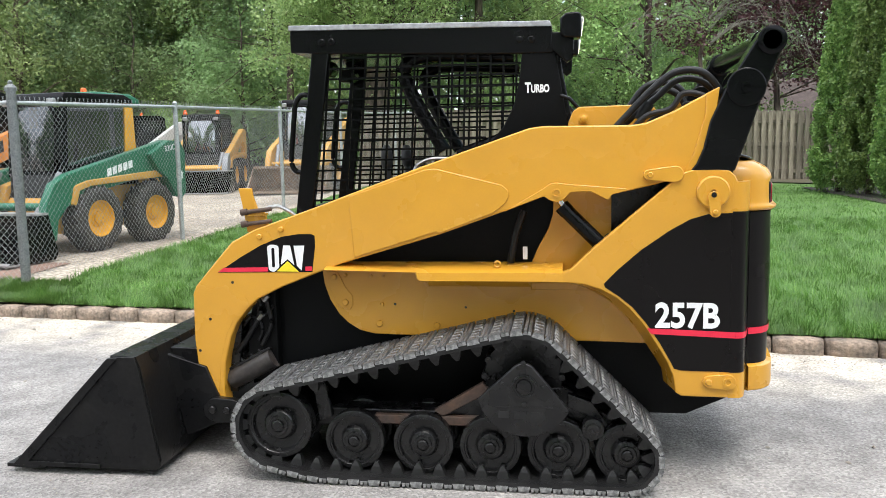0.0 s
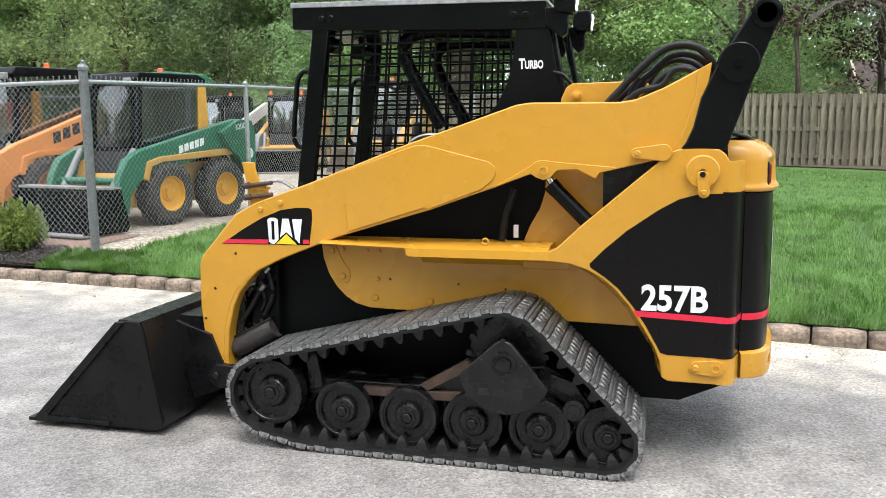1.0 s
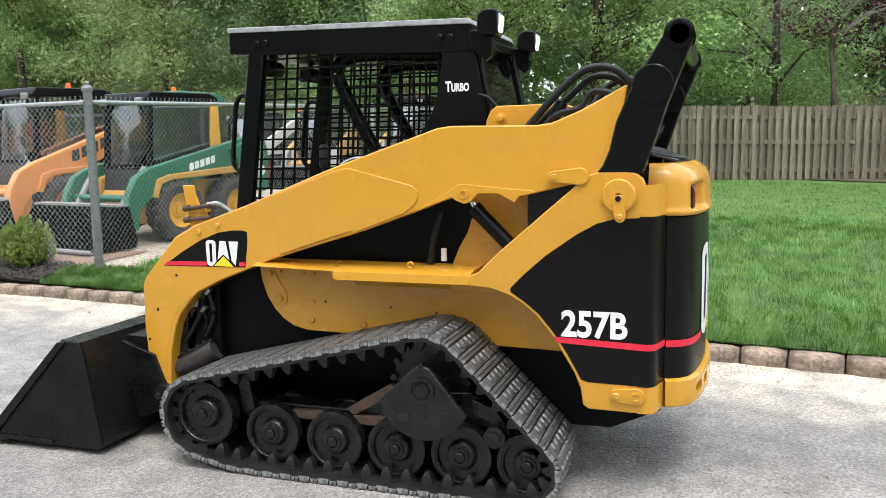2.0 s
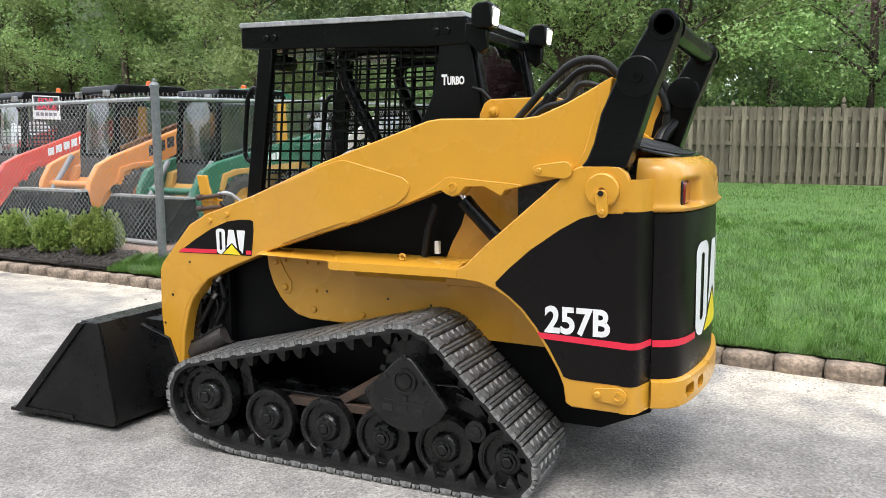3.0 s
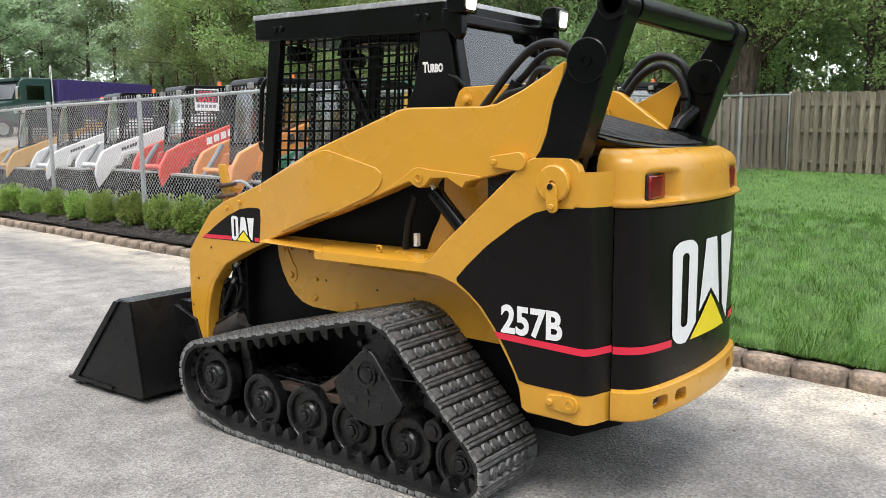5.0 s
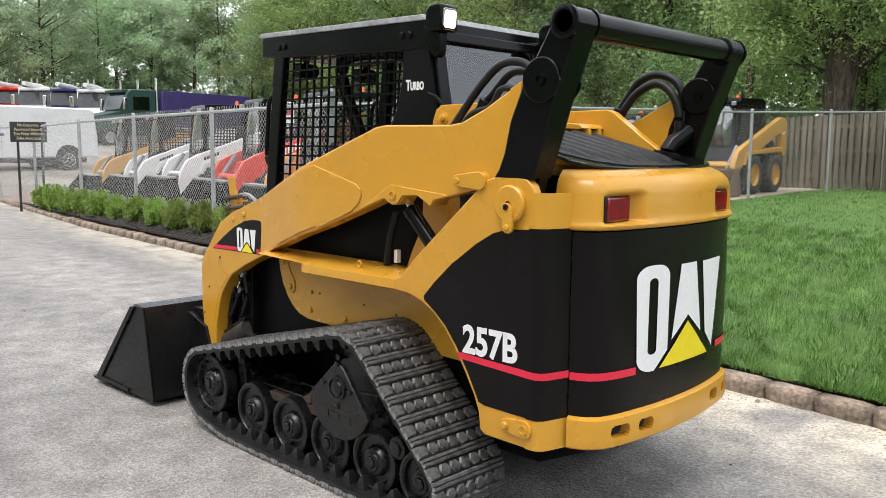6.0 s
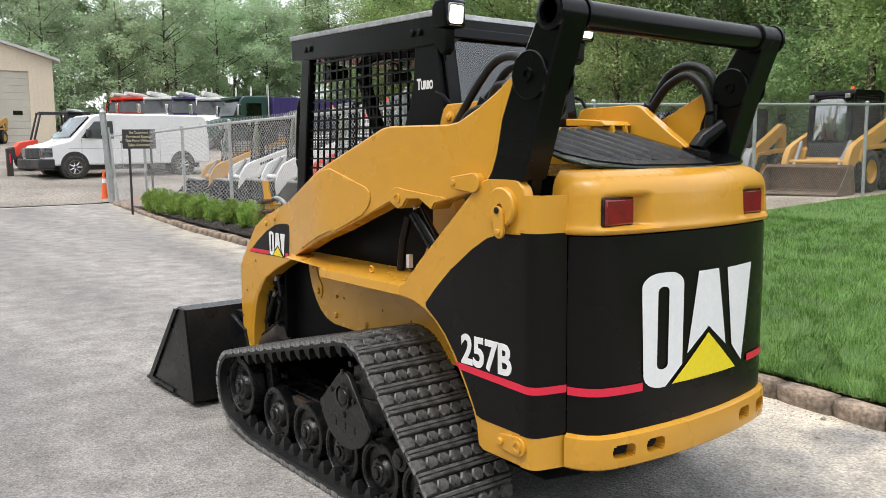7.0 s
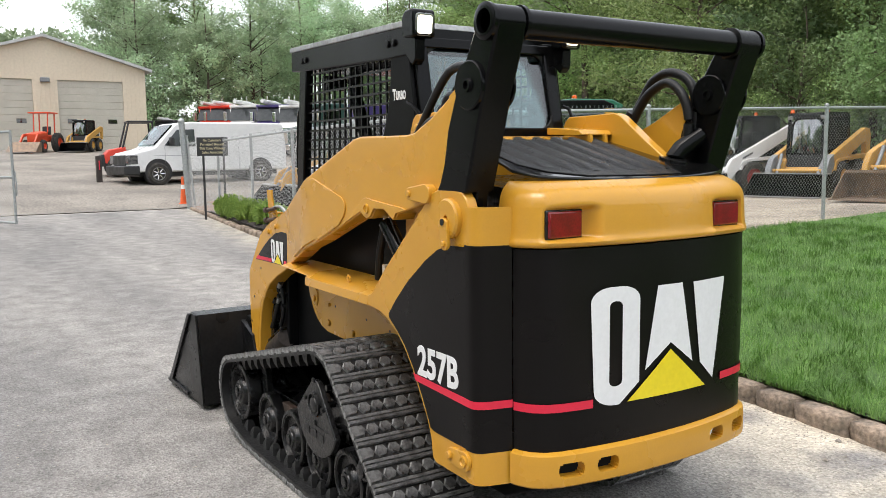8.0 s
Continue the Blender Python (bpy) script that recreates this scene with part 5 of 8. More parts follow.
# bucket
bucket = new("bucket")
bucket.parent = loader
bucket["label"] = "black steel digging bucket resting on the ground"
BW = 0.762
bucket.matrix_basis = pose(0.022, 0, 0.006, 0, 0.6, 0)
for s in (-1, 1):
    bm = bmesh.new()
    a, b = sorted((s * BW, s * (BW - 0.012)))
    prism(bm, [(-2.18, 0.012), (-1.685, 0.520), (-1.67, 0.527), (-1.565, 0.527), (-1.545, 0.47), (-1.465, 0.03), (-1.48, 0.012)], a, b)
    part("side_wall", bm, BUCKET, bucket, bevel=0.003)
    bm = bmesh.new()
    a, b = sorted((s * (BW + 0.012), s * BW))
    prism(bm, [(-2.18, 0.010), (-1.685, 0.522), (-1.64, 0.522), (-2.10, 0.03), (-1.75, 0.03), (-1.75, 0.010)], a, b)
    part("edge_strip", bm, BUCKET, bucket, bevel=0.002)
bm = bmesh.new()
prism(bm, [(-2.19, 0.0), (-2.19, 0.012), (-1.52, 0.026), (-1.50, 0.04), (-1.485, 0.07), (-1.56, 0.47), (-1.575, 0.50), (-1.68, 0.515), (-1.68, 0.53), (-1.56, 0.527), (-1.54, 0.48), (-1.462, 0.06), (-1.472, 0.02), (-1.50, 0.0)], -BW + 0.012, BW - 0.012)
part("shell", bm, BUCKET, bucket, angle=25)
bm = bmesh.new()
box(bm, -2.21, -2.02, -BW - 0.01, BW + 0.01, -0.002, 0.016)
part("cutting_edge", bm, BUCKET, bucket, bevel=0.002)
for y0, y1 in ((-0.50, -0.47), (-0.40, -0.37), (0.37, 0.40), (0.47, 0.50)):
    bm = bmesh.new()
    prism(bm, [(-1.55, 0.48), (-1.35, 0.42), (-1.30, 0.30), (-1.26, 0.22), (-1.30, 0.15), (-1.46, 0.08)], y0, y1)
    part("coupler_ear", bm, BUCKET, bucket, bevel=0.004)
for s in (-1, 1):
    bm = bmesh.new()
    prism(bm, arc(-1.30, 0.22, 0.06, 90, 270, 6) + arc(-1.215, 0.22, 0.055, -90, 90, 6), min(s * 0.49, s * 0.53), max(s * 0.49, s * 0.53))
    hub = part("pin_plate", bm, BUCKET, bucket, bevel=0.004)
    for x in (-1.31, -1.24):
        bolt(x, s * 0.53, 0.225, s, hub, 0.018, 0.012, IRON)
bm = bmesh.new()
prism(bm, [(-1.545, 0.50), (-1.40, 0.50), (-1.34, 0.36), (-1.36, 0.34), (-1.48, 0.30)], -0.46, 0.46)
part("coupler_plate", bm, BUCKET, bucket, bevel=0.005)

# ---- the ground ----
KERB = [(-60, 8.2), (-18.9, 4.0), (-11.2, 3.12), (-7.9, 2.83), (-5.0, 2.60), (-2.8, 2.37), (1.77, 1.70), (6.0, 1.06), (30, -2.6)]


def kerb_y(x):
    for (xa, ya), (xb, yb) in zip(KERB, KERB[1:]):
        if x <= xb:
            return ya + (yb - ya) * (x - xa) / (xb - xa)
    return KERB[-1][1]


def lin(x, pts):
    if x <= pts[0][0]:
        return pts[0][1]
    for (xa, ya), (xb, yb) in zip(pts, pts[1:]):
        if x <= xb:
            return ya + (yb - ya) * (x - xa) / (xb - xa)
    return pts[-1][1]


def base_z(x):
    return lin(x, [(-120, 4.0), (-60, 2.5), (-47, 1.95), (-25, 0.62), (-19, 0.10), (-12, 0.0)])


def ground_z(x, y):
    d = y - kerb_y(x)
    near = lin(d, [(0, 0), (0.02, 0.095), (0.75, 0.26), (3, 0.29), (9.5, 0.42), (15, 0.47), (40, 1.2), (90, 3)])
    near += lin(x, [(-7, 0.0), (-4.6, 0.06), (-2.5, 0.12), (6.5, -0.13)]) * lin(d, [(4, 0.0), (13, 1.0), (22, 1.0), (32, 0.0)])
    fade = lin(x, [(-24, 0.0), (-17, 0.35), (-12, 1.0)])
    return base_z(x) + near * max(fade, 0.0 if d < 8 else min(1, (d - 8) / 20))


def sheet(name, xs, ys, zf, material, label, category, kind="structure"):
    """A sheet over a grid; ys may depend on x."""
    verts, faces = [], []
    for x in xs:
        row = ys(x)
        verts += [(x, y, zf(x, y)) for y in row]
    n = len(ys(xs[0]))
    for i in range(len(xs) - 1):
        for j in range(n - 1):
            faces.append((i * n + j, (i + 1) * n + j, (i + 1) * n + j + 1, i * n + j + 1))
    me = bpy.data.meshes.new(name)
    me.from_pydata(verts, [], faces)
    me.shade_smooth()
    me.update()
    ob = tagged(link(name, me, material, None), label, category, kind=kind)
    return ob


def steps(a, b, n):
    return [a + (b - a) * i / n for i in range(n + 1)]


far = [-400, -250, -160, -110, -80]
sheet("ground", far + steps(-62, 30, 92) + [45, 70, 120, 250, 400],
      lambda x: [-400, -200, -100, -50, -30, -20, -10, -5] + [kerb_y(x) + d for d in (-4, -1.5, -0.3, 0.1, 0.4, 0.8, 1.6, 3, 5, 8, 11, 15, 20, 28, 40, 60, 100, 180, 300, 400)],
      lambda x, y: (base_z(x) if y < kerb_y(x) + 0.11 else ground_z(x, y)) - (0.03 if y < kerb_y(x) + 0.2 or x > -4.5 else 0.0), GRAVEL, "pale compacted gravel ground of the yard", "ground")
sheet("road", steps(-19.2, 30, 100), lambda x: steps(-30, kerb_y(x) + 0.01, 30), lambda x, y: base_z(x) + 0.0, ASPHALT, "worn light grey asphalt with fine loose grit", "road")
DRIVE = mat("trodden_gravel", (0.17, 0.152, 0.132), 0.95, second=(0.30, 0.268, 0.228), scale=0.5, amount=0.9, grain=20, bump=1.0, fine=0.5)
sheet("yard_drive", steps(-58, -19.25, 60), lambda x: steps(-30, 26, 60), lambda x, y: (base_z(x) if y < kerb_y(x) + 0.11 else ground_z(x, y)) + 0.012, DRIVE, "trodden grey-brown gravel drive of the yard", "ground")
# lawn from the kerb to the fences
def lawn_rows(x):
    y0 = kerb_y(x) + 0.105
    y1 = lin(x, [(-4.35, 17.45), (-3.05, 17.05), (-2.6, 16.2), (-0.22, 16.45), (2.06, 17.2), (4.35, 17.85), (6.78, 18.1), (14.2, 18.25)])
    return [y0 + (y1 - y0) * (k / 40) ** 1.6 for k in range(41)]
sheet("lawn", steps(-4.35, 30, 80), lawn_rows, lambda x, y: ground_z(x, y) + 0.004 + 0.012 * noise.noise((x * 0.7, y * 0.7, 0)), LAWN, "mown green lawn", "lawn")
sheet("lawn_verge", steps(-5.2, -4.35, 6), lambda x: steps(kerb_y(x) + 0.13, 3.0, 8), lambda x, y: ground_z(x, y) + 0.004, LAWN, "green grass verge beside the mulch bed", "lawn")
CORNER = (-4.81, 3.15)


def fence_y(x):
    return lin(x, [(-19.1, 4.07), (-15.2, 3.85), (-7.6, 3.33), (-4.81, 3.15)])


sheet("mulch_bed", steps(-18.9, -5.15, 110), lambda x: steps(kerb_y(x) + 0.12, fence_y(x) + 0.06, 14), lambda x, y: ground_z(x, y) + 0.012 + 0.018 * noise.noise((x * 5, y * 5, 0)), MULCH, "bed of dark shredded mulch", "mulch bed")
sheet("dirt_strip", steps(-20, -4.9, 60), lambda x: steps(fence_y(x) + 0.05, fence_y(x) + 0.9, 6), lambda x, y: ground_z(x, y) + 0.006, DIRT, "reddish bare dirt along the fence", "dirt")
bm = bmesh.new()
prism(bm, [(-19.25, -6.5), (-19.0, -6.5), (-18.95, 4.0), (-19.2, 4.0)], 0.085, 0.115, axis="z")
tagged(part("threshold_strip", bm, mat("concrete", (0.45, 0.43, 0.40), 0.9, second=(0.36, 0.34, 0.32), scale=5, bump=0.4), None), "pale concrete strip across the yard entrance", "strip", kind="structure")

# grass blades on the near lawn
rng = np.random.default_rng(5)
def blades(name, n, x0, x1, d0, d1, h, label):
    xs = rng.uniform(x0, x1, n)
    ds = d0 + (d1 - d0) * rng.uniform(0, 1, n) ** 1.5
    hs = h * rng.uniform(0.5, 1.2, n)
    ln = rng.uniform(0.1, 1.3, n)
    v = np.empty((n, 3, 3))
    ys = np.array([kerb_y(x) for x in xs]) + ds
    zs = np.array([ground_z(x, y) for x, y in zip(xs, ys)])
    # tufts lean together
    an = np.array([7 * noise.noise((x * 4, y * 4, 3.3)) for x, y in zip(xs, ys)]) + rng.normal(0, 0.7, n)
    w = 0.0028 + 0.0020 * ds / d1
    v[:, 0] = np.stack([xs - w * np.cos(an), ys - w * np.sin(an), zs - 0.005], 1)
    v[:, 1] = np.stack([xs + w * np.cos(an), ys + w * np.sin(an), zs - 0.005], 1)
    v[:, 2] = np.stack([xs + hs * ln * np.sin(an), ys - hs * ln * np.cos(an), zs + hs], 1)
    me = bpy.data.meshes.new(name)
    me.from_pydata(v.reshape(-1, 3).tolist(), [], np.arange(n * 3).reshape(-1, 3).tolist())
    tagged(link(name, me, BLADE, None), label, "grass", kind="stuff")
blades("grass", 190000, -4.4, 8.0, 0.095, 6.5, 0.07, "short mown grass blades of the lawn")
blades("grass", 9000, -5.2, -4.2, 0.11, 0.6, 0.05, "grass blades on the verge beside the bed")
blades("grass", 90000, -4.3, 9.0, 5.5, 15.0, 0.05, "mown grass blades further up the lawn")

# kerb stones
kerb = thing("kerb", "row of brown tumbled kerb stones", "kerb", kind="structure")
stones = []
for i in range(5):
    bm = bmesh.new()
    vs = box(bm, -0.5, 0.5, -0.065, 0.065, -0.06, 0.116)
    bmesh.ops.subdivide_edges(bm, edges=bm.edges[:], cuts=3, use_grid_fill=True)
    for v in bm.verts:
        c = Vector((v.co.x / 0.5, v.co.y / 0.065, (v.co.z - 0.028) / 0.088))
        if sum(abs(q) > 0.99 for q in c) >= 2:
            v.co -= Vector((c.x * 0.012, c.y * 0.010, c.z * 0.010))
        v.co += Vector((0.5, 1, 1)) * 0.007 * noise.noise((v.co.x * 5 + i * 9, v.co.y * 13, v.co.z * 13)) + 0.006 * noise.noise_vector((v.co.x * 9 + i * 5, v.co.y * 30, v.co.z * 30))
    me = bpy.data.meshes.new("kerb_stone")
    bm.to_mesh(me), bm.free()
    me.shade_smooth()
    stones.append(me)
x = -18.9
rs = random.Random(3)
while x < 9:
    w = rs.uniform(0.26, 0.36)
    a = math.degrees(math.atan2(kerb_y(x + w) - kerb_y(x), w))
    ob = link("kerb_stone", stones[rs.randrange(5)], STONE, kerb)
    xm = x + w / 2
    ob.matrix_basis = pose(xm, kerb_y(xm) + 0.06 + rs.uniform(-0.008, 0.008), base_z(xm) - 0.012 + rs.uniform(-0.004, 0.004) - (0.03 if x < -13 else 0), rs.uniform(-1.5, 1.5), rs.uniform(-0.7, 0.7), a + rs.uniform(-1.2, 1.2)) @ Matrix.Diagonal((w * 0.985, 1, 1, 1))
    x += w

# shredded bark lying on the bed
rm = np.random.default_rng(12)
cv, cf = [], []
for i in range(15000):
    x = -5.2 - 11.8 * rm.uniform(0, 1) ** 1.5
    y0 = kerb_y(x) + 0.13
    y = y0 + rm.uniform(0, 1) * max(0.02, fence_y(x) + 0.05 - y0)
    l, w, h = rm.uniform(0.012, 0.04), rm.uniform(0.004, 0.010), rm.uniform(0.003, 0.009)
    a, tip = rm.uniform(0, 6.28), rm.uniform(-0.5, 0.5)
    d, e = np.array((math.cos(a), math.sin(a), tip)), np.array((-math.sin(a), math.cos(a), 0))
    c = np.array((x, y, ground_z(x, y) + 0.022 + rm.uniform(0, 0.014)))
    k = len(cv)
    cv += [tuple(v) for v in (c - d * l - e * w, c - d * l + e * w, c + d * l, c + (0, 0, h))]
    cf += [(k, k + 1, k + 2), (k, k + 2, k + 3), (k + 1, k + 3, k + 2), (k, k + 3, k + 1)]
me = bpy.data.meshes.new("bark_chips")
me.from_pydata(cv, [], cf)
BARKCHIP = leaf_mat("dark_bark_chip", (0.012, 0.010, 0.009), (0.06, 0.045, 0.036), trans=0.0)
tagged(link("bark_chips", me, BARKCHIP, None), "dark shredded bark chips of the bed", "mulch", kind="stuff")

# loose grit and pebbles on the road, thickest along the kerb
rp = np.random.default_rng(8)
oct_v = np.array([(1, 0, 0), (0, 1, 0), (-1, 0, 0), (0, -1, 0), (0, 0, 0.8), (0, 0, -0.5)])
oct_f = [(0, 1, 4), (1, 2, 4), (2, 3, 4), (3, 0, 4), (1, 0, 5), (2, 1, 5), (3, 2, 5), (0, 3, 5)]
pv, pf = [], []
for i in range(5200):
    x = rp.uniform(-7, 5.5)
    d = rp.exponential(0.35) if i < 2600 else rp.uniform(0, 6)
    y = kerb_y(x) - 0.02 - d
    r = rp.uniform(0.003, 0.008) if i % 40 else rp.uniform(0.012, 0.02)
    a = rp.uniform(0, 6.28)
    ca, sa = math.cos(a) * r, math.sin(a) * r
    sq = rp.uniform(0.6, 1.2)
    base = len(pv)
    for vx, vy, vz in oct_v * rp.uniform(0.7, 1.2, (6, 1)):
        pv.append((x + vx * ca - vy * sq * sa, y + vx * sa + vy * sq * ca, base_z(x) + 0.3 * r + vz * r * 0.7))
    pf += [tuple(base + k for k in f) for f in oct_f]
me = bpy.data.meshes.new("grit")
me.from_pydata(pv, [], pf)
PEBBLE = mat("pebble", (0.36, 0.32, 0.27), 0.9, second=(0.22, 0.2, 0.18), scale=30, amount=0.8, bump=0.2)
tagged(link("grit", me, PEBBLE, None), "loose pale pebbles and grit on the asphalt", "gravel", kind="stuff")

# ---- chain-link fences ----
def chain_mesh(bm, a, b, z0, z1, pitch=0.058, r=0.0016):
    """Woven wire between two ground points: two sets of slanting wires."""
    a, b = Vector(a), Vector(b)
    L = (b - a).length
    h0 = z1 - z0
    d = (b - a) / L
    nrm = Vector((-d.y, d.x, 0)).normalized()
    n = int((L + h0) / (pitch * 1.2))
    def wire(p, q, off):
        t = (q - p).normalized()
        u = t.cross(nrm).normalized()
        ring = [(nrm * math.cos(k * 2.0944) + u * math.sin(k * 2.0944)) * r for k in range(3)]
        va = [bm.verts.new(p + o + nrm * off) for o in ring]
        vb = [bm.verts.new(q + o + nrm * off) for o in ring]
        for k in range(3):
            bm.faces.new((va[k], va[(k + 1) % 3], vb[(k + 1) % 3], vb[k]))
    for i in range(n + 1):
        s = i * pitch * 1.2
        for sg in (1, -1):
            s0, s1 = s - h0, s
            u0, u1 = max(s0, 0), min(s1, L)
            if u1 <= u0:
                continue
            zz = lambda u: (u - s0)
            p, q = (u0, zz(u0)), (u1, zz(u1))
            if sg < 0:
                p, q = (L - u0, zz(u0)), (L - u1, zz(u1))
            P = a + d * p[0] + Vector((0, 0, z0 + p[1]))
            Q = a + d * q[0] + Vector((0, 0, z0 + q[1]))
            wire(P, Q, 0.002 * sg)
    # twisted ends above the rail
    k = 0.0
    while k < L:
        p = a + d * k + Vector((0, 0, z1))
        wire(p + d * -0.012, p + d * 0.012 + Vector((0, 0, 0.035)), 0)
        wire(p + d * 0.012, p + d * -0.012 + Vector((0, 0, 0.035)), 0)
        k += pitch * 1.2


def post(fence, x, y, z0, top, r, knob=False):
    bm = bmesh.new()
    lathe(bm, [(r, z0 - 0.1), (r, top)] + ([(r * 1.25, top), (r * 1.25, top + 0.03), (r * 0.8, top + 0.055), (r * 0.45, top + 0.065), (r * 0.5, top + 0.085), (r * 0.2, top + 0.10)] if knob else [(r * 1.1, top), (r * 1.1, top + 0.02), (r * 0.5, top + 0.04)]), pose(x, y, 0), 16)
    p = part("post", bm, GALV, fence)
    if r > 0.035:
        for z in (0.35, 0.8, 1.25, 1.7):
            bm = bmesh.new()
            lathe(bm, [(r, z0 + z - 0.012), (r + 0.006, z0 + z - 0.012), (r + 0.006, z0 + z + 0.012), (r, z0 + z + 0.012)], pose(x, y, 0), 16)
            part("tension_band", bm, GALV, p)


def chain_fence(name, label, posts, height=1.76, big=(0,)):
    f = thing(name, label, "chain-link fence", kind="structure")
    for i, (x, y) in enumerate(posts):
        z = ground_z(x, y)
        post(f, x, y, z, z + height + (0.06 if i in big else -0.02), 0.045 if i in big else 0.03, i in big)
    for (xa, ya), (xb, yb) in zip(posts, posts[1:]):
        za, zb = ground_z(xa, ya), ground_z(xb, yb)
        bm = bmesh.new()
        cyl(bm, (xa, ya, za + height - 0.05), (xb, yb, zb + height - 0.05), 0.021, n=12)
        part("top_rail", bm, GALV, f)
        bm = bmesh.new()
        chain_mesh(bm, (xa, ya - 0.03, 0), (xb, yb - 0.03, 0), 0.02, height - 0.02)
        L = math.hypot(xb - xa, yb - ya)
        for v in bm.verts:
            t = math.hypot(v.co.x - xa, v.co.y - ya) / L
            v.co.z += za + (zb - za) * min(1, t)
        tagged(part("wire_mesh", bm, WIRE, f, flat=True), kind="stuff")
    return f


chain_fence("front_fence", "galvanised chain-link fence with round posts along the mulch bed", [CORNER, (-7.75, 3.34), (-10.6, 3.56), (-13.2, 3.72), (-16.0, 3.90), (-19.1, 4.07)], big=(0,))
chain_fence("side_fence", "galvanised chain-link fence along the edge of the lawn", [CORNER, (-4.62, 6.1), (-4.55, 9.9), (-4.45, 13.5), (-3.70, 15.7), (-2.98, 16.95)], big=(0,))

# ---- wooden fence at the back of the lawn ----
wf = thing("wooden_fence", "weathered grey-brown wooden shadowbox fence", "wooden fence", kind="structure")
bm = bmesh.new()
prism(bm, [(-0.052, 0), (0.052, 0), (0.052, 1.70), (0.034, 1.735), (-0.034, 1.735), (-0.052, 1.70)], -0.009, 0.009)
board = bpy.data.meshes.new("board")
bmesh.ops.recalc_face_normals(bm, faces=bm.faces)
bm.to_mesh(board), bm.free()
bm = bmesh.new()
box(bm, -1.22, 1.22, -0.02, 0.02, -0.045, 0.045)
rail_mesh = bpy.data.meshes.new("rail")
bmesh.ops.recalc_face_normals(bm, faces=bm.faces)
bm.to_mesh(rail_mesh), bm.free()
bm = bmesh.new()
box(bm, -0.05, 0.05, -0.05, 0.05, -0.1, 1.80)
lathe(bm, [(0.045, 1.80), (0.03, 1.815), (0.03, 1.83), (0.05, 1.86), (0.048, 1.89), (0.02, 1.95), (0.004, 1.975)], pose(0, 0, 0), 10)
post_mesh = bpy.data.meshes.new("fence_post")
bmesh.ops.recalc_face_normals(bm, faces=bm.faces)
bm.to_mesh(post_mesh), bm.free()
rs = random.Random(8)
# the fence runs in panels from post to post and turns away behind the yard
POSTS = [(-6.7, 18.45), (-4.7, 17.8), (-3.05, 17.25), (-2.60, 16.10), (-0.22, 16.32), (2.06, 17.07), (4.35, 17.72), (6.78, 17.98), (9.22, 18.1), (11.66, 18.12), (14.1, 18.14)]
k = 0
for (xa, ya), (xb, yb) in zip(POSTS, POSTS[1:]):
    length = math.hypot(xb - xa, yb - ya)
    turn = math.degrees(math.atan2(yb - ya, xb - xa))
    c, q = (xb - xa) / length, (yb - ya) / length
    za, zb = ground_z(xa, ya), ground_z(xb, yb)
    for i in range(int(length / 0.089)):
        u = (i + 0.5) * 0.089
        x, y = xa + u * c, ya + u * q
        off = 0.034 if k % 2 else -0.034
        ob = link("board", board, WOOD, wf)
        ob.matrix_basis = pose(x + q * off, y - c * off, za + (zb - za) * u / length + rs.uniform(-0.015, 0.012), 0, rs.uniform(-0.6, 0.6), turn)
        k += 1
    for z in (0.24, 0.90, 1.47):
        ob = link("rail", rail_mesh, WOOD, wf)
        ob.matrix_basis = pose((xa + xb) / 2, (ya + yb) / 2, (za + zb) / 2 + z + rs.uniform(-0.012, 0.012), 0, -math.degrees(math.atan2(zb - za, length)), turn) @ Matrix.Diagonal((length / 2.44, 1, 1, 1))
    ob = link("fence_post", post_mesh, WOOD, wf)
    ob.matrix_basis = pose(xa - q * 0.06, ya + c * 0.06, za + (0.0 if abs(xa - 2.06) < 0.01 else rs.uniform(-0.16, -0.06)), 0, 0, turn)

# ---- plants ----
def leaves(centres, per, size, spread, seed, flat=0.5, layer=0.75):
    """Leaf quads scattered round clump centres."""
    g = np.random.default_rng(seed)
    c = np.repeat(np.asarray(centres, float), per * 2, axis=0)
    n = len(c)
    o = g.normal(0, 1, (n, 3))
    o /= np.linalg.norm(o, axis=1, keepdims=True)
    o *= (g.uniform(0, 1, (n, 1)) ** 0.5) * spread
    c = c + o * np.array([1, 1, layer])
    nrm = g.normal(0, 1, (n, 3)) + np.array([0, 0, flat])
    nrm /= np.linalg.norm(nrm, axis=1, keepdims=True)
    t = np.cross(nrm, g.normal(0, 1, (n, 3)))
    t /= np.linalg.norm(t, axis=1, keepdims=True)
    b = np.cross(nrm, t)
    s = 0.72 * size * g.uniform(0.6, 1.35, (n, 1))
    v = np.stack([c - t * s * 0.8 + b * s * 0.6, c - t * s * 0.8 - b * s * 0.6, c + t * s], 1)
    return v.reshape(-1, 3)


def leaf_mesh(name, v):
    me = bpy.data.meshes.new(name)
    me.from_pydata(v.tolist(), [], np.arange(len(v)).reshape(-1, 3).tolist())
    return me


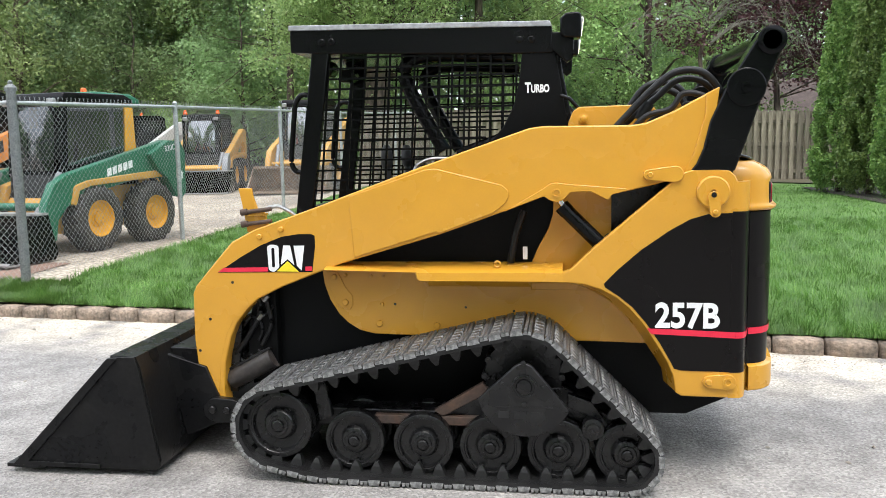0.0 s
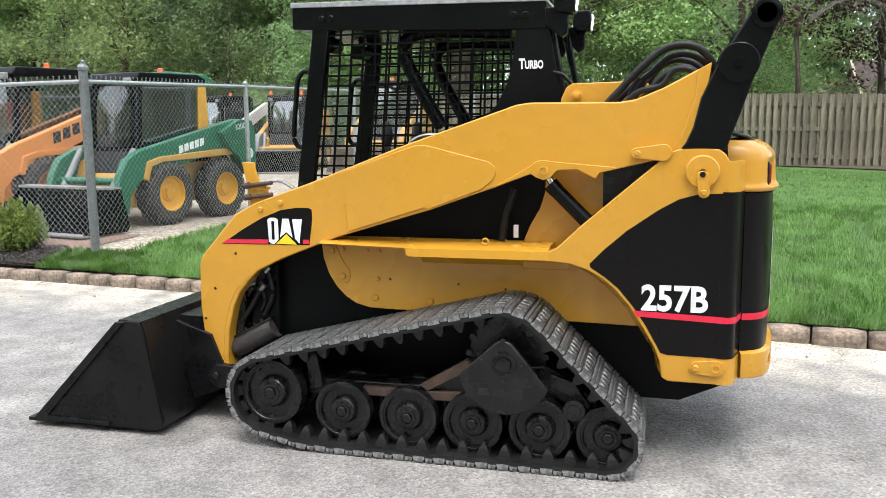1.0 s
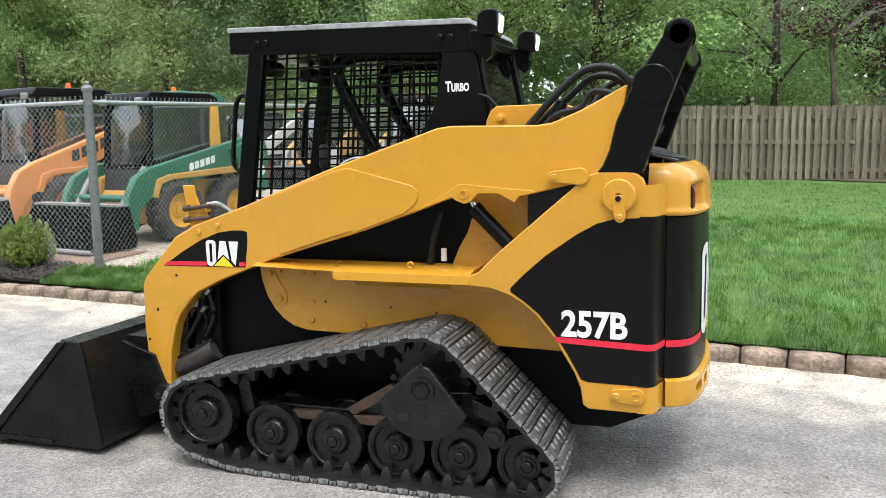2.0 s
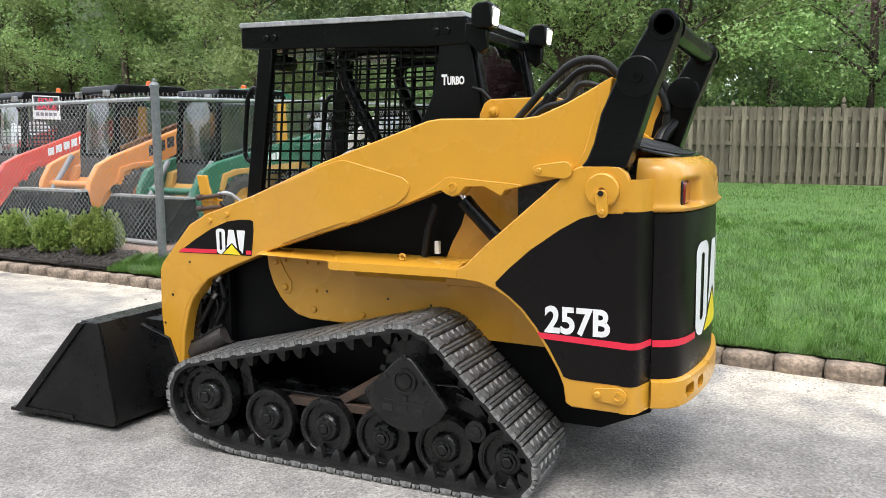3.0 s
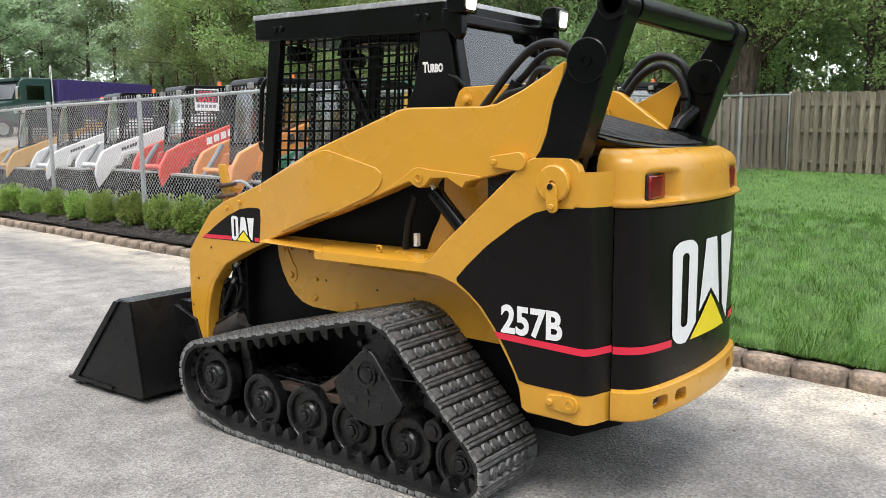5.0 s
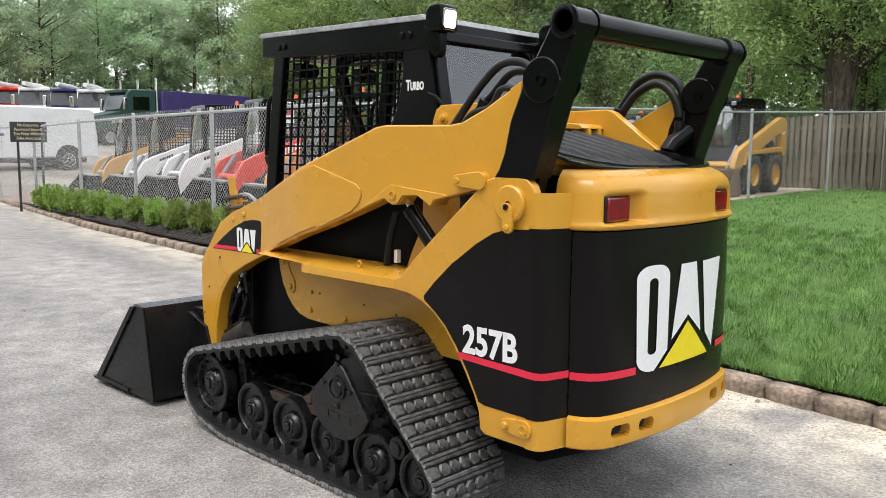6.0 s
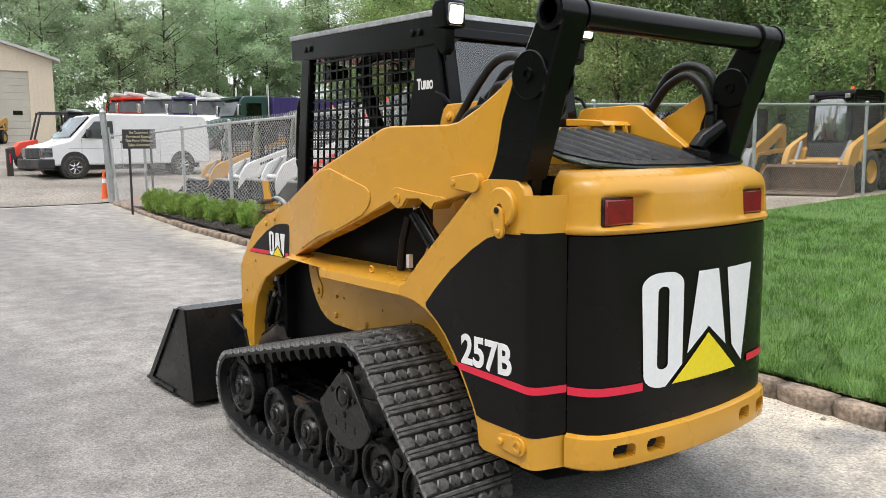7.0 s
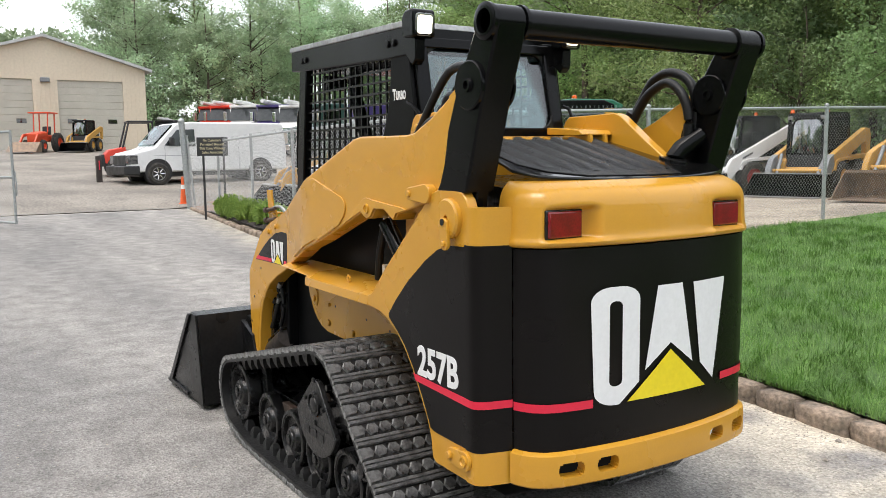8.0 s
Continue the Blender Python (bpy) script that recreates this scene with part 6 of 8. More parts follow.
def make_tree(seed, height, crown_r, low, leaf, leaf_size, clumps, per, material, label, spread=0.75, trunk_r=0.16, bare=0):
    rs = random.Random(seed)
    t = thing("tree", label, "tree", "woods behind the yard")
    bm = bmesh.new()
    lean = (rs.uniform(-0.4, 0.4), rs.uniform(-0.4, 0.4))
    spine = [Vector((lean[0] * (k / 6) ** 1.5 + rs.uniform(-0.08, 0.08), lean[1] * (k / 6) ** 1.5 + rs.uniform(-0.08, 0.08), height * 0.9 * k / 6)) for k in range(7)]
    spine[0] = Vector((0, 0, -0.3))
    tube(bm, spine, [trunk_r * (1.25 if k == 0 else 1 - 0.13 * k) for k in range(7)], 9)
    tips = []
    for i in range(16):
        f = rs.uniform(0.25 + 0.3 * low, 0.97)
        k = min(5, int(f * 6))
        p = spine[k].lerp(spine[k + 1], f * 6 - k)
        a = rs.uniform(0, 2 * math.pi)
        reach = crown_r * rs.uniform(0.6, 1.0) * math.sin(math.pi * min(0.95, max(0.18, (f - low * 0.6) / (1 - low * 0.6) * 0.8 + 0.15))) ** 0.7
        q = p + Vector((math.cos(a) * reach, math.sin(a) * reach, reach * rs.uniform(0.2, 0.7)))
        m1 = p.lerp(q, 0.5) + Vector((rs.uniform(-0.2, 0.2), rs.uniform(-0.2, 0.2), rs.uniform(-0.1, 0.3)))
        r0 = trunk_r * 0.38 * (1 - 0.5 * f)
        tube(bm, [p, m1, q], [r0, r0 * 0.6, r0 * 0.2], 6)
        tips += [(p.lerp(q, u) + Vector((rs.gauss(0, 0.4), rs.gauss(0, 0.4), rs.gauss(0, 0.4)))) for u in (0.45, 0.7, 0.9, 1.0, 1.05)]
        for b in range(2):
            w = q + Vector((rs.uniform(-1, 1), rs.uniform(-1, 1), rs.uniform(-0.3, 0.6))) * crown_r * 0.35
            tube(bm, [m1.lerp(q, rs.uniform(0.2, 0.8)), w], [r0 * 0.35, r0 * 0.1], 5)
            tips.append(w)
    for i in range(bare):
        p = spine[rs.randrange(2, 6)]
        d = Vector((rs.uniform(-1, 1), rs.uniform(-1, -0.2), rs.uniform(-0.4, 0.5)))
        tube(bm, [p, p + d * 1.6, p + d * 3 + Vector((0, 0, rs.uniform(-0.8, 0.4)))], [0.03, 0.018, 0.006], 5)
    part("trunk", bm, BARK, t, angle=60)
    rs.shuffle(tips)
    cs = [tuple(p) for p in tips]
    while len(cs) < clumps:
        p = rs.choice(tips)
        cs.append((p.x + rs.gauss(0, 0.55), p.y + rs.gauss(0, 0.55), p.z + rs.gauss(0, 0.5)))
    link("crown", leaf_mesh("crown", leaves(cs[:clumps], per, leaf_size, spread, seed, 1.2, 0.62)), material, t)
    return t


KINDS = [make_tree(11, 13, 3.4, 0.4, 1, 0.09, 210, 44, LEAF, "tall spring-green broadleaf tree at the wood's edge", spread=0.85),
         make_tree(12, 15, 3.2, 0.4, 1, 0.15, 190, 30, LEAF_DARK, "tall darker green broadleaf tree in the wood", trunk_r=0.2),
         make_tree(13, 10, 3.2, 0.0, 1, 0.085, 210, 45, LEAF, "leafy broadleaf tree with low branches", spread=0.8),
         make_tree(14, 6.5, 2.7, -0.6, 1, 0.08, 200, 44, LEAF_DARK, "young bushy tree of the wood's understorey", trunk_r=0.09),
         make_tree(15, 14, 2.8, 0.6, 1, 0.08, 90, 50, LEAF, "thinly leafed tall tree with bare lower limbs", bare=10),
         make_tree(16, 12, 3.4, 0.2, 1, 0.14, 180, 30, LEAF_HAZED, "broadleaf tree deeper in the wood, leaves paled by painted haze")]
rs = random.Random(21)
first = set()


def plant(kind, x, y, s=None):
    s = s or rs.uniform(0.85, 1.2)
    m = pose(x, y, ground_z(x, y), 0, 0, rs.uniform(0, 360))
    if kind not in first:
        first.add(kind)
        KINDS[kind].matrix_basis = m
        KINDS[kind].scale = (s, s, s)
        return
    ob = copy_thing(KINDS[kind], m)
    ob.scale = (s, s, s)


# the wood behind the lawn and the yard, in uneven rows
for row, (y0, step) in enumerate(((20.5, 3.4), (24.5, 3.6), (30.5, 4.6))):
    x = -44
    while x < 26:
        if row < 2:
            kind = rs.choice((0, 2, 3, 4, 3, 2) if row == 0 else (0, 1, 3, 4, 5))
        else:
            kind = rs.choice((1, 1, 5))
        yy = y0 + rs.uniform(-1.2, 1.2) - 0.2 * min(x, 0) + 0.8
        if not ((row == 0 and 2.0 < x < 7.5) or x > 5.0):
            plant(kind, x + rs.uniform(-1, 1), yy + max(0, (-x - 20) * 0.35), None if row < 2 else rs.uniform(1.1, 1.4))
        x += step * rs.uniform(0.75, 1.25)
# the wood beyond the barn
for row, (x0, step) in enumerate(((-62, 4.0), (-68, 4.4), (-76, 5.0))):
    y = -26
    while y < 44:
        gap = 3.2 < y * 62 / -x0 < 11.5
        plant(rs.choice((1, 5, 5)), x0 + rs.uniform(-1.5, 1.5), y, rs.uniform(0.42, 0.5) if gap else rs.uniform(0.9, 1.25) if y > 9 else rs.uniform(0.85, 1.05))
        y += step * rs.uniform(0.85, 1.4)
# leafy undergrowth below the trees and the dense wood behind them
def thicket(name, label, places, r, h, per, size, material, seed):
    g = random.Random(seed)
    cs = []
    for x, y, k in places:
        z = ground_z(x, y)
        for j in range(k):
            a = g.uniform(0, 6.28)
            q = g.uniform(0, 1) ** 0.5 * r
            cs.append((x + q * math.cos(a), y + q * math.sin(a) * 0.7, z + g.uniform(0.05, 1) ** 1.2 * h))
    tagged(link(name, leaf_mesh(name, leaves(cs, per, size, 0.8 * (size / 0.16) ** 0.6, seed)), material, None), label, "undergrowth", kind="stuff")
g = random.Random(77)
thicket("undergrowth", "pale green undergrowth below the trees", [(x + g.uniform(-0.6, 0.6), 20.6 + g.uniform(0, 2.5) - 0.2 * min(x, 0) + max(0, (-x - 20) * 0.35), 8) for x in range(-42, 10)], 1.6, 3.2, 44, 0.075, LEAF, 71)
thicket("undergrowth", "darker undergrowth deeper in the wood", [(x + g.uniform(-0.6, 0.6), 26 + g.uniform(0, 3) - 0.2 * min(x, 0) + max(0, (-x - 20) * 0.35), 13) for x in range(-44, 5)], 2.0, 8, 28, 0.13, LEAF_DARK, 72)
thicket("undergrowth", "deep green leaves inside the wood", [(x + g.uniform(-0.6, 0.6), 31.5 + g.uniform(0, 2) - 0.2 * min(x, 0), 22) for x in range(-28, 6)], 2.0, 9, 26, 0.16, LEAF_DARK, 76)
thicket("distant_wood", "dense green wood in the distance", [(x, 40 + max(0, (-x - 20) * 0.3) + g.uniform(-2, 2), 50) for x in range(-60, 14, 3)], 3.0, 19, 22, 0.46, LEAF_DARK, 73)
# beyond the barn and yard the haze is in the leaf colour
thicket("distant_wood", "dense green wood beyond the barn", [(-84 + g.uniform(-2, 2), y, 30) for y in range(-34, 60, 3)], 3.5, 10, 22, 0.5, LEAF_HAZED, 74)
thicket("undergrowth", "undergrowth at the far edge of the yard", [(-60 + g.uniform(-1, 1), y, 16) for y in range(-26, 48, 2)], 2.2, 7, 42, 0.15, LEAF_HAZED, 75)
FLOOR = mat("leaf_litter", (0.06, 0.065, 0.03), 0.95, second=(0.09, 0.07, 0.045), scale=1.5, amount=0.8, grain=25, bump=0.8)
sheet("wood_floor", steps(-60, 30, 60), lambda x: [v - 0.25 * x + max(0, (-x - 20) * 0.2) for v in steps(18.2, 60, 30)], lambda x, y: ground_z(x, y) + 0.03, FLOOR, "dim leaf litter on the woodland floor", "ground")
sheet("wood_floor", steps(-110, -57, 30), lambda x: steps(-40, 60, 60), lambda x, y: ground_z(x, y) + 0.04, FLOOR, "dim leaf litter beyond the yard", "ground")
# trees beyond the yard's far corner
for i in range(16):
    plant(rs.choice((0, 2, 5, 5)), -24 - i * 1.9 + rs.uniform(-1, 1), 30.5 + i * 0.35 + rs.uniform(-2.5, 2.5), rs.uniform(1.1, 1.45))
thicket("distant_wood", "dense green wood behind the parked trucks", [(-20 - i * 1.6, 37 + i * 0.25 + g.uniform(-1, 1), 46) for i in range(28)], 2.6, 19, 60, 0.17, LEAF, 76)
thicket("undergrowth", "dense shrubs at the back of the yard", [(-18 - i * 1.3, 40 + i * 0.22 + g.uniform(-1, 1), 30) for i in range(44)], 2.4, 7, 40, 0.30, LEAF_DARK, 85)
thicket("undergrowth", "dark shrubs behind the low house", [(x + g.uniform(-0.6, 0.6), 40 + g.uniform(-1, 1), 40) for x in range(-2, 16, 2)], 2.2, 9, 26, 0.26, LEAF_DARK, 79)
thicket("undergrowth", "shrubs between the trees behind the fence", [(x + g.uniform(-0.5, 0.5), 26.5 + g.uniform(-1, 1), 22) for x in (-1, 0.5, 2, 3.5, 5)], 1.6, 7, 40, 0.11, LEAF, 80)
# trees added out of sight behind the camera, which close the place and darken reflections
for i in range(16):
    plant(rs.choice((1, 3)), -28 + i * 4.2, -21 + rs.uniform(-2, 2), 1.3)
for i in range(12):
    plant(3, 26 + rs.uniform(-2, 2), -22 + i * 4.0, rs.uniform(0.75, 0.95))
# two added hedges, never in view, for the glossy black panels to mirror
thicket("undergrowth", "unseen hedge across the road, added to darken reflections", [(-40 + i * 2.2, -25 + g.uniform(-1, 1), 34) for i in range(34)], 2.4, 9, 20, 0.30, LEAF_DARK, 83)
thicket("undergrowth", "unseen low hedge past the road's end, added to darken reflections", [(28 + g.uniform(-1, 1), -24 + i * 2.2, 30) for i in range(24)], 2.4, 5, 20, 0.26, LEAF_DARK, 84)

# old tree with a thick forked trunk behind the fence corner
old = thing("tree", "old broad tree with a thick forked trunk behind the fence", "tree")
ro = random.Random(91)
bm = bmesh.new()
tube(bm, [(0, 0, -0.3), (0.02, 0, 0.6), (0.0, 0, 2.2), (0.05, 0, 3.1), (0.3, 0.1, 4.4), (0.5, 0.3, 7.0), (0.6, 0.3, 10)], [0.56, 0.43, 0.39, 0.42, 0.27, 0.18, 0.06], 14)
tips = []
for a, l, z, up in ((175, 2.2, 2.9, 2.9), (12, 4.2, 2.8, 3.3), (60, 3.0, 3.6, 2.2), (250, 3.2, 3.4, 2.0), (300, 2.8, 4.5, 2.0), (120, 2.6, 5.5, 2.0), (200, 2.4, 6.5, 1.8), (340, 2.4, 7.0, 1.6), (90, 2.0, 8, 1.2)):
    d = Vector((math.cos(radians(a)), math.sin(radians(a)), 0))
    p = Vector((0.1, 0.05, z))
    m1 = p + d * l * 0.45 + Vector((0, 0, up * 0.6))
    q = p + d * l + Vector((0, 0, up * 1.3))
    thick = 0.28 if z < 3 else 0.16
    tube(bm, curve([p, m1, q], 4), [thick * (1 - 0.09 * k) for k in range(9)], 9)
    for k in range(5):
        w = m1.lerp(q, ro.uniform(0, 1)) + Vector((ro.uniform(-1.2, 1.2), ro.uniform(-1.2, 1.2), ro.uniform(-0.2, 1.3)))
        tube(bm, [m1.lerp(q, ro.uniform(0, 0.9)), w], [0.04, 0.012], 6)
        tips += [w, w + Vector((ro.gauss(0, 0.6), ro.gauss(0, 0.6), ro.gauss(0, 0.4)))]
for i in range(34):  # leafy sprays on the side of the lawn
    e = Vector((ro.uniform(-2.6, 2.8), ro.uniform(-1.9, -0.5), ro.uniform(3.3, 6.2)))
    b = Vector((e.x * 0.35, -0.2, e.z - 0.5))
    tube(bm, [b, b.lerp(e, 0.5) + Vector((0, 0, 0.15)), e], [0.03, 0.018, 0.006], 5)
    tips += [b.lerp(e, 0.7), e]
for v in bm.verts:  # furrowed bark
    if v.co.z < 4.5:
        a = math.atan2(v.co.y, v.co.x)
        v.co += Vector((math.cos(a), math.sin(a), 0)) * (0.025 * math.sin(7 * a + v.co.z * 1.3) + ro.uniform(-0.012, 0.012))
part("trunk", bm, BARK, old, angle=60)
link("crown", leaf_mesh("crown", leaves([tuple(v + Vector((ro.gauss(0, 0.5), ro.gauss(0, 0.5), ro.gauss(0, 0.4)))) for v in tips * 2], 64, 0.075, 0.8, 92)), LEAF, old)
old.matrix_basis = pose(-5.25, 20.6, ground_z(-5.25, 20.6))

red = make_tree(31, 7.0, 3.0, 0.36, 1, 0.085, 240, 52, LEAF_RED, "dark purple-leaved maple behind the fence", trunk_r=0.12, bare=6)
red.matrix_basis = pose(6.4, 20.7, ground_z(6.4, 20.7))
red["group"] = ""
red2 = copy_thing(red, pose(9.5, 21.5, ground_z(9.5, 21.5), 0, 0, 130))

# weeping bare branches in front of the maple
bare = thing("bare_shrub", "leafless pale drooping branches above the fence", "tree")
rb = random.Random(4)
bm = bmesh.new()
tube(bm, [(0, 0, -0.2), (0.1, 0, 1.8), (0.0, 0.1, 3.2), (0.3, 0, 4.6)], [0.09, 0.08, 0.06, 0.03], 8)
part("trunk", bm, BARK, bare)
TWIG = mat("pale_twig", (0.27, 0.245, 0.21), 0.9, scale=8)
bm = bmesh.new()
for i in range(26):
    a = rb.uniform(-0.6, 0.7) if i % 3 else rb.uniform(2.4, 3.8)
    l = rb.uniform(1.4, 3.0)
    p = Vector((0.2, 0, rb.uniform(3.4, 4.6)))
    d = Vector((math.cos(a), math.sin(a) * 0.7, 0))
    limb = curve([p, p + d * l * 0.35 + Vector((0, 0, 0.55)), p + d * l * 0.75 + Vector((0, 0, 0.15)), p + d * l + Vector((0, 0, -rb.uniform(0.6, 1.5)))], 4)
    tube(bm, limb, [0.016 * (1 - 0.85 * k / (len(limb) - 1)) for k in range(len(limb))], 5)
    for j in range(6):
        e = limb[rb.randrange(3, len(limb))]
        e = Vector(e)
        q = e + d * rb.uniform(0.1, 0.35) + Vector((rb.uniform(-0.15, 0.15), rb.uniform(-0.2, 0.2), rb.uniform(-0.25, 0.1)))
        tube(bm, [e, q, q + d * 0.08 + Vector((rb.uniform(-0.08, 0.08), 0, rb.uniform(-0.5, -0.15)))], [0.006, 0.004, 0.0015], 4)
tagged(part("twig", bm, TWIG, bare), kind="stuff")
bare.matrix_basis = pose(3.9, 18.9, ground_z(3.9, 18.9))

# low house beyond the wooden fence
house = thing("house", "low brown-roofed house beyond the wooden fence", "house")
HWALL = mat("cream_siding", (0.45, 0.40, 0.33), 0.8, second=(0.36, 0.32, 0.27), scale=3, bump=0.2)
SHINGLE = mat("brown_shingle", (0.085, 0.062, 0.055), 0.9, second=(0.055, 0.042, 0.038), scale=4, amount=0.8, grain=30, bump=0.6, fine=0.4)
PINKROOF = mat("faded_red_shingle", (0.30, 0.21, 0.175), 0.9, second=(0.22, 0.16, 0.135), scale=4, amount=0.8, grain=30, bump=0.6, fine=0.3)
hz = ground_z(10, 33)
bm = bmesh.new()
prism(bm, [(31.5, hz - 0.3), (31.5, 2.35), (34.0, 3.9), (36.5, 2.35), (36.5, hz - 0.3)], 8.2, 22, axis="x")
part("wall", bm, HWALL, house)
for a, b in ((31.1, 34.0), (36.9, 34.0)):
    bm = bmesh.new()
    prism(bm, [(a, 2.12), (a, 2.26), (b, 4.04), (b, 3.90)], 8.1, 22.1, axis="x")
    part("roof", bm, SHINGLE, house)
bm = bmesh.new()
prism(bm, [(31.05, 2.05), (31.05, 2.28), (34.0, 4.09), (34.0, 3.86)], 8.0, 8.1, axis="x")
part("gable_trim", bm, HWALL, house)
bm = bmesh.new()
prism(bm, [(5.6, hz - 0.3), (5.6, 2.45), (8.1, 3.25), (8.1, hz - 0.3)], 32.5, 35.5)
part("wing", bm, HWALL, house)
bm = bmesh.new()
prism(bm, [(5.3, 2.40), (5.3, 2.52), (8.1, 3.40), (8.1, 3.28)], 32.2, 35.8)
part("wing_roof", bm, PINKROOF, house)

# arborvitae hedge beside the lawn
def arborvitae(seed, h):
    t = thing("arborvitae", "tall dense green columnar arborvitae", "tree", "arborvitae row")
    g = random.Random(seed)
    bm = bmesh.new()
    tube(bm, [(0, 0, -0.2), (0, 0, h * 0.8)], [0.07, 0.02], 7)
    part("trunk", bm, BARK, t)
    cs = []
    for i in range(330):  # each plume climbs steeply and leans out at its tip
        f = g.uniform(0.0, 0.93) ** 1.05
        a = g.uniform(0, 6.28)
        for k in range(9):
            q = min(1, f + 0.075 * k / 8)
            r = 0.60 * (1 - q) ** 0.7 * min(1, 0.75 + q * 2.0) * (0.72 + 0.34 * k / 8)
            cs.append((r * math.cos(a) + g.gauss(0, 0.015), r * math.sin(a) + g.gauss(0, 0.015), 0.08 + q * h))
    link("crown", leaf_mesh("crown", leaves(cs, 13, 0.042, 0.085, seed, 0.0, 1.4)), LEAF_CEDAR, t)
    return t
av = arborvitae(41, 4.6)
av.matrix_basis = pose(5.85, 13.7, ground_z(5.85, 13.7))
for i, k in enumerate((1.04, 1.0, 1.07)):
    x, y = 6.11 + 0.26 * i, 12.74 - 0.96 * i
    ob = copy_thing(av, pose(x, y, ground_z(x, y), 0, 0, 70 * i))
    ob.scale = (1, 1, k)
sheet("shrub_bed", steps(5.5, 9.5, 8), lambda x: steps(6.5, 15.2, 16), lambda x, y: ground_z(x, y) + 0.03, MULCH, "dark mulch under the arborvitae row", "mulch bed")

# boxwood bushes in the bed
def bush(seed):
    t = thing("boxwood_bush", "small rounded bright green boxwood in the mulch bed", "bush", "boxwood row")
    g = random.Random(seed)
    bm = bmesh.new()
    for i in range(9):
        a = g.uniform(0, 6.28)
        tube(bm, [(0, 0, -0.05), (0.1 * math.cos(a), 0.1 * math.sin(a), 0.15), (0.2 * math.cos(a), 0.2 * math.sin(a), 0.3)], [0.012, 0.008, 0.003], 5)
    part("stems", bm, BARK, t)
    cs = []
    for i in range(150):
        v = Vector((g.gauss(0, 1), g.gauss(0, 1), g.gauss(0, 1))).normalized()
        r = g.uniform(0.75, 1.12)
        cs.append((v.x * 0.31 * r, v.y * 0.31 * r, 0.20 + v.z * (0.19 if v.z > 0 else 0.17) * r))
    dots = []
    for i in range(46):  # young shoots that stand out of the ball
        v = Vector((g.gauss(0, 1), g.gauss(0, 1), abs(g.gauss(0, 1)) + 0.2)).normalized()
        e = Vector((v.x * 0.31, v.y * 0.31, 0.20 + v.z * 0.19))
        d = (v + Vector((g.uniform(-0.5, 0.5), g.uniform(-0.5, 0.5), 0.7))).normalized()
        dots += [tuple(e + d * k * g.uniform(0.03, 0.045)) for k in range(1, 4)]
    crown = np.concatenate([leaves(cs, 34, 0.028, 0.085, seed, 0.4, 1.1), leaves(dots, 10, 0.026, 0.022, seed + 7, 0.6, 1.0)])
    link("foliage", leaf_mesh("foliage", crown), LEAF_BUSH, t)
    return t
bushes = [bush(51), bush(52), bush(53)]
rs = random.Random(17)
bx = -5.75
i = 0
while bx > -15.2:
    y = fence_y(bx) - 0.04
    m = pose(bx, y, ground_z(bx, y), 0, 0, rs.uniform(0, 360))
    k = rs.uniform(0.68, 0.84)
    if i < 3:
        ob = bushes[i]
        ob.matrix_basis = m
    else:
        ob = copy_thing(bushes[i % 3], m)
    ob.scale = (k * 0.90, k * 0.90, k * rs.uniform(1.08, 1.3))
    bx -= rs.uniform(0.70, 0.84)
    i += 1

# ---- machines in the yard ----
def paint(name, c, rough=0.4):
    return mat(name, c, rough, second=tuple(v * 0.8 for v in c), scale=4, amount=0.6, grain=60, bump=0.05, fine=0.08, coat=0.1)


GREEN_P = paint("green_paint", (0.010, 0.13, 0.065))
ORANGE_P = paint("orange_paint", (0.74, 0.27, 0.05))
RED_P = paint("red_paint", (0.70, 0.05, 0.025))
WHITE_P = paint("white_paint", (0.75, 0.75, 0.74))
TRACTOR_P = paint("orange_red_paint", (0.72, 0.085, 0.03))
TAN_P = paint("old_yellow_paint", (0.55, 0.30, 0.06), 0.55)
GREY_P = paint("grey_paint", (0.22, 0.23, 0.24), 0.5)
CHARCOAL = paint("charcoal_paint", (0.025, 0.025, 0.027), 0.5)
PURPLE_P = paint("purple_paint", (0.055, 0.04, 0.15))
DGREEN_P = paint("dark_green_paint", (0.02, 0.06, 0.05))
SCRAPED = mat("scraped_steel", (0.25, 0.17, 0.11), 0.55, 0.3, second=(0.14, 0.11, 0.09), scale=7, amount=0.8, bump=0.2)
TYRE = mat("dusty_tyre", (0.022, 0.021, 0.02), 0.85, second=(0.075, 0.068, 0.058), scale=8, amount=0.7, grain=50, bump=0.4)


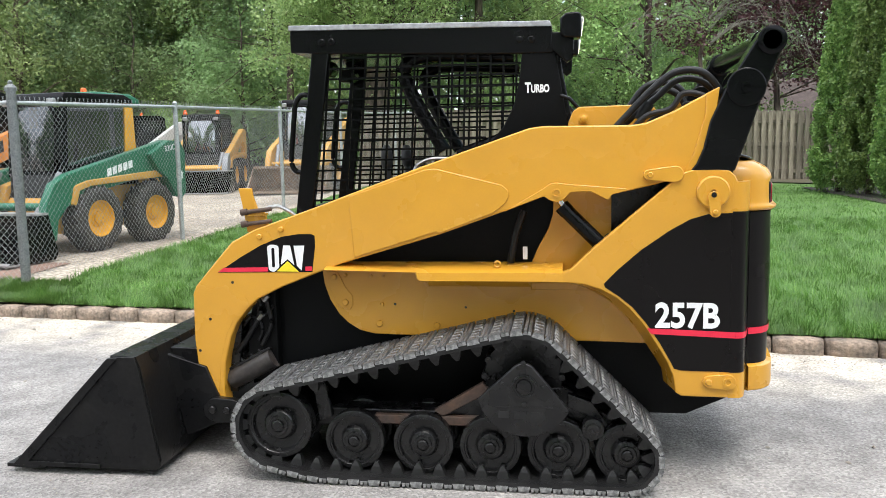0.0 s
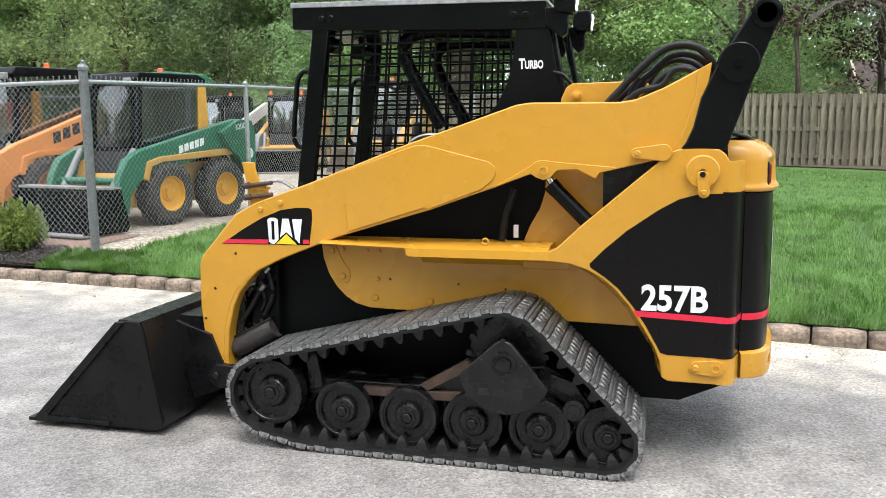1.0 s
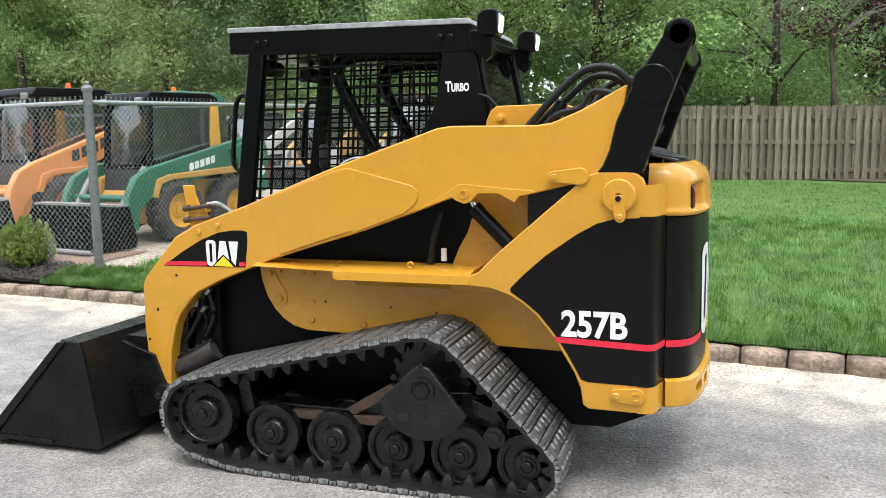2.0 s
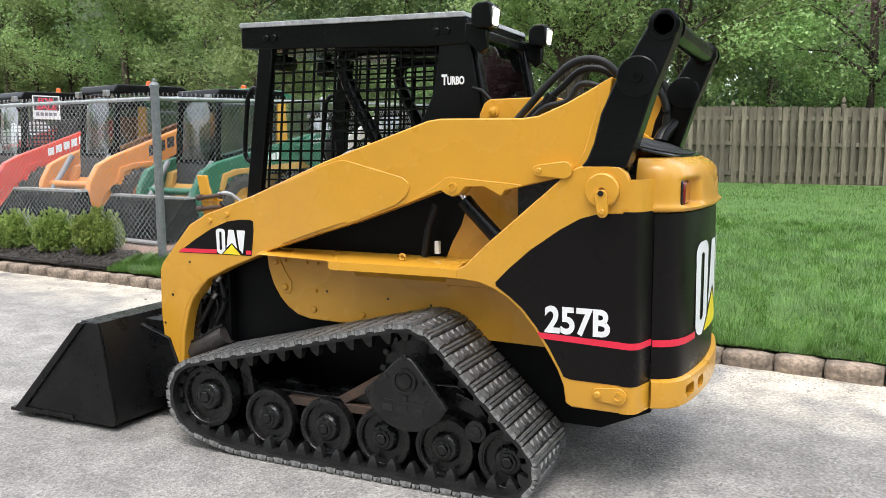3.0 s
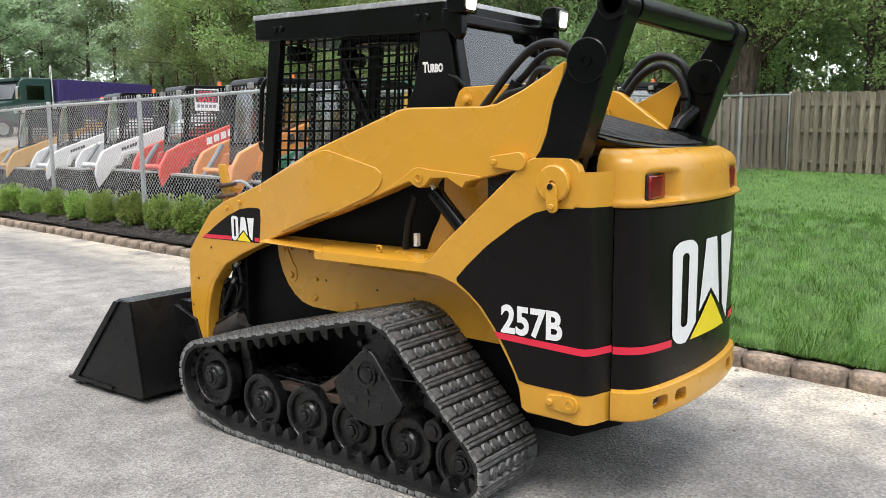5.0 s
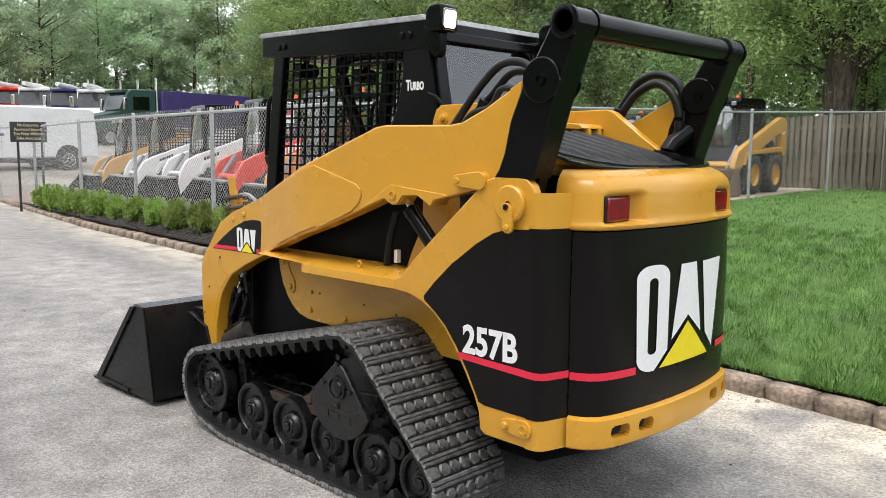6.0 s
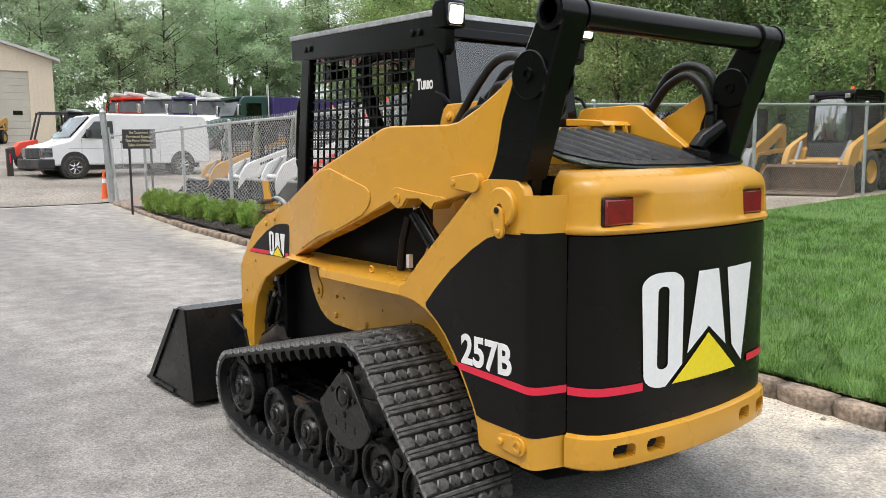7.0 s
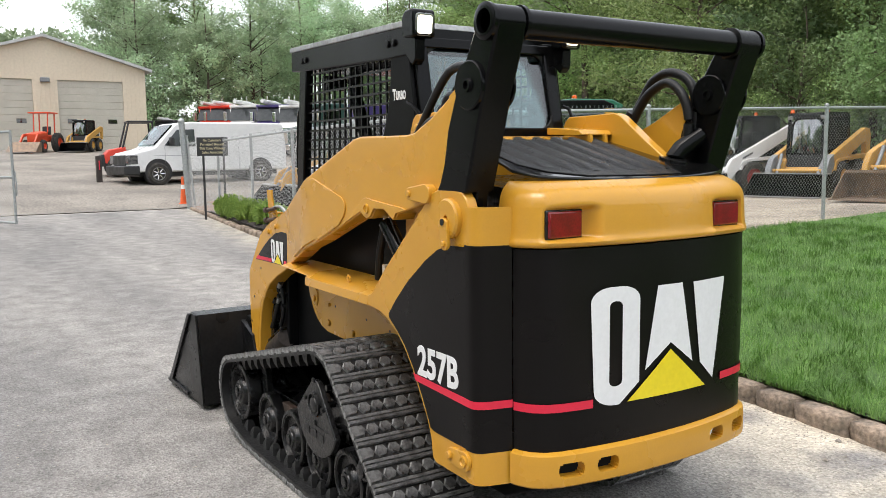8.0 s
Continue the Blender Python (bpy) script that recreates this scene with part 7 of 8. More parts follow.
def tyre_mesh(r, w, rim):
    """A lugged tyre with a deep tread, its axis on local z."""
    bm = bmesh.new()
    n = 72
    prof = [(rim * 0.95, -w / 2 + 0.03, 0), (rim, -w / 2, 0), (r * 0.82, -w / 2 - 0.006, 0), (r * 0.95, -w / 2 + 0.02, 0.4), (r, -w / 2 + 0.05, 1), (r, -w * 0.2, 1), (r, -w * 0.02, 1), (r, w * 0.02, -1), (r, w * 0.2, -1), (r, w / 2 - 0.05, -1), (r * 0.95, w / 2 - 0.02, -0.4), (r * 0.82, w / 2 + 0.006, 0), (rim, w / 2, 0), (rim * 0.95, w / 2 - 0.03, 0)]
    rings = []
    for rr, h, lug in prof:
        ring = []
        for k in range(n):
            shift = int(abs(h) / w * 7)
            up = ((k + shift + (2 if lug < 0 else 0)) // 2) % 2
            q = rr + (0.028 if up else -0.016) * abs(lug)
            ring.append(bm.verts.new((q * math.cos(2 * math.pi * k / n), q * math.sin(2 * math.pi * k / n), h)))
        rings.append(ring)
    for p, q in zip(rings, rings[1:]):
        for k in range(n):
            bm.faces.new((p[k], p[(k + 1) % n], q[(k + 1) % n], q[k]))
    me = bpy.data.meshes.new("tyre")
    bmesh.ops.recalc_face_normals(bm, faces=bm.faces)
    bm.to_mesh(me), bm.free()
    return me


def rim_mesh(r, w):
    bm = bmesh.new()
    lathe(bm, [(r * 1.0, 0.0), (r * 1.0, w * 0.5), (r * 0.93, w * 0.5), (r * 0.86, w * 0.30), (r * 0.5, w * 0.22), (r * 0.42, w * 0.28), (r * 0.30, w * 0.28), (r * 0.28, w * 0.36), (r * 0.12, w * 0.38)], Matrix(), 28)
    for k in range(8):
        a = 2 * math.pi * k / 8
        cyl(bm, (r * 0.38 * math.cos(a), r * 0.38 * math.sin(a), w * 0.26), (r * 0.38 * math.cos(a), r * 0.38 * math.sin(a), w * 0.34), r * 0.045, n=6)
    me = bpy.data.meshes.new("rim")
    bmesh.ops.recalc_face_normals(bm, faces=bm.faces)
    bm.to_mesh(me), bm.free()
    me.shade_smooth()
    me.set_sharp_from_angle(angle=radians(30))
    return me


CAGE = mat("matt_black_cage", (0.008, 0.008, 0.009), 0.45, scale=6)
CAGE_GLASS = glass_mat("dusty_cab_glass", (0.5, 0.58, 0.57), 0.28)
LIP = mat("worn_bucket_lip", (0.40, 0.40, 0.39), 0.5, 0.4, second=(0.22, 0.21, 0.2), scale=9, amount=0.8, bump=0.1)
SKID_TYRE, SKID_RIM = tyre_mesh(0.405, 0.29, 0.24), {}


def wheel(parent, x, y, z, s, tyre, rim, rim_paint):
    ty = link("wheel", tyre, TYRE, parent)
    ty.matrix_basis = outward(x, y, z, s)
    me = rim.copy()
    me.materials.clear()
    link("rim", me, rim_paint, ty)


RIM = rim_mesh(0.24, 0.26)


def skid_steer(label, m, arm_p, body_p, rim_p, cab_p, mark=None, mark_p=None, glass_door=True, number="", bucket_p=None, grey_arm=False, beacons=1, badge=False, rise=1.64, deep=0.0, side_glass=False):
    t = thing("skid_steer", label, "skid steer loader", m=m)
    bp = bucket_p or BLACK
    bm = bmesh.new()
    prism(bm, [(-0.92, 0.24), (-0.95, 0.62), (-0.80, 0.80), (0.55, 0.86), (1.05, 0.86), (1.12, 0.55), (1.05, 0.26)], -0.42, 0.42)
    part("body", bm, body_p, t, bevel=0.012)
    bm = bmesh.new()
    prism(bm, [(0.45, 0.84), (0.45, 1.28), (0.95, 1.22), (1.15, 1.10), (1.18, 0.5), (1.05, 0.5), (1.05, 0.84)], -0.40, 0.40)
    part("engine_cover", bm, cab_p, t, bevel=0.02)
    # cab
    bm = bmesh.new()
    prism(bm, [(-0.80, 1.93), (-0.76, 2.0), (0.30, 2.02), (0.46, 1.96), (0.48, 1.90), (-0.80, 1.88)], -0.46, 0.46)
    roof = part("roof", bm, BLACK, t, bevel=0.015)
    if cab_p is not CHARCOAL:
        bm = bmesh.new()
        prism(bm, [(-0.25, 1.90), (-0.25, 2.035), (0.44, 2.03), (0.62, 1.96), (0.62, 1.90)], -0.45, 0.45)
        part("roof_cover", bm, cab_p, roof, bevel=0.02)
    for s in (-1, 1):
        a, b = sorted((s * 0.40, s * 0.45))
        for nm, pts in (("front_post", [(-0.86, 0.95), (-0.78, 1.90), (-0.70, 1.90), (-0.77, 0.95)]), ("rear_post", [(0.28, 1.05), (0.33, 1.90), (0.47, 1.90), (0.50, 1.05)]), ("side_panel", [(-0.84, 0.80), (-0.80, 1.08), (0.50, 1.22), (0.50, 0.80)])):
            bm = bmesh.new()
            prism(bm, pts, a, b)
            part(nm, bm, rim_p if badge and nm == "rear_post" else BLACK, t, bevel=0.008)
        bm = bmesh.new()
        y = s * 0.425
        if side_glass:
            prism(bm, [(-0.79, 1.07), (-0.72, 1.87), (0.33, 1.87), (0.30, 1.20)], y - 0.004, y + 0.004)
            part("side_window", bm, CAGE_GLASS, t, "dusty tinted side window")
            continue
        for k in range(17):
            x = -0.72 + k * 0.064
            box(bm, x - 0.007, x + 0.007, y - 0.004, y + 0.004, 1.06, 1.89)
        for k in range(13):
            z = 1.12 + k * 0.062
            box(bm, -0.78, 0.32, y - 0.0045 + s * 0.006, y + 0.0045 + s * 0.006, z - 0.007, z + 0.007)
        tagged(part("side_screen", bm, CAGE, t, "black expanded-metal side screen"), kind="stuff")
    bm = bmesh.new()
    # bowed glass in a black door frame with an arched top
    grid = []
    for i in range(9):
        v = i / 8
        half = 0.315 if v < 0.8 else 0.315 - 0.10 * ((v - 0.8) / 0.2) ** 2
        grid.append([bm.verts.new((-0.862 + 0.072 * v - 0.055 * (1 - u * u) * math.sin(math.pi * min(1, 0.15 + v * 0.8)), half * u, 1.03 + 0.80 * v)) for u in (-1, -0.66, -0.33, 0, 0.33, 0.66, 1)])
    for p, q in zip(grid, grid[1:]):
        for k in range(6):
            bm.faces.new((p[k], p[k + 1], q[k + 1], q[k]))
    door = part("front_door", bm, CABGLASS if glass_door else CAGE_GLASS, t, "bowed glass cab door in a black frame", angle=60)
    bm = bmesh.new()
    ring = [(-0.862, -0.335, 0.99), (-0.862, 0.335, 0.99), (-0.80, 0.335, 1.70), (-0.79, 0.26, 1.85), (-0.788, 0, 1.87), (-0.79, -0.26, 1.85), (-0.80, -0.335, 1.70)]
    tube(bm, ring, 0.028, 8, closed=True)
    part("door_frame", bm, BLACK, door)
    bm = bmesh.new()
    tube(bm, [(-0.90, 0.05, 1.08), (-0.925, 0.12, 1.35), (-0.92, 0.16, 1.55)], 0.008, 6)
    part("wiper", bm, CHARCOAL, door)
    bm = bmesh.new()
    prism(bm, [(-0.90, 0.60), (-0.88, 1.0), (-0.80, 1.0), (-0.80, 0.60)], -0.40, 0.40)
    part("foot_plate", bm, CHARCOAL, t, bevel=0.01)
    for s in (-1, 1):
        bm = bmesh.new()
        tube(bm, [(-0.55, s * 0.22, 1.0), (-0.58, s * 0.22, 1.28), (-0.60, s * 0.20, 1.36)], [0.012, 0.012, 0.022], 8)
        part("control_lever", bm, CHARCOAL, t)
    bm = bmesh.new()
    prism(bm, [(-0.15, 0.9), (-0.2, 1.15), (0.08, 1.2), (0.14, 1.6), (0.24, 1.6), (0.22, 0.9)], -0.26, 0.26)
    part("seat", bm, CHARCOAL, t, bevel=0.03)
    bm = bmesh.new()
    box(bm, 0.44, 0.46, -0.40, 0.40, 1.2, 1.9)
    part("rear_screen", bm, DARKGLASS, t)
    for k in range(beacons):
        y = 0 if beacons == 1 else (-0.38 if k == 0 else 0.38)
        bm = bmesh.new()
        lathe(bm, [(0.05, 2.0), (0.05, 2.03), (0.042, 2.04), (0.038, 2.10), (0.02, 2.115)], pose(0.06 if beacons == 1 else -0.72, y, 0), 16)
        part("beacon", bm, ORANGE_LENS, t, "orange beacon on the roof")
    for s in (-1, 1):
        bm = bmesh.new()
        box(bm, -0.90, -0.84, s * 0.36 - 0.05, s * 0.36 + 0.05, 1.84, 1.92)
        part("head_lamp", bm, STEEL, t, bevel=0.008)
        bm = bmesh.new()
        prism(bm, [(-1.0, 0.62), (-0.93, 0.84), (-0.72, 0.90), (0.2, 0.96), (0.92, 1.0), (0.92, 0.90), (0.2, 0.87), (-0.66, 0.83), (-0.86, 0.78), (-0.93, 0.60)], *sorted((s * 0.42, s * 0.71)))
        part("fender", bm, body_p, t, bevel=0.008)
        # lift arm with its rear upright
        a, b = sorted((s * 0.56, s * 0.68))
        bm = bmesh.new()
        prism(bm, [(-1.44, 0.2), (-1.37, 0.66), (-1.24, 0.88), (-1.02, 0.99), (0.80, rise), (1.06, rise - 0.02), (1.14, rise - 0.18), (1.10, 0.82 - deep), (0.94 - deep, 0.80 - deep), (0.86 - 2 * deep, rise - 0.36), (0.70 - 2 * deep, rise - 0.36 - deep), (-0.84, 0.68), (-1.06, 0.58), (-1.20, 0.44), (-1.25, 0.2)], a, b)
        arm = part("lift_arm", bm, arm_p, t, bevel=0.012)
        if grey_arm:
            bm = bmesh.new()
            prism(bm, [(-1.45, 0.19), (-1.38, 0.67), (-1.25, 0.89), (-1.02, 1.0), (-0.98, 0.70), (-1.10, 0.60), (-1.19, 0.44), (-1.24, 0.19)], a - 0.004, b + 0.004)
            part("front_leg", bm, GREY_P, arm, bevel=0.01)
        if mark:
            y = s * 0.684
            n, x0, w, h, z0 = mark
            for k in range(n):
                x = x0 + w * k / n
                z = z0 + (x - x0) * (rise - 0.99) / 1.82
                bm = bmesh.new()
                prism(bm, [(x, z), (x + w / n * 0.76, z + w / n * 0.2), (x + w / n * 0.76, z + w / n * 0.2 + h), (x, z + h)], *sorted((y - s * 0.003, y)))
                part("maker_bar", bm, mark_p, arm)
        if number and s < 0:
            lettering("number", number, 0.11, pose(0.70, -0.768, rise - 0.16, 90, 0, 0) @ pose(0, 0, 0, 0, 0, 8), DECAL_WHITE, arm, width=0.24)
        if badge:
            bm = bmesh.new()
            prism(bm, [(0.40, rise - 0.19), (0.80, rise - 0.002), (1.06, rise - 0.02), (1.14, rise - 0.18), (1.12, 0.64), (1.05, 0.58), (0.90, 0.60), (0.74, 0.86), (0.56, rise - 0.42)], *sorted((s * 0.66, s * 0.765)))
            part("rear_plate", bm, arm_p, arm, bevel=0.012)
            bm = bmesh.new()
            lathe(bm, [(0.075, 0), (0.075, 0.004), (0.06, 0.004)], outward(0.99, s * 0.766, rise - 0.50, s), 20)
            part("badge", bm, DECAL_WHITE, arm)
        bm = bmesh.new()
        cyl(bm, (-0.95, s * 0.50, 1.0), (-1.38, s * 0.44, 0.42), 0.04, n=14)
        cyl(bm, (-1.30, s * 0.452, 0.53), (-1.45, s * 0.43, 0.33), 0.022, n=12)
        part("tilt_cylinder", bm, GREY_P, t)
        bm = bmesh.new()
        cyl(bm, (0.85, s * 0.50, 0.75), (0.30, s * 0.53, 1.22), 0.04, n=14)
        part("lift_cylinder", bm, CHARCOAL, t)
        for x in (-0.56, 0.50):
            wheel(t, x, s * 0.60, 0.41, s, SKID_TYRE, RIM, rim_p)
    bm = bmesh.new()
    cyl(bm, (-1.24, -0.57, 0.60), (-1.24, 0.57, 0.60), 0.05, n=16)
    part("cross_tube", bm, arm_p, t)
    # bucket
    bk = new("bucket")
    bk.parent = t
    for s in (-1, 1):
        bm = bmesh.new()
        a, b = sorted((s * 0.84, s * 0.825))
        prism(bm, [(-2.10, 0.02), (-1.70, 0.50), (-1.52, 0.54), (-1.40, 0.08), (-1.44, 0.02)], a, b)
        part("side_wall", bm, bp, bk)
    bm = bmesh.new()
    prism(bm, [(-2.13, 0.0), (-2.13, 0.015), (-1.50, 0.03), (-1.44, 0.08), (-1.53, 0.50), (-1.70, 0.505), (-1.70, 0.53), (-1.50, 0.54), (-1.40, 0.06), (-1.44, 0.0)], -0.825, 0.825)
    part("shell", bm, bp, bk, angle=25)
    bm = bmesh.new()
    box(bm, -2.15, -1.98, -0.85, 0.85, -0.002, 0.02)
    part("cutting_edge", bm, SCRAPED if bucket_p else LIP, bk)
    bm = bmesh.new()
    box(bm, -1.68, -1.50, -0.83, 0.83, 0.535, 0.56)
    part("top_lip", bm, SCRAPED if bucket_p else LIP, bk)
    bm = bmesh.new()
    prism(bm, [(-1.50, 0.50), (-1.34, 0.50), (-1.26, 0.25), (-1.38, 0.12), (-1.44, 0.12)], -0.55, 0.55)
    part("coupler", bm, CHARCOAL, bk)
    return t


def parked(x, y, rz, k=0.93):
    return pose(x, y, ground_z(x, y), 0, 0, rz) @ Matrix.Diagonal((k, k, k, 1))


ROW = 78
green = skid_steer("green and yellow wheeled skid steer with black cab", parked(-5.65, 5.66, ROW), GREEN_P, TAN_P, paint("rim_yellow", (0.72, 0.36, 0.02)), GREEN_P, (5, -0.35, 0.5, 0.10, 0.93), DECAL_WHITE, number="320D", badge=True, rise=1.40, deep=0.09, side_glass=True)
skid_steer("orange wheeled skid steer with glazed black cab", parked(-7.70, 6.0, ROW, 1.0), ORANGE_P, ORANGE_P, paint("rim_orange", (0.35, 0.10, 0.03)), CHARCOAL, (4, -0.45, 0.62, 0.15, 0.99), CHARCOAL, side_glass=True)
skid_steer("red wheeled skid steer with black cab", parked(-10.2, 6.5, ROW, 1.0), RED_P, RED_P, CHARCOAL, CHARCOAL, (6, -0.55, 0.8, 0.12, 0.98), DECAL_WHITE, glass_door=False)
white = skid_steer("white wheeled skid steer with caged cab", parked(-12.8, 6.85, ROW, 1.0), WHITE_P, WHITE_P, paint("rim_red", (0.35, 0.02, 0.02)), CHARCOAL, (6, -0.90, 0.32, 0.06, 0.88), CHARCOAL, glass_door=False)
copy_thing(white, parked(-15.35, 7.2, ROW, 1.0))
skid_steer("faded yellow wheeled skid steer with black bucket", parked(-17.8, 7.5, ROW, 1.0), TAN_P, TAN_P, TAN_P, CHARCOAL, glass_door=False)
# second group beyond the lawn's fence
skid_steer("dusty yellow skid steer with scraped steel bucket", parked(-5.65, 15.35, 90, 1.04), TAN_P, TAN_P, TAN_P, CHARCOAL, (3, 0.88, 0.16, 0.05, 1.25), DECAL_WHITE, bucket_p=SCRAPED, glass_door=False)
skid_steer("yellow skid steer with grey arm legs and black bucket", parked(-8.45, 15.75, 100) @ Matrix.Diagonal((1, 1.1, 1, 1)), TAN_P, TAN_P, TAN_P, CHARCOAL, grey_arm=True, beacons=2, glass_door=False)
skid_steer("white wheeled skid steer with raised rear arms", parked(-10.2, 15.6, 78), WHITE_P, WHITE_P, paint("rim_dark_red", (0.35, 0.02, 0.02)), CHARCOAL, (6, -0.90, 0.32, 0.06, 0.88), CHARCOAL, glass_door=False, rise=1.86)

# sale sign on the red machine's cab
ms = parked(-10.2, 6.5, ROW, 1.0) @ pose(-0.42, -0.475, 1.76) @ Matrix.Diagonal((0.9, 0.9, 0.9, 1))
sale = thing("sale_sign", "red, black and white sale sign on a cab side", "sign", m=ms)
bm = bmesh.new()
box(bm, -0.25, 0.25, -0.004, 0.004, -0.21, 0.21)
part("board", bm, DECAL_WHITE, sale)
bm = bmesh.new()
box(bm, -0.23, 0.23, -0.006, -0.004, -0.05, 0.19)
part("field", bm, CHARCOAL, sale)
for i, w in enumerate(("FOR", "SALE")):
    lettering("word", w, 0.13, pose(-0.15 if i == 0 else -0.19, -0.0075, 0.075 - i * 0.11, 90, 0, 0), DECAL_RED, sale, width=0.30 if i == 0 else 0.38, bold=0.004)
bm = bmesh.new()
for k in range(5):
    bm = bmesh.new()
    box(bm, -0.2 + k * 0.08, -0.14 + k * 0.08, -0.006, -0.004, -0.15, -0.09)
    part("number_bar", bm, GREY_P, sale)

# notice board by the gate post
notice = thing("notice_sign", "black notice board with pale gold lettering on two posts", "sign")
P0, P1 = Vector((-15.75, 3.30, 0)), Vector((-15.35, 3.98, 0))
d = (P1 - P0).normalized()
ang = math.degrees(math.atan2(d.y, d.x))
mid = (P0 + P1) / 2
zg = ground_z(mid.x, mid.y)
notice.matrix_basis = pose(mid.x, mid.y, zg, 0, 0, ang)
bm = bmesh.new()
box(bm, -0.35, 0.35, -0.012, 0.012, 1.40, 1.82)
part("board", bm, CHARCOAL, notice, bevel=0.004)
for x in (-0.22, 0.24):
    bm = bmesh.new()
    box(bm, x - 0.022, x + 0.022, 0.012, 0.05, -0.1, 1.55)
    part("post", bm, CHARCOAL, notice)
GOLD = mat("pale_gold_lettering", (0.55, 0.48, 0.30), 0.5, scale=20)
for i, (words, w) in enumerate((("No Customers", 0.40), ("Permitted Beyond", 0.53), ("This Point Without", 0.58), ("Sales Associate", 0.46))):
    lettering("line", words, 0.085, pose(-w / 2, -0.0135, 1.725 - i * 0.09, 90, 0, 0), GOLD, notice, width=w, bold=0.001)

# traffic cone beside the gate post
cone = thing("traffic_cone", "slim orange traffic cone with a white band", "cone")
CO = paint("cone_orange", (0.80, 0.13, 0.03), 0.6)
bm = bmesh.new()
lathe(bm, [(0.085, 0.03), (0.028, 0.76), (0.015, 0.76)], Matrix(), 20)
part("body", bm, CO, cone)
bm = bmesh.new()
box(bm, -0.12, 0.12, -0.12, 0.12, 0, 0.03)
part("foot", bm, CO, cone, bevel=0.006)
bm = bmesh.new()
lathe(bm, [(0.056, 0.42), (0.047, 0.54), (0.04, 0.54), (0.05, 0.42)], Matrix(), 20)
part("band", bm, DECAL_WHITE, cone)
cone.matrix_basis = pose(-20.0, 4.12, ground_z(-20.0, 4.12))
hinge = thing("gate_post", "thick leaning galvanised gate post at the yard entrance", "post", kind="structure", m=pose(-19.1, 4.05, base_z(-19.1), 3.2, 0, 0))
bm = bmesh.new()
lathe(bm, [(0.078, -0.1), (0.078, 2.3), (0.088, 2.3), (0.088, 2.34), (0.05, 2.39), (0.02, 2.41)], Matrix(), 20)
part("post", bm, GALV, hinge)
bm = bmesh.new()
cyl(bm, (0.05, 0.13, 0.1), (0.05, 0.09, 1.95), 0.03, n=14)
part("stile", bm, GALV, hinge)
for z in (0.4, 1.1, 1.8):
    bm = bmesh.new()
    lathe(bm, [(0.078, z - 0.025), (0.09, z - 0.025), (0.09, z + 0.025), (0.078, z + 0.025)], Matrix(), 20)
    part("hinge_band", bm, GALV, hinge)

# open gate leaf
gate = thing("gate_leaf", "open galvanised chain-link gate leaf", "gate")
A, B = Vector((-15.3, -0.45, 0)), Vector((-18.6, -1.75, 0))
zg = 0.12
for p, q in (((A, 0.12), (A, 1.98)), ((B, 0.12), (B, 1.98)), ((A, 0.14), (B, 0.14)), ((A, 1.95), (B, 1.95)), ((A, 1.05), (B, 1.05))):
    bm = bmesh.new()
    cyl(bm, p[0] + Vector((0, 0, p[1] + zg - 0.05)), q[0] + Vector((0, 0, q[1] + zg - 0.05)), 0.026, n=12)
    part("pipe", bm, GALV, gate)
bm = bmesh.new()
chain_mesh(bm, A, B, 0.25, 2.0)
tagged(part("wire_mesh", bm, WIRE, gate, flat=True), kind="stuff")
bm = bmesh.new()
tube(bm, [(-15.3, -0.42, 1.25), (-15.28, -0.40, 1.0), (-15.31, -0.41, 0.75)], 0.018, 6)
part("chain", bm, GALV, gate)
gp = thing("gate_post", "galvanised steel gate post", "post", kind="structure")
bm = bmesh.new()
lathe(bm, [(0.05, -0.1), (0.05, 2.2), (0.03, 2.25)], pose(-18.75, -1.8, base_z(-18.75)), 16)
part("post", bm, GALV, gp)

# ---- van ----
TINT = mat("tinted_glass", (0.03, 0.035, 0.036), 0.06, second=(0.06, 0.065, 0.065), scale=3, amount=0.5, bump=0.0, spec=0.5)
LAMPGLASS = mat("smoked_lamp_glass", (0.05, 0.05, 0.055), 0.15, second=(0.2, 0.2, 0.2), scale=12, amount=0.7, coat=0.5)


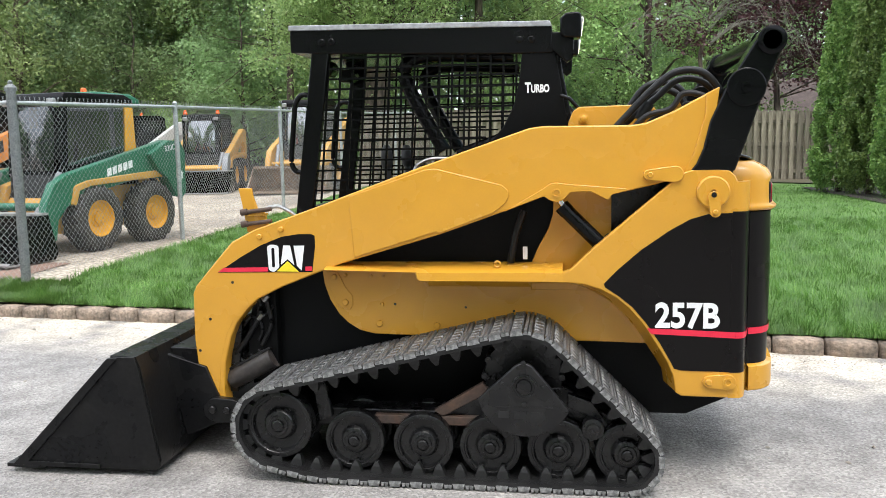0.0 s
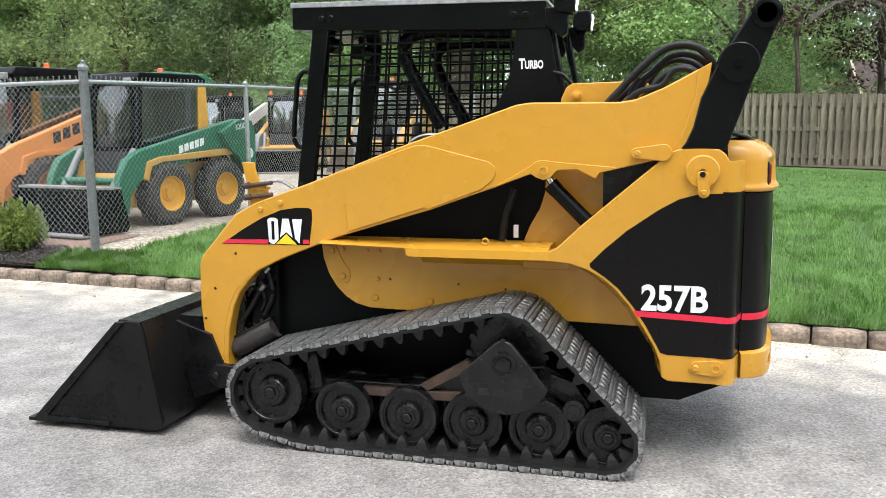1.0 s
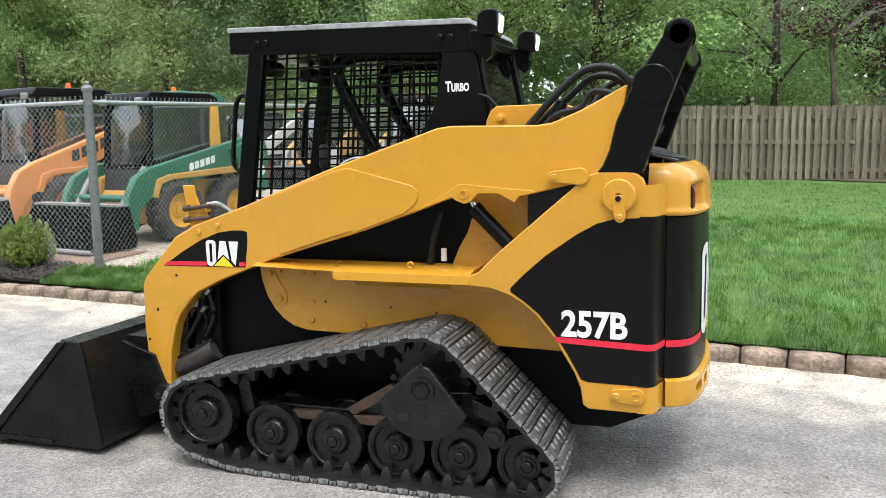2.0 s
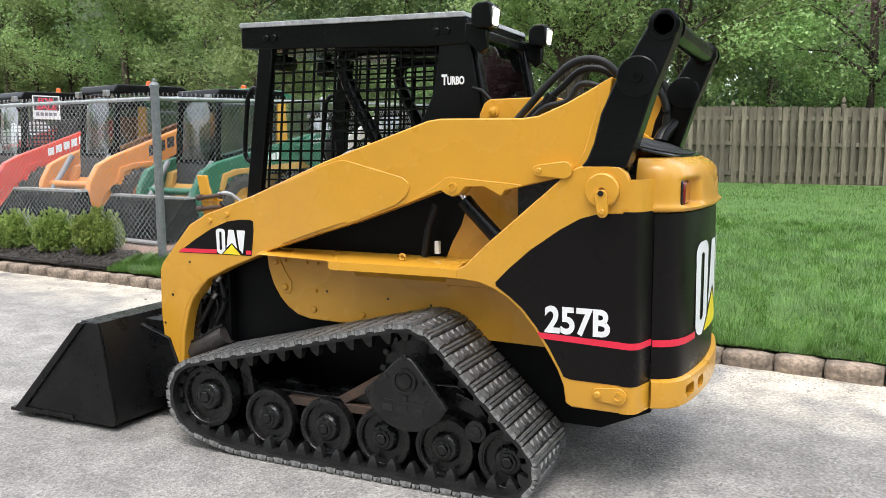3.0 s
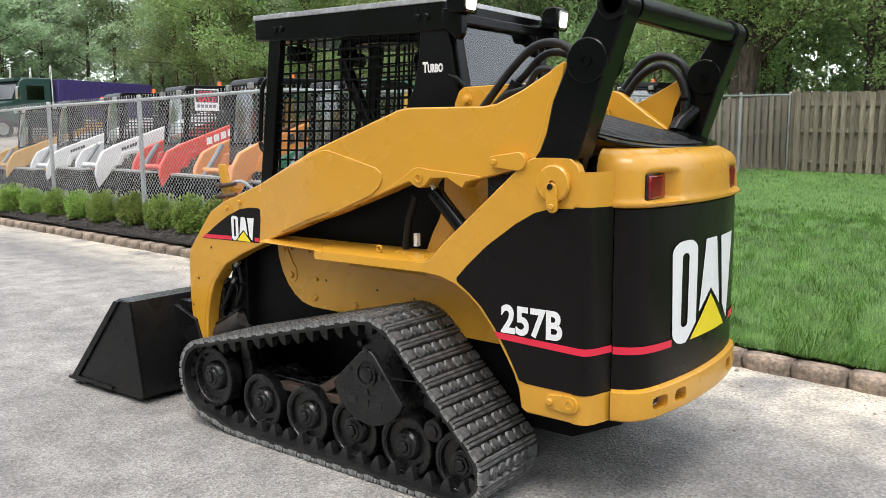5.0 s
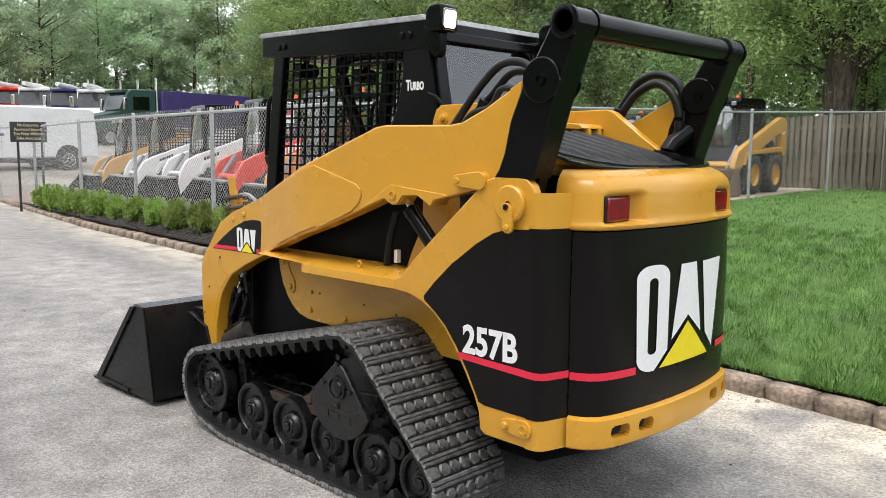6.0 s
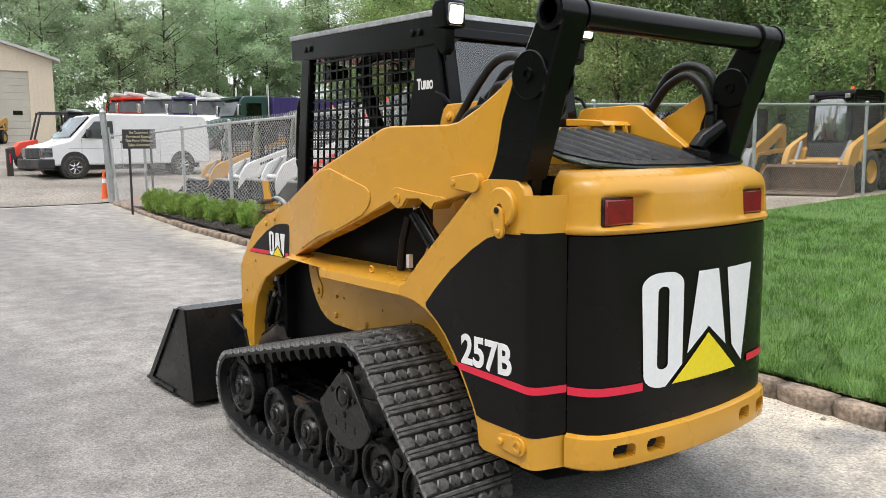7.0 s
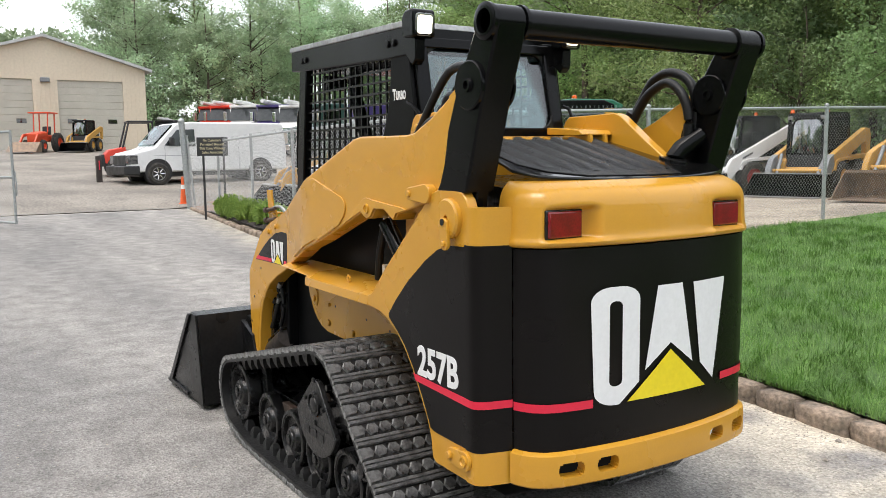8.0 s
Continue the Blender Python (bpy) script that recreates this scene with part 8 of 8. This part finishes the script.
def build_van(m):
    v = thing("van", "white long cargo van parked in the yard", "van", m=m)
    VW = paint("van_white", (0.72, 0.72, 0.72), 0.3)
    prof = [(-2.75, 0.42), (-2.78, 0.62), (-2.74, 0.94), (-2.62, 1.05), (-2.1, 1.17), (-1.92, 1.24), (-1.24, 1.95), (-1.08, 2.03), (-0.7, 2.07), (2.6, 2.07), (2.74, 1.97), (2.78, 1.2), (2.78, 0.45)]
    bm = bmesh.new()
    prism(bm, prof, -0.98, 0.98)
    for q in bm.verts:
        if q.co.z > 1.2:
            q.co.y *= 1 - 0.14 * (q.co.z - 1.2) / 0.9
    part("body", bm, VW, v, bevel=0.05)
    for s in (-1, 1):
        bm = bmesh.new()
        prism(bm, [(-1.62, 1.28), (-1.16, 1.80), (-0.58, 1.82), (-0.58, 1.25)], *sorted((s * 0.90, s * 0.978)))
        for q in bm.verts:
            if q.co.z > 1.5:
                q.co.y -= s * 0.062
        part("door_window", bm, TINT, v)
        bm = bmesh.new()
        prism(bm, [(-1.48, 1.30), (-1.48, 1.56), (-1.34, 1.56), (-1.34, 1.30)], *sorted((s * 1.0, s * 1.16)))
        part("mirror", bm, CHARCOAL, v, bevel=0.03)
        bm = bmesh.new()
        box(bm, -0.40, -0.28, *sorted((s * 0.98, s * 1.0)), 1.12, 1.20)
        part("door_handle", bm, CHARCOAL, v, bevel=0.008)
        for x in (-1.85, 1.75):
            ty = link("wheel", VAN_TYRE, TYRE, v)
            ty.matrix_basis = outward(x, s * 0.905, 0.37, s)
            me = VAN_RIM.copy()
            me.materials.clear()
            rim = link("rim", me, STEEL, ty)
            bm = bmesh.new()
            for k in range(7):
                a = 2 * math.pi * k / 7
                cyl(bm, (0.05 * math.cos(a), 0.05 * math.sin(a), 0.085), (0.19 * math.cos(a), 0.19 * math.sin(a), 0.095), 0.028, 0.02, n=8)
            part("spoke", bm, CHROME, rim)
            bm = bmesh.new()
            lathe(bm, [(0.44, -0.3), (0.44, 0.003), (0.05, 0.003)], outward(x, s * 0.98, 0.42, s), 32)
            part("wheel_arch", bm, CHARCOAL, v)
        bm = bmesh.new()
        box(bm, -2.80, -2.50, *sorted((s * 0.62, s * 0.995)), 0.68, 0.98)
        part("head_lamp", bm, LAMPGLASS, v, "dark smoked head lamp", bevel=0.03)
        bm = bmesh.new()
        box(bm, -2.0, -0.3, *sorted((s * 0.981, s * 0.984)), 0.95, 0.96)
        part("body_crease", bm, GREY_P, v)
        for x in (-1.62, -0.36, 0.95):
            bm = bmesh.new()
            box(bm, x, x + 0.012, *sorted((s * 0.975, s * 0.983)), 0.5, 1.25)
            part("door_seam", bm, GREY_P, v)
    bm = bmesh.new()
    prism(bm, [(-1.88, 1.29), (-1.27, 1.93), (-1.30, 1.97), (-1.92, 1.33)], -0.80, 0.80)
    part("windscreen", bm, CABGLASS, v)
    bm = bmesh.new()
    box(bm, -2.80, -2.62, -0.62, 0.62, 0.64, 0.98)
    part("front_grille", bm, CHARCOAL, v, bevel=0.02)
    bm = bmesh.new()
    box(bm, -2.95, -2.45, -1.0, 1.0, 0.34, 0.64)
    part("front_bumper", bm, CHARCOAL, v, bevel=0.04)
    bm = bmesh.new()
    box(bm, -2.4, 2.5, -0.7, 0.7, 0.28, 0.45)
    part("underbody", bm, CHARCOAL, v)
    return v


VAN_TYRE, VAN_RIM = tyre_mesh(0.37, 0.22, 0.22), rim_mesh(0.22, 0.2)
build_van(pose(-25.78, 6.35, 0.60, 0, 0, 95.6))

# ---- small utility vehicle ----
utv = thing("utility_vehicle", "red and black utility vehicle with a roll cage", "utility vehicle", m=pose(-28.5, 5.0, base_z(-28.5) + 0.02, 0, 0, 84))
bm = bmesh.new()
prism(bm, [(-1.35, 0.45), (-1.38, 0.75), (-1.2, 0.95), (-0.65, 1.05), (-0.55, 0.55), (0.2, 0.5), (0.25, 0.85), (1.35, 0.85), (1.35, 0.45)], -0.62, 0.62)
part("body", bm, RED_P, utv, bevel=0.04)
bm = bmesh.new()
prism(bm, [(0.3, 0.85), (0.3, 1.1), (1.4, 1.1), (1.4, 0.85)], -0.66, 0.66)
part("cargo_bed", bm, CHARCOAL, utv, bevel=0.02)
bm = bmesh.new()
box(bm, -1.48, -1.25, -0.60, 0.60, 0.35, 0.78)
part("bumper", bm, CHARCOAL, utv, bevel=0.03)
bm = bmesh.new()
box(bm, -0.55, 0.35, -0.62, 0.62, 1.92, 1.97)
part("roof", bm, CHARCOAL, utv, bevel=0.015)
for s in (-1, 1):
    bm = bmesh.new()
    tube(bm, [(-0.75, s * 0.58, 0.98), (-0.5, s * 0.58, 1.93), (0.3, s * 0.58, 1.93), (0.35, s * 0.58, 0.9)], 0.038, 8)
    part("roll_bar", bm, CHARCOAL, utv)
    for x in (-0.95, 0.85):
        wheel(utv, x, s * 0.62, 0.33, s, tyre_mesh(0.33, 0.24, 0.17), rim_mesh(0.17, 0.22), CHARCOAL)
bm = bmesh.new()
prism(bm, [(-0.1, 0.6), (-0.1, 0.85), (0.15, 0.85), (0.2, 1.3), (0.3, 1.3), (0.28, 0.6)], -0.5, 0.5)
part("seat", bm, CHARCOAL, utv, bevel=0.03)
bollard = thing("bollard", "short dark wooden bollard with red reflector", "bollard", m=pose(-26.2, 3.05, base_z(-26.2)))
bm = bmesh.new()
box(bm, -0.1, 0.1, -0.085, 0.085, -0.1, 0.88)
part("block", bm, mat("dark_timber", (0.05, 0.04, 0.035), 0.9, scale=6), bollard, bevel=0.02)
bm = bmesh.new()
box(bm, 0.1, 0.105, -0.012, 0.022, 0.42, 0.72)
part("reflector", bm, DECAL_RED, bollard)

# ---- barn ----
barn = thing("barn", "cream metal-clad gabled workshop barn with two roller doors", "barn")
CREAM = mat("cream_cladding", (0.68, 0.58, 0.45), 0.6, second=(0.62, 0.53, 0.41), scale=0.5, amount=0.5, grain=8, bump=0.02, fine=0.05)
BX, BZ = -49.0, 2.0
yl, yr, ym, ze, za = -1.1, 9.9, 4.4, 6.7, 8.35
D1, D2, DZ = (5.05, 8.6), (0.2, 3.75), 6.0
def wall(name, pts, x0, x1):
    bm = bmesh.new()
    prism(bm, pts, x0, x1, axis="x")
    return part(name, bm, CREAM, barn)
wall("front_wall", [(yl, BZ - 0.4), (yl, ze), (D2[0], ze + 0.39), (D2[0], BZ - 0.4)], BX - 0.15, BX)
wall("front_wall", [(D2[1], BZ - 0.4), (D2[1], DZ), (D1[0], DZ), (D1[0], BZ - 0.4)], BX - 0.15, BX)
wall("front_wall", [(D1[1], BZ - 0.4), (D1[1], ze + 0.39), (yr, ze), (yr, BZ - 0.4)], BX - 0.15, BX)
wall("front_wall", [(D2[0], DZ), (D2[0], ze + 0.39), (ym, za), (D1[1], ze + 0.39), (D1[1], DZ)], BX - 0.15, BX)
for k in range(45):
    y = yl + 0.12 + k * 0.245
    if any(a - 0.02 < y < b + 0.02 for a, b in (D1, D2)):
        z0 = DZ + 0.02
    else:
        z0 = BZ - 0.3
    bm = bmesh.new()
    top = ze + (za - ze) * (1 - abs(y - ym) / (ym - yl)) - 0.03
    prism(bm, [(y - 0.025, z0), (y + 0.025, z0), (y + 0.025, top), (y - 0.025, top)], BX, BX + 0.018, axis="x")
    part("cladding_rib", bm, CREAM, barn)
for y in (yl, yr - 0.15):
    bm = bmesh.new()
    box(bm, BX - 16, BX - 0.15, y, y + 0.15, BZ - 0.6, ze)
    part("side_wall", bm, CREAM, barn)
bm = bmesh.new()
box(bm, BX - 16.1, BX - 15.95, yl, yr, BZ - 0.6, ze)
part("back_wall", bm, CREAM, barn)
ROOFM = mat("grey_roof_metal", (0.5, 0.5, 0.49), 0.5, 0.3, scale=2)
for s in (-1, 1):
    bm = bmesh.new()
    e = ym + s * (ym - yl + 0.35)
    prism(bm, [(ym, za + 0.0), (ym, za + 0.16), (e, ze - 0.10 + 0.16), (e, ze - 0.10)], BX - 16.3, BX + 0.35, axis="x")
    part("roof", bm, ROOFM, barn)
DOORM = mat("ribbed_door_paint", (0.50, 0.47, 0.40), 0.55, second=(0.42, 0.39, 0.33), scale=1.5, amount=0.6)
for a, b in (D1, D2):
    dr = new("roller_door")
    dr.parent = barn
    for k in range(10):
        bm = bmesh.new()
        z = BZ + k * 0.40
        box(bm, BX - 0.14, BX - 0.09, a, b, z + 0.004, min(DZ, z + 0.396))
        part("door_slat", bm, DOORM, dr, bevel=0.008)
    for y in (a + 0.45, b - 0.9):
        bm = bmesh.new()
        box(bm, BX - 0.09, BX - 0.075, y, y + 0.5, BZ + 1.55, BZ + 1.8)
        part("door_pane", bm, DARKGLASS, dr)
bm = bmesh.new()
box(bm, BX, BX + 0.2, ym - 0.25, ym + 0.25, 5.85, 6.1)
part("wall_lamp", bm, GREY_P, barn, bevel=0.03)

# machines in front of the barn
skid_steer("tan skid steer parked before the barn door", pose(-46.3, 5.95, base_z(-46.3), 0, 0, 146) @ Matrix.Diagonal((0.85, 0.85, 0.85, 1)), TAN_P, TAN_P, TAN_P, CHARCOAL, glass_door=False)
tr = thing("tractor", "small red tractor with a front loader", "tractor", m=pose(-45.9, 3.75, base_z(-45.9), 0, 0, 146) @ Matrix.Diagonal((0.92, 0.92, 0.92, 1)))
bm = bmesh.new()
prism(bm, [(-1.2, 0.55), (-1.25, 1.05), (-0.2, 1.2), (0.1, 1.0), (0.7, 1.0), (0.8, 0.6)], -0.3, 0.3)
part("body", bm, TRACTOR_P, tr, bevel=0.05)
for s in (-1, 1):
    wheel(tr, 0.5, s * 0.62, 0.55, s, tyre_mesh(0.55, 0.32, 0.3), rim_mesh(0.3, 0.3), TRACTOR_P)
    wheel(tr, -0.95, s * 0.5, 0.34, s, tyre_mesh(0.34, 0.22, 0.18), rim_mesh(0.18, 0.2), TRACTOR_P)
    bm = bmesh.new()
    tube(bm, [(0.55, s * 0.45, 0.9), (0.6, s * 0.45, 2.25)], 0.04, 8)
    part("roof_post", bm, TRACTOR_P, tr)
    bm = bmesh.new()
    prism(bm, [(-0.3, 1.15), (-1.4, 1.0), (-1.95, 0.35), (-1.85, 0.3), (-1.35, 0.85), (-0.3, 1.0)], *sorted((s * 0.38, s * 0.46)))
    part("loader_arm", bm, TRACTOR_P, tr, bevel=0.01)
    bm = bmesh.new()
    tube(bm, [(-0.2, s * 0.4, 1.1), (-0.1, s * 0.42, 2.25)], 0.035, 8)
    part("roof_post", bm, TRACTOR_P, tr)
bm = bmesh.new()
box(bm, -0.4, 0.75, -0.6, 0.6, 2.22, 2.30)
part("canopy", bm, TRACTOR_P, tr, bevel=0.02)
bm = bmesh.new()
prism(bm, [(-2.5, 0.0), (-1.95, 0.55), (-1.85, 0.55), (-1.8, 0.05), (-1.9, 0.0)], -0.85, 0.85)
part("bucket", bm, SCRAPED, tr)
bm = bmesh.new()
prism(bm, [(0.1, 1.0), (0.1, 1.15), (0.45, 1.15), (0.5, 1.5), (0.58, 1.5), (0.55, 1.0)], -0.25, 0.25)
part("seat", bm, CHARCOAL, tr, bevel=0.03)

# ---- parked trucks ----
TRUCK_TYRE, TRUCK_RIM = tyre_mesh(0.5, 0.28, 0.29), rim_mesh(0.29, 0.25)


def truck(label, m, cab_p, body_p, stacks=True, load="box"):
    t = thing("truck", label, "truck", "trucks parked in the yard", m=m)
    bm = bmesh.new()
    prism(bm, [(-1.7, 0.75), (-1.75, 1.55), (-0.35, 1.85), (-0.05, 2.75), (0.15, 2.95), (1.5, 2.98), (1.5, 0.75)], -1.05, 1.05)
    for q in bm.verts:
        if q.co.x < -0.3:
            q.co.y *= 0.82
    part("cab", bm, cab_p, t, bevel=0.07)
    bm = bmesh.new()
    prism(bm, [(-0.36, 1.92), (-0.04, 2.70), (-0.09, 2.72), (-0.42, 1.92)], -0.92, 0.92)
    part("windscreen", bm, TINT, t)
    bm = bmesh.new()
    box(bm, -0.25, 0.1, -0.95, 0.95, 2.78, 2.92)
    part("visor", bm, cab_p, t, bevel=0.02)
    bm = bmesh.new()
    box(bm, -1.82, -1.72, -0.6, 0.6, 0.8, 1.5)
    part("radiator", bm, CHROME, t, bevel=0.02)
    bm = bmesh.new()
    box(bm, -1.95, -1.7, -1.05, 1.05, 0.45, 0.75)
    part("bumper", bm, CHROME, t, bevel=0.03)
    for s in (-1, 1):
        bm = bmesh.new()
        box(bm, 0.25, 1.15, *sorted((s * 1.04, s * 1.06)), 1.9, 2.6)
        part("side_window", bm, DARKGLASS, t, bevel=0.02)
        bm = bmesh.new()
        box(bm, -0.35, -0.2, *sorted((s * 1.15, s * 1.35)), 1.9, 2.5)
        part("mirror", bm, CHROME, t, bevel=0.02)
        if stacks:
            bm = bmesh.new()
            cyl(bm, (1.62, s * 0.95, 0.9), (1.62, s * 0.95, 3.6), 0.09, n=14)
            part("exhaust_stack", bm, CHROME, t)
        for x in (-1.0, 2.9, 4.2):
            wheel(t, x, s * 0.95, 0.5, s, TRUCK_TYRE, TRUCK_RIM, STEEL)
    bm = bmesh.new()
    box(bm, -1.6, 5.4, -0.5, 0.5, 0.6, 0.85)
    part("frame_rail", bm, CHARCOAL, t)
    bm = bmesh.new()
    if load == "dump":
        prism(bm, [(1.8, 1.1), (1.8, 2.95), (7.2, 2.9), (7.2, 1.1)], -1.2, 1.2)
        part("dump_body", bm, body_p, t, bevel=0.02)
        for k in range(8):
            bm = bmesh.new()
            x = 2.2 + k * 0.65
            box(bm, x, x + 0.1, -1.26, 1.26, 1.1, 2.7)
            part("body_rib", bm, body_p, t)
    else:
        prism(bm, [(1.8, 1.0), (1.8, 2.4), (2.4, 2.9), (5.2, 2.6), (5.4, 1.0)], -1.05, 1.05)
        part("body", bm, body_p, t, bevel=0.05)
        bm = bmesh.new()
        tube(bm, [(5.0, 0.2, 2.6), (1.0, 0.2, 3.05), (-1.0, 0.2, 3.12)], [0.20, 0.18, 0.12], 10)
        part("boom", bm, WHITE_P, t)
    return t


for i, (x, y, c, b, lab, load) in enumerate(((-56.6, 16.2, RED_P, RED_P, "red boom truck in the parked row", "box"), (-53.3, 16.0, RED_P, RED_P, "red and white boom truck in the parked row", "box"), (-50.2, 16.4, WHITE_P, RED_P, "white-cabbed red truck in the parked row", "box"),
                                            (-47.9, 17.4, PURPLE_P, PURPLE_P, "purple truck with white boom in the parked row", "box"), (-45.3, 17.9, WHITE_P, PURPLE_P, "white truck with purple body in the parked row", "box"))):
    truck(lab, pose(x, y, base_z(x) - 0.12, 0, 0, 133 + i), c, b, load=load)
truck("dark green dump truck with a purple dump body", pose(-39.3, 16.5, base_z(-39.3) - 0.12, 0, 0, 92), DGREEN_P, PURPLE_P, load="dump")
truck("dark truck parked beside the barn", pose(-50.5, 11.3, base_z(-50.5), 0, 0, 140) @ Matrix.Diagonal((0.6, 0.6, 0.6, 1)), CHARCOAL, CHARCOAL, stacks=False)
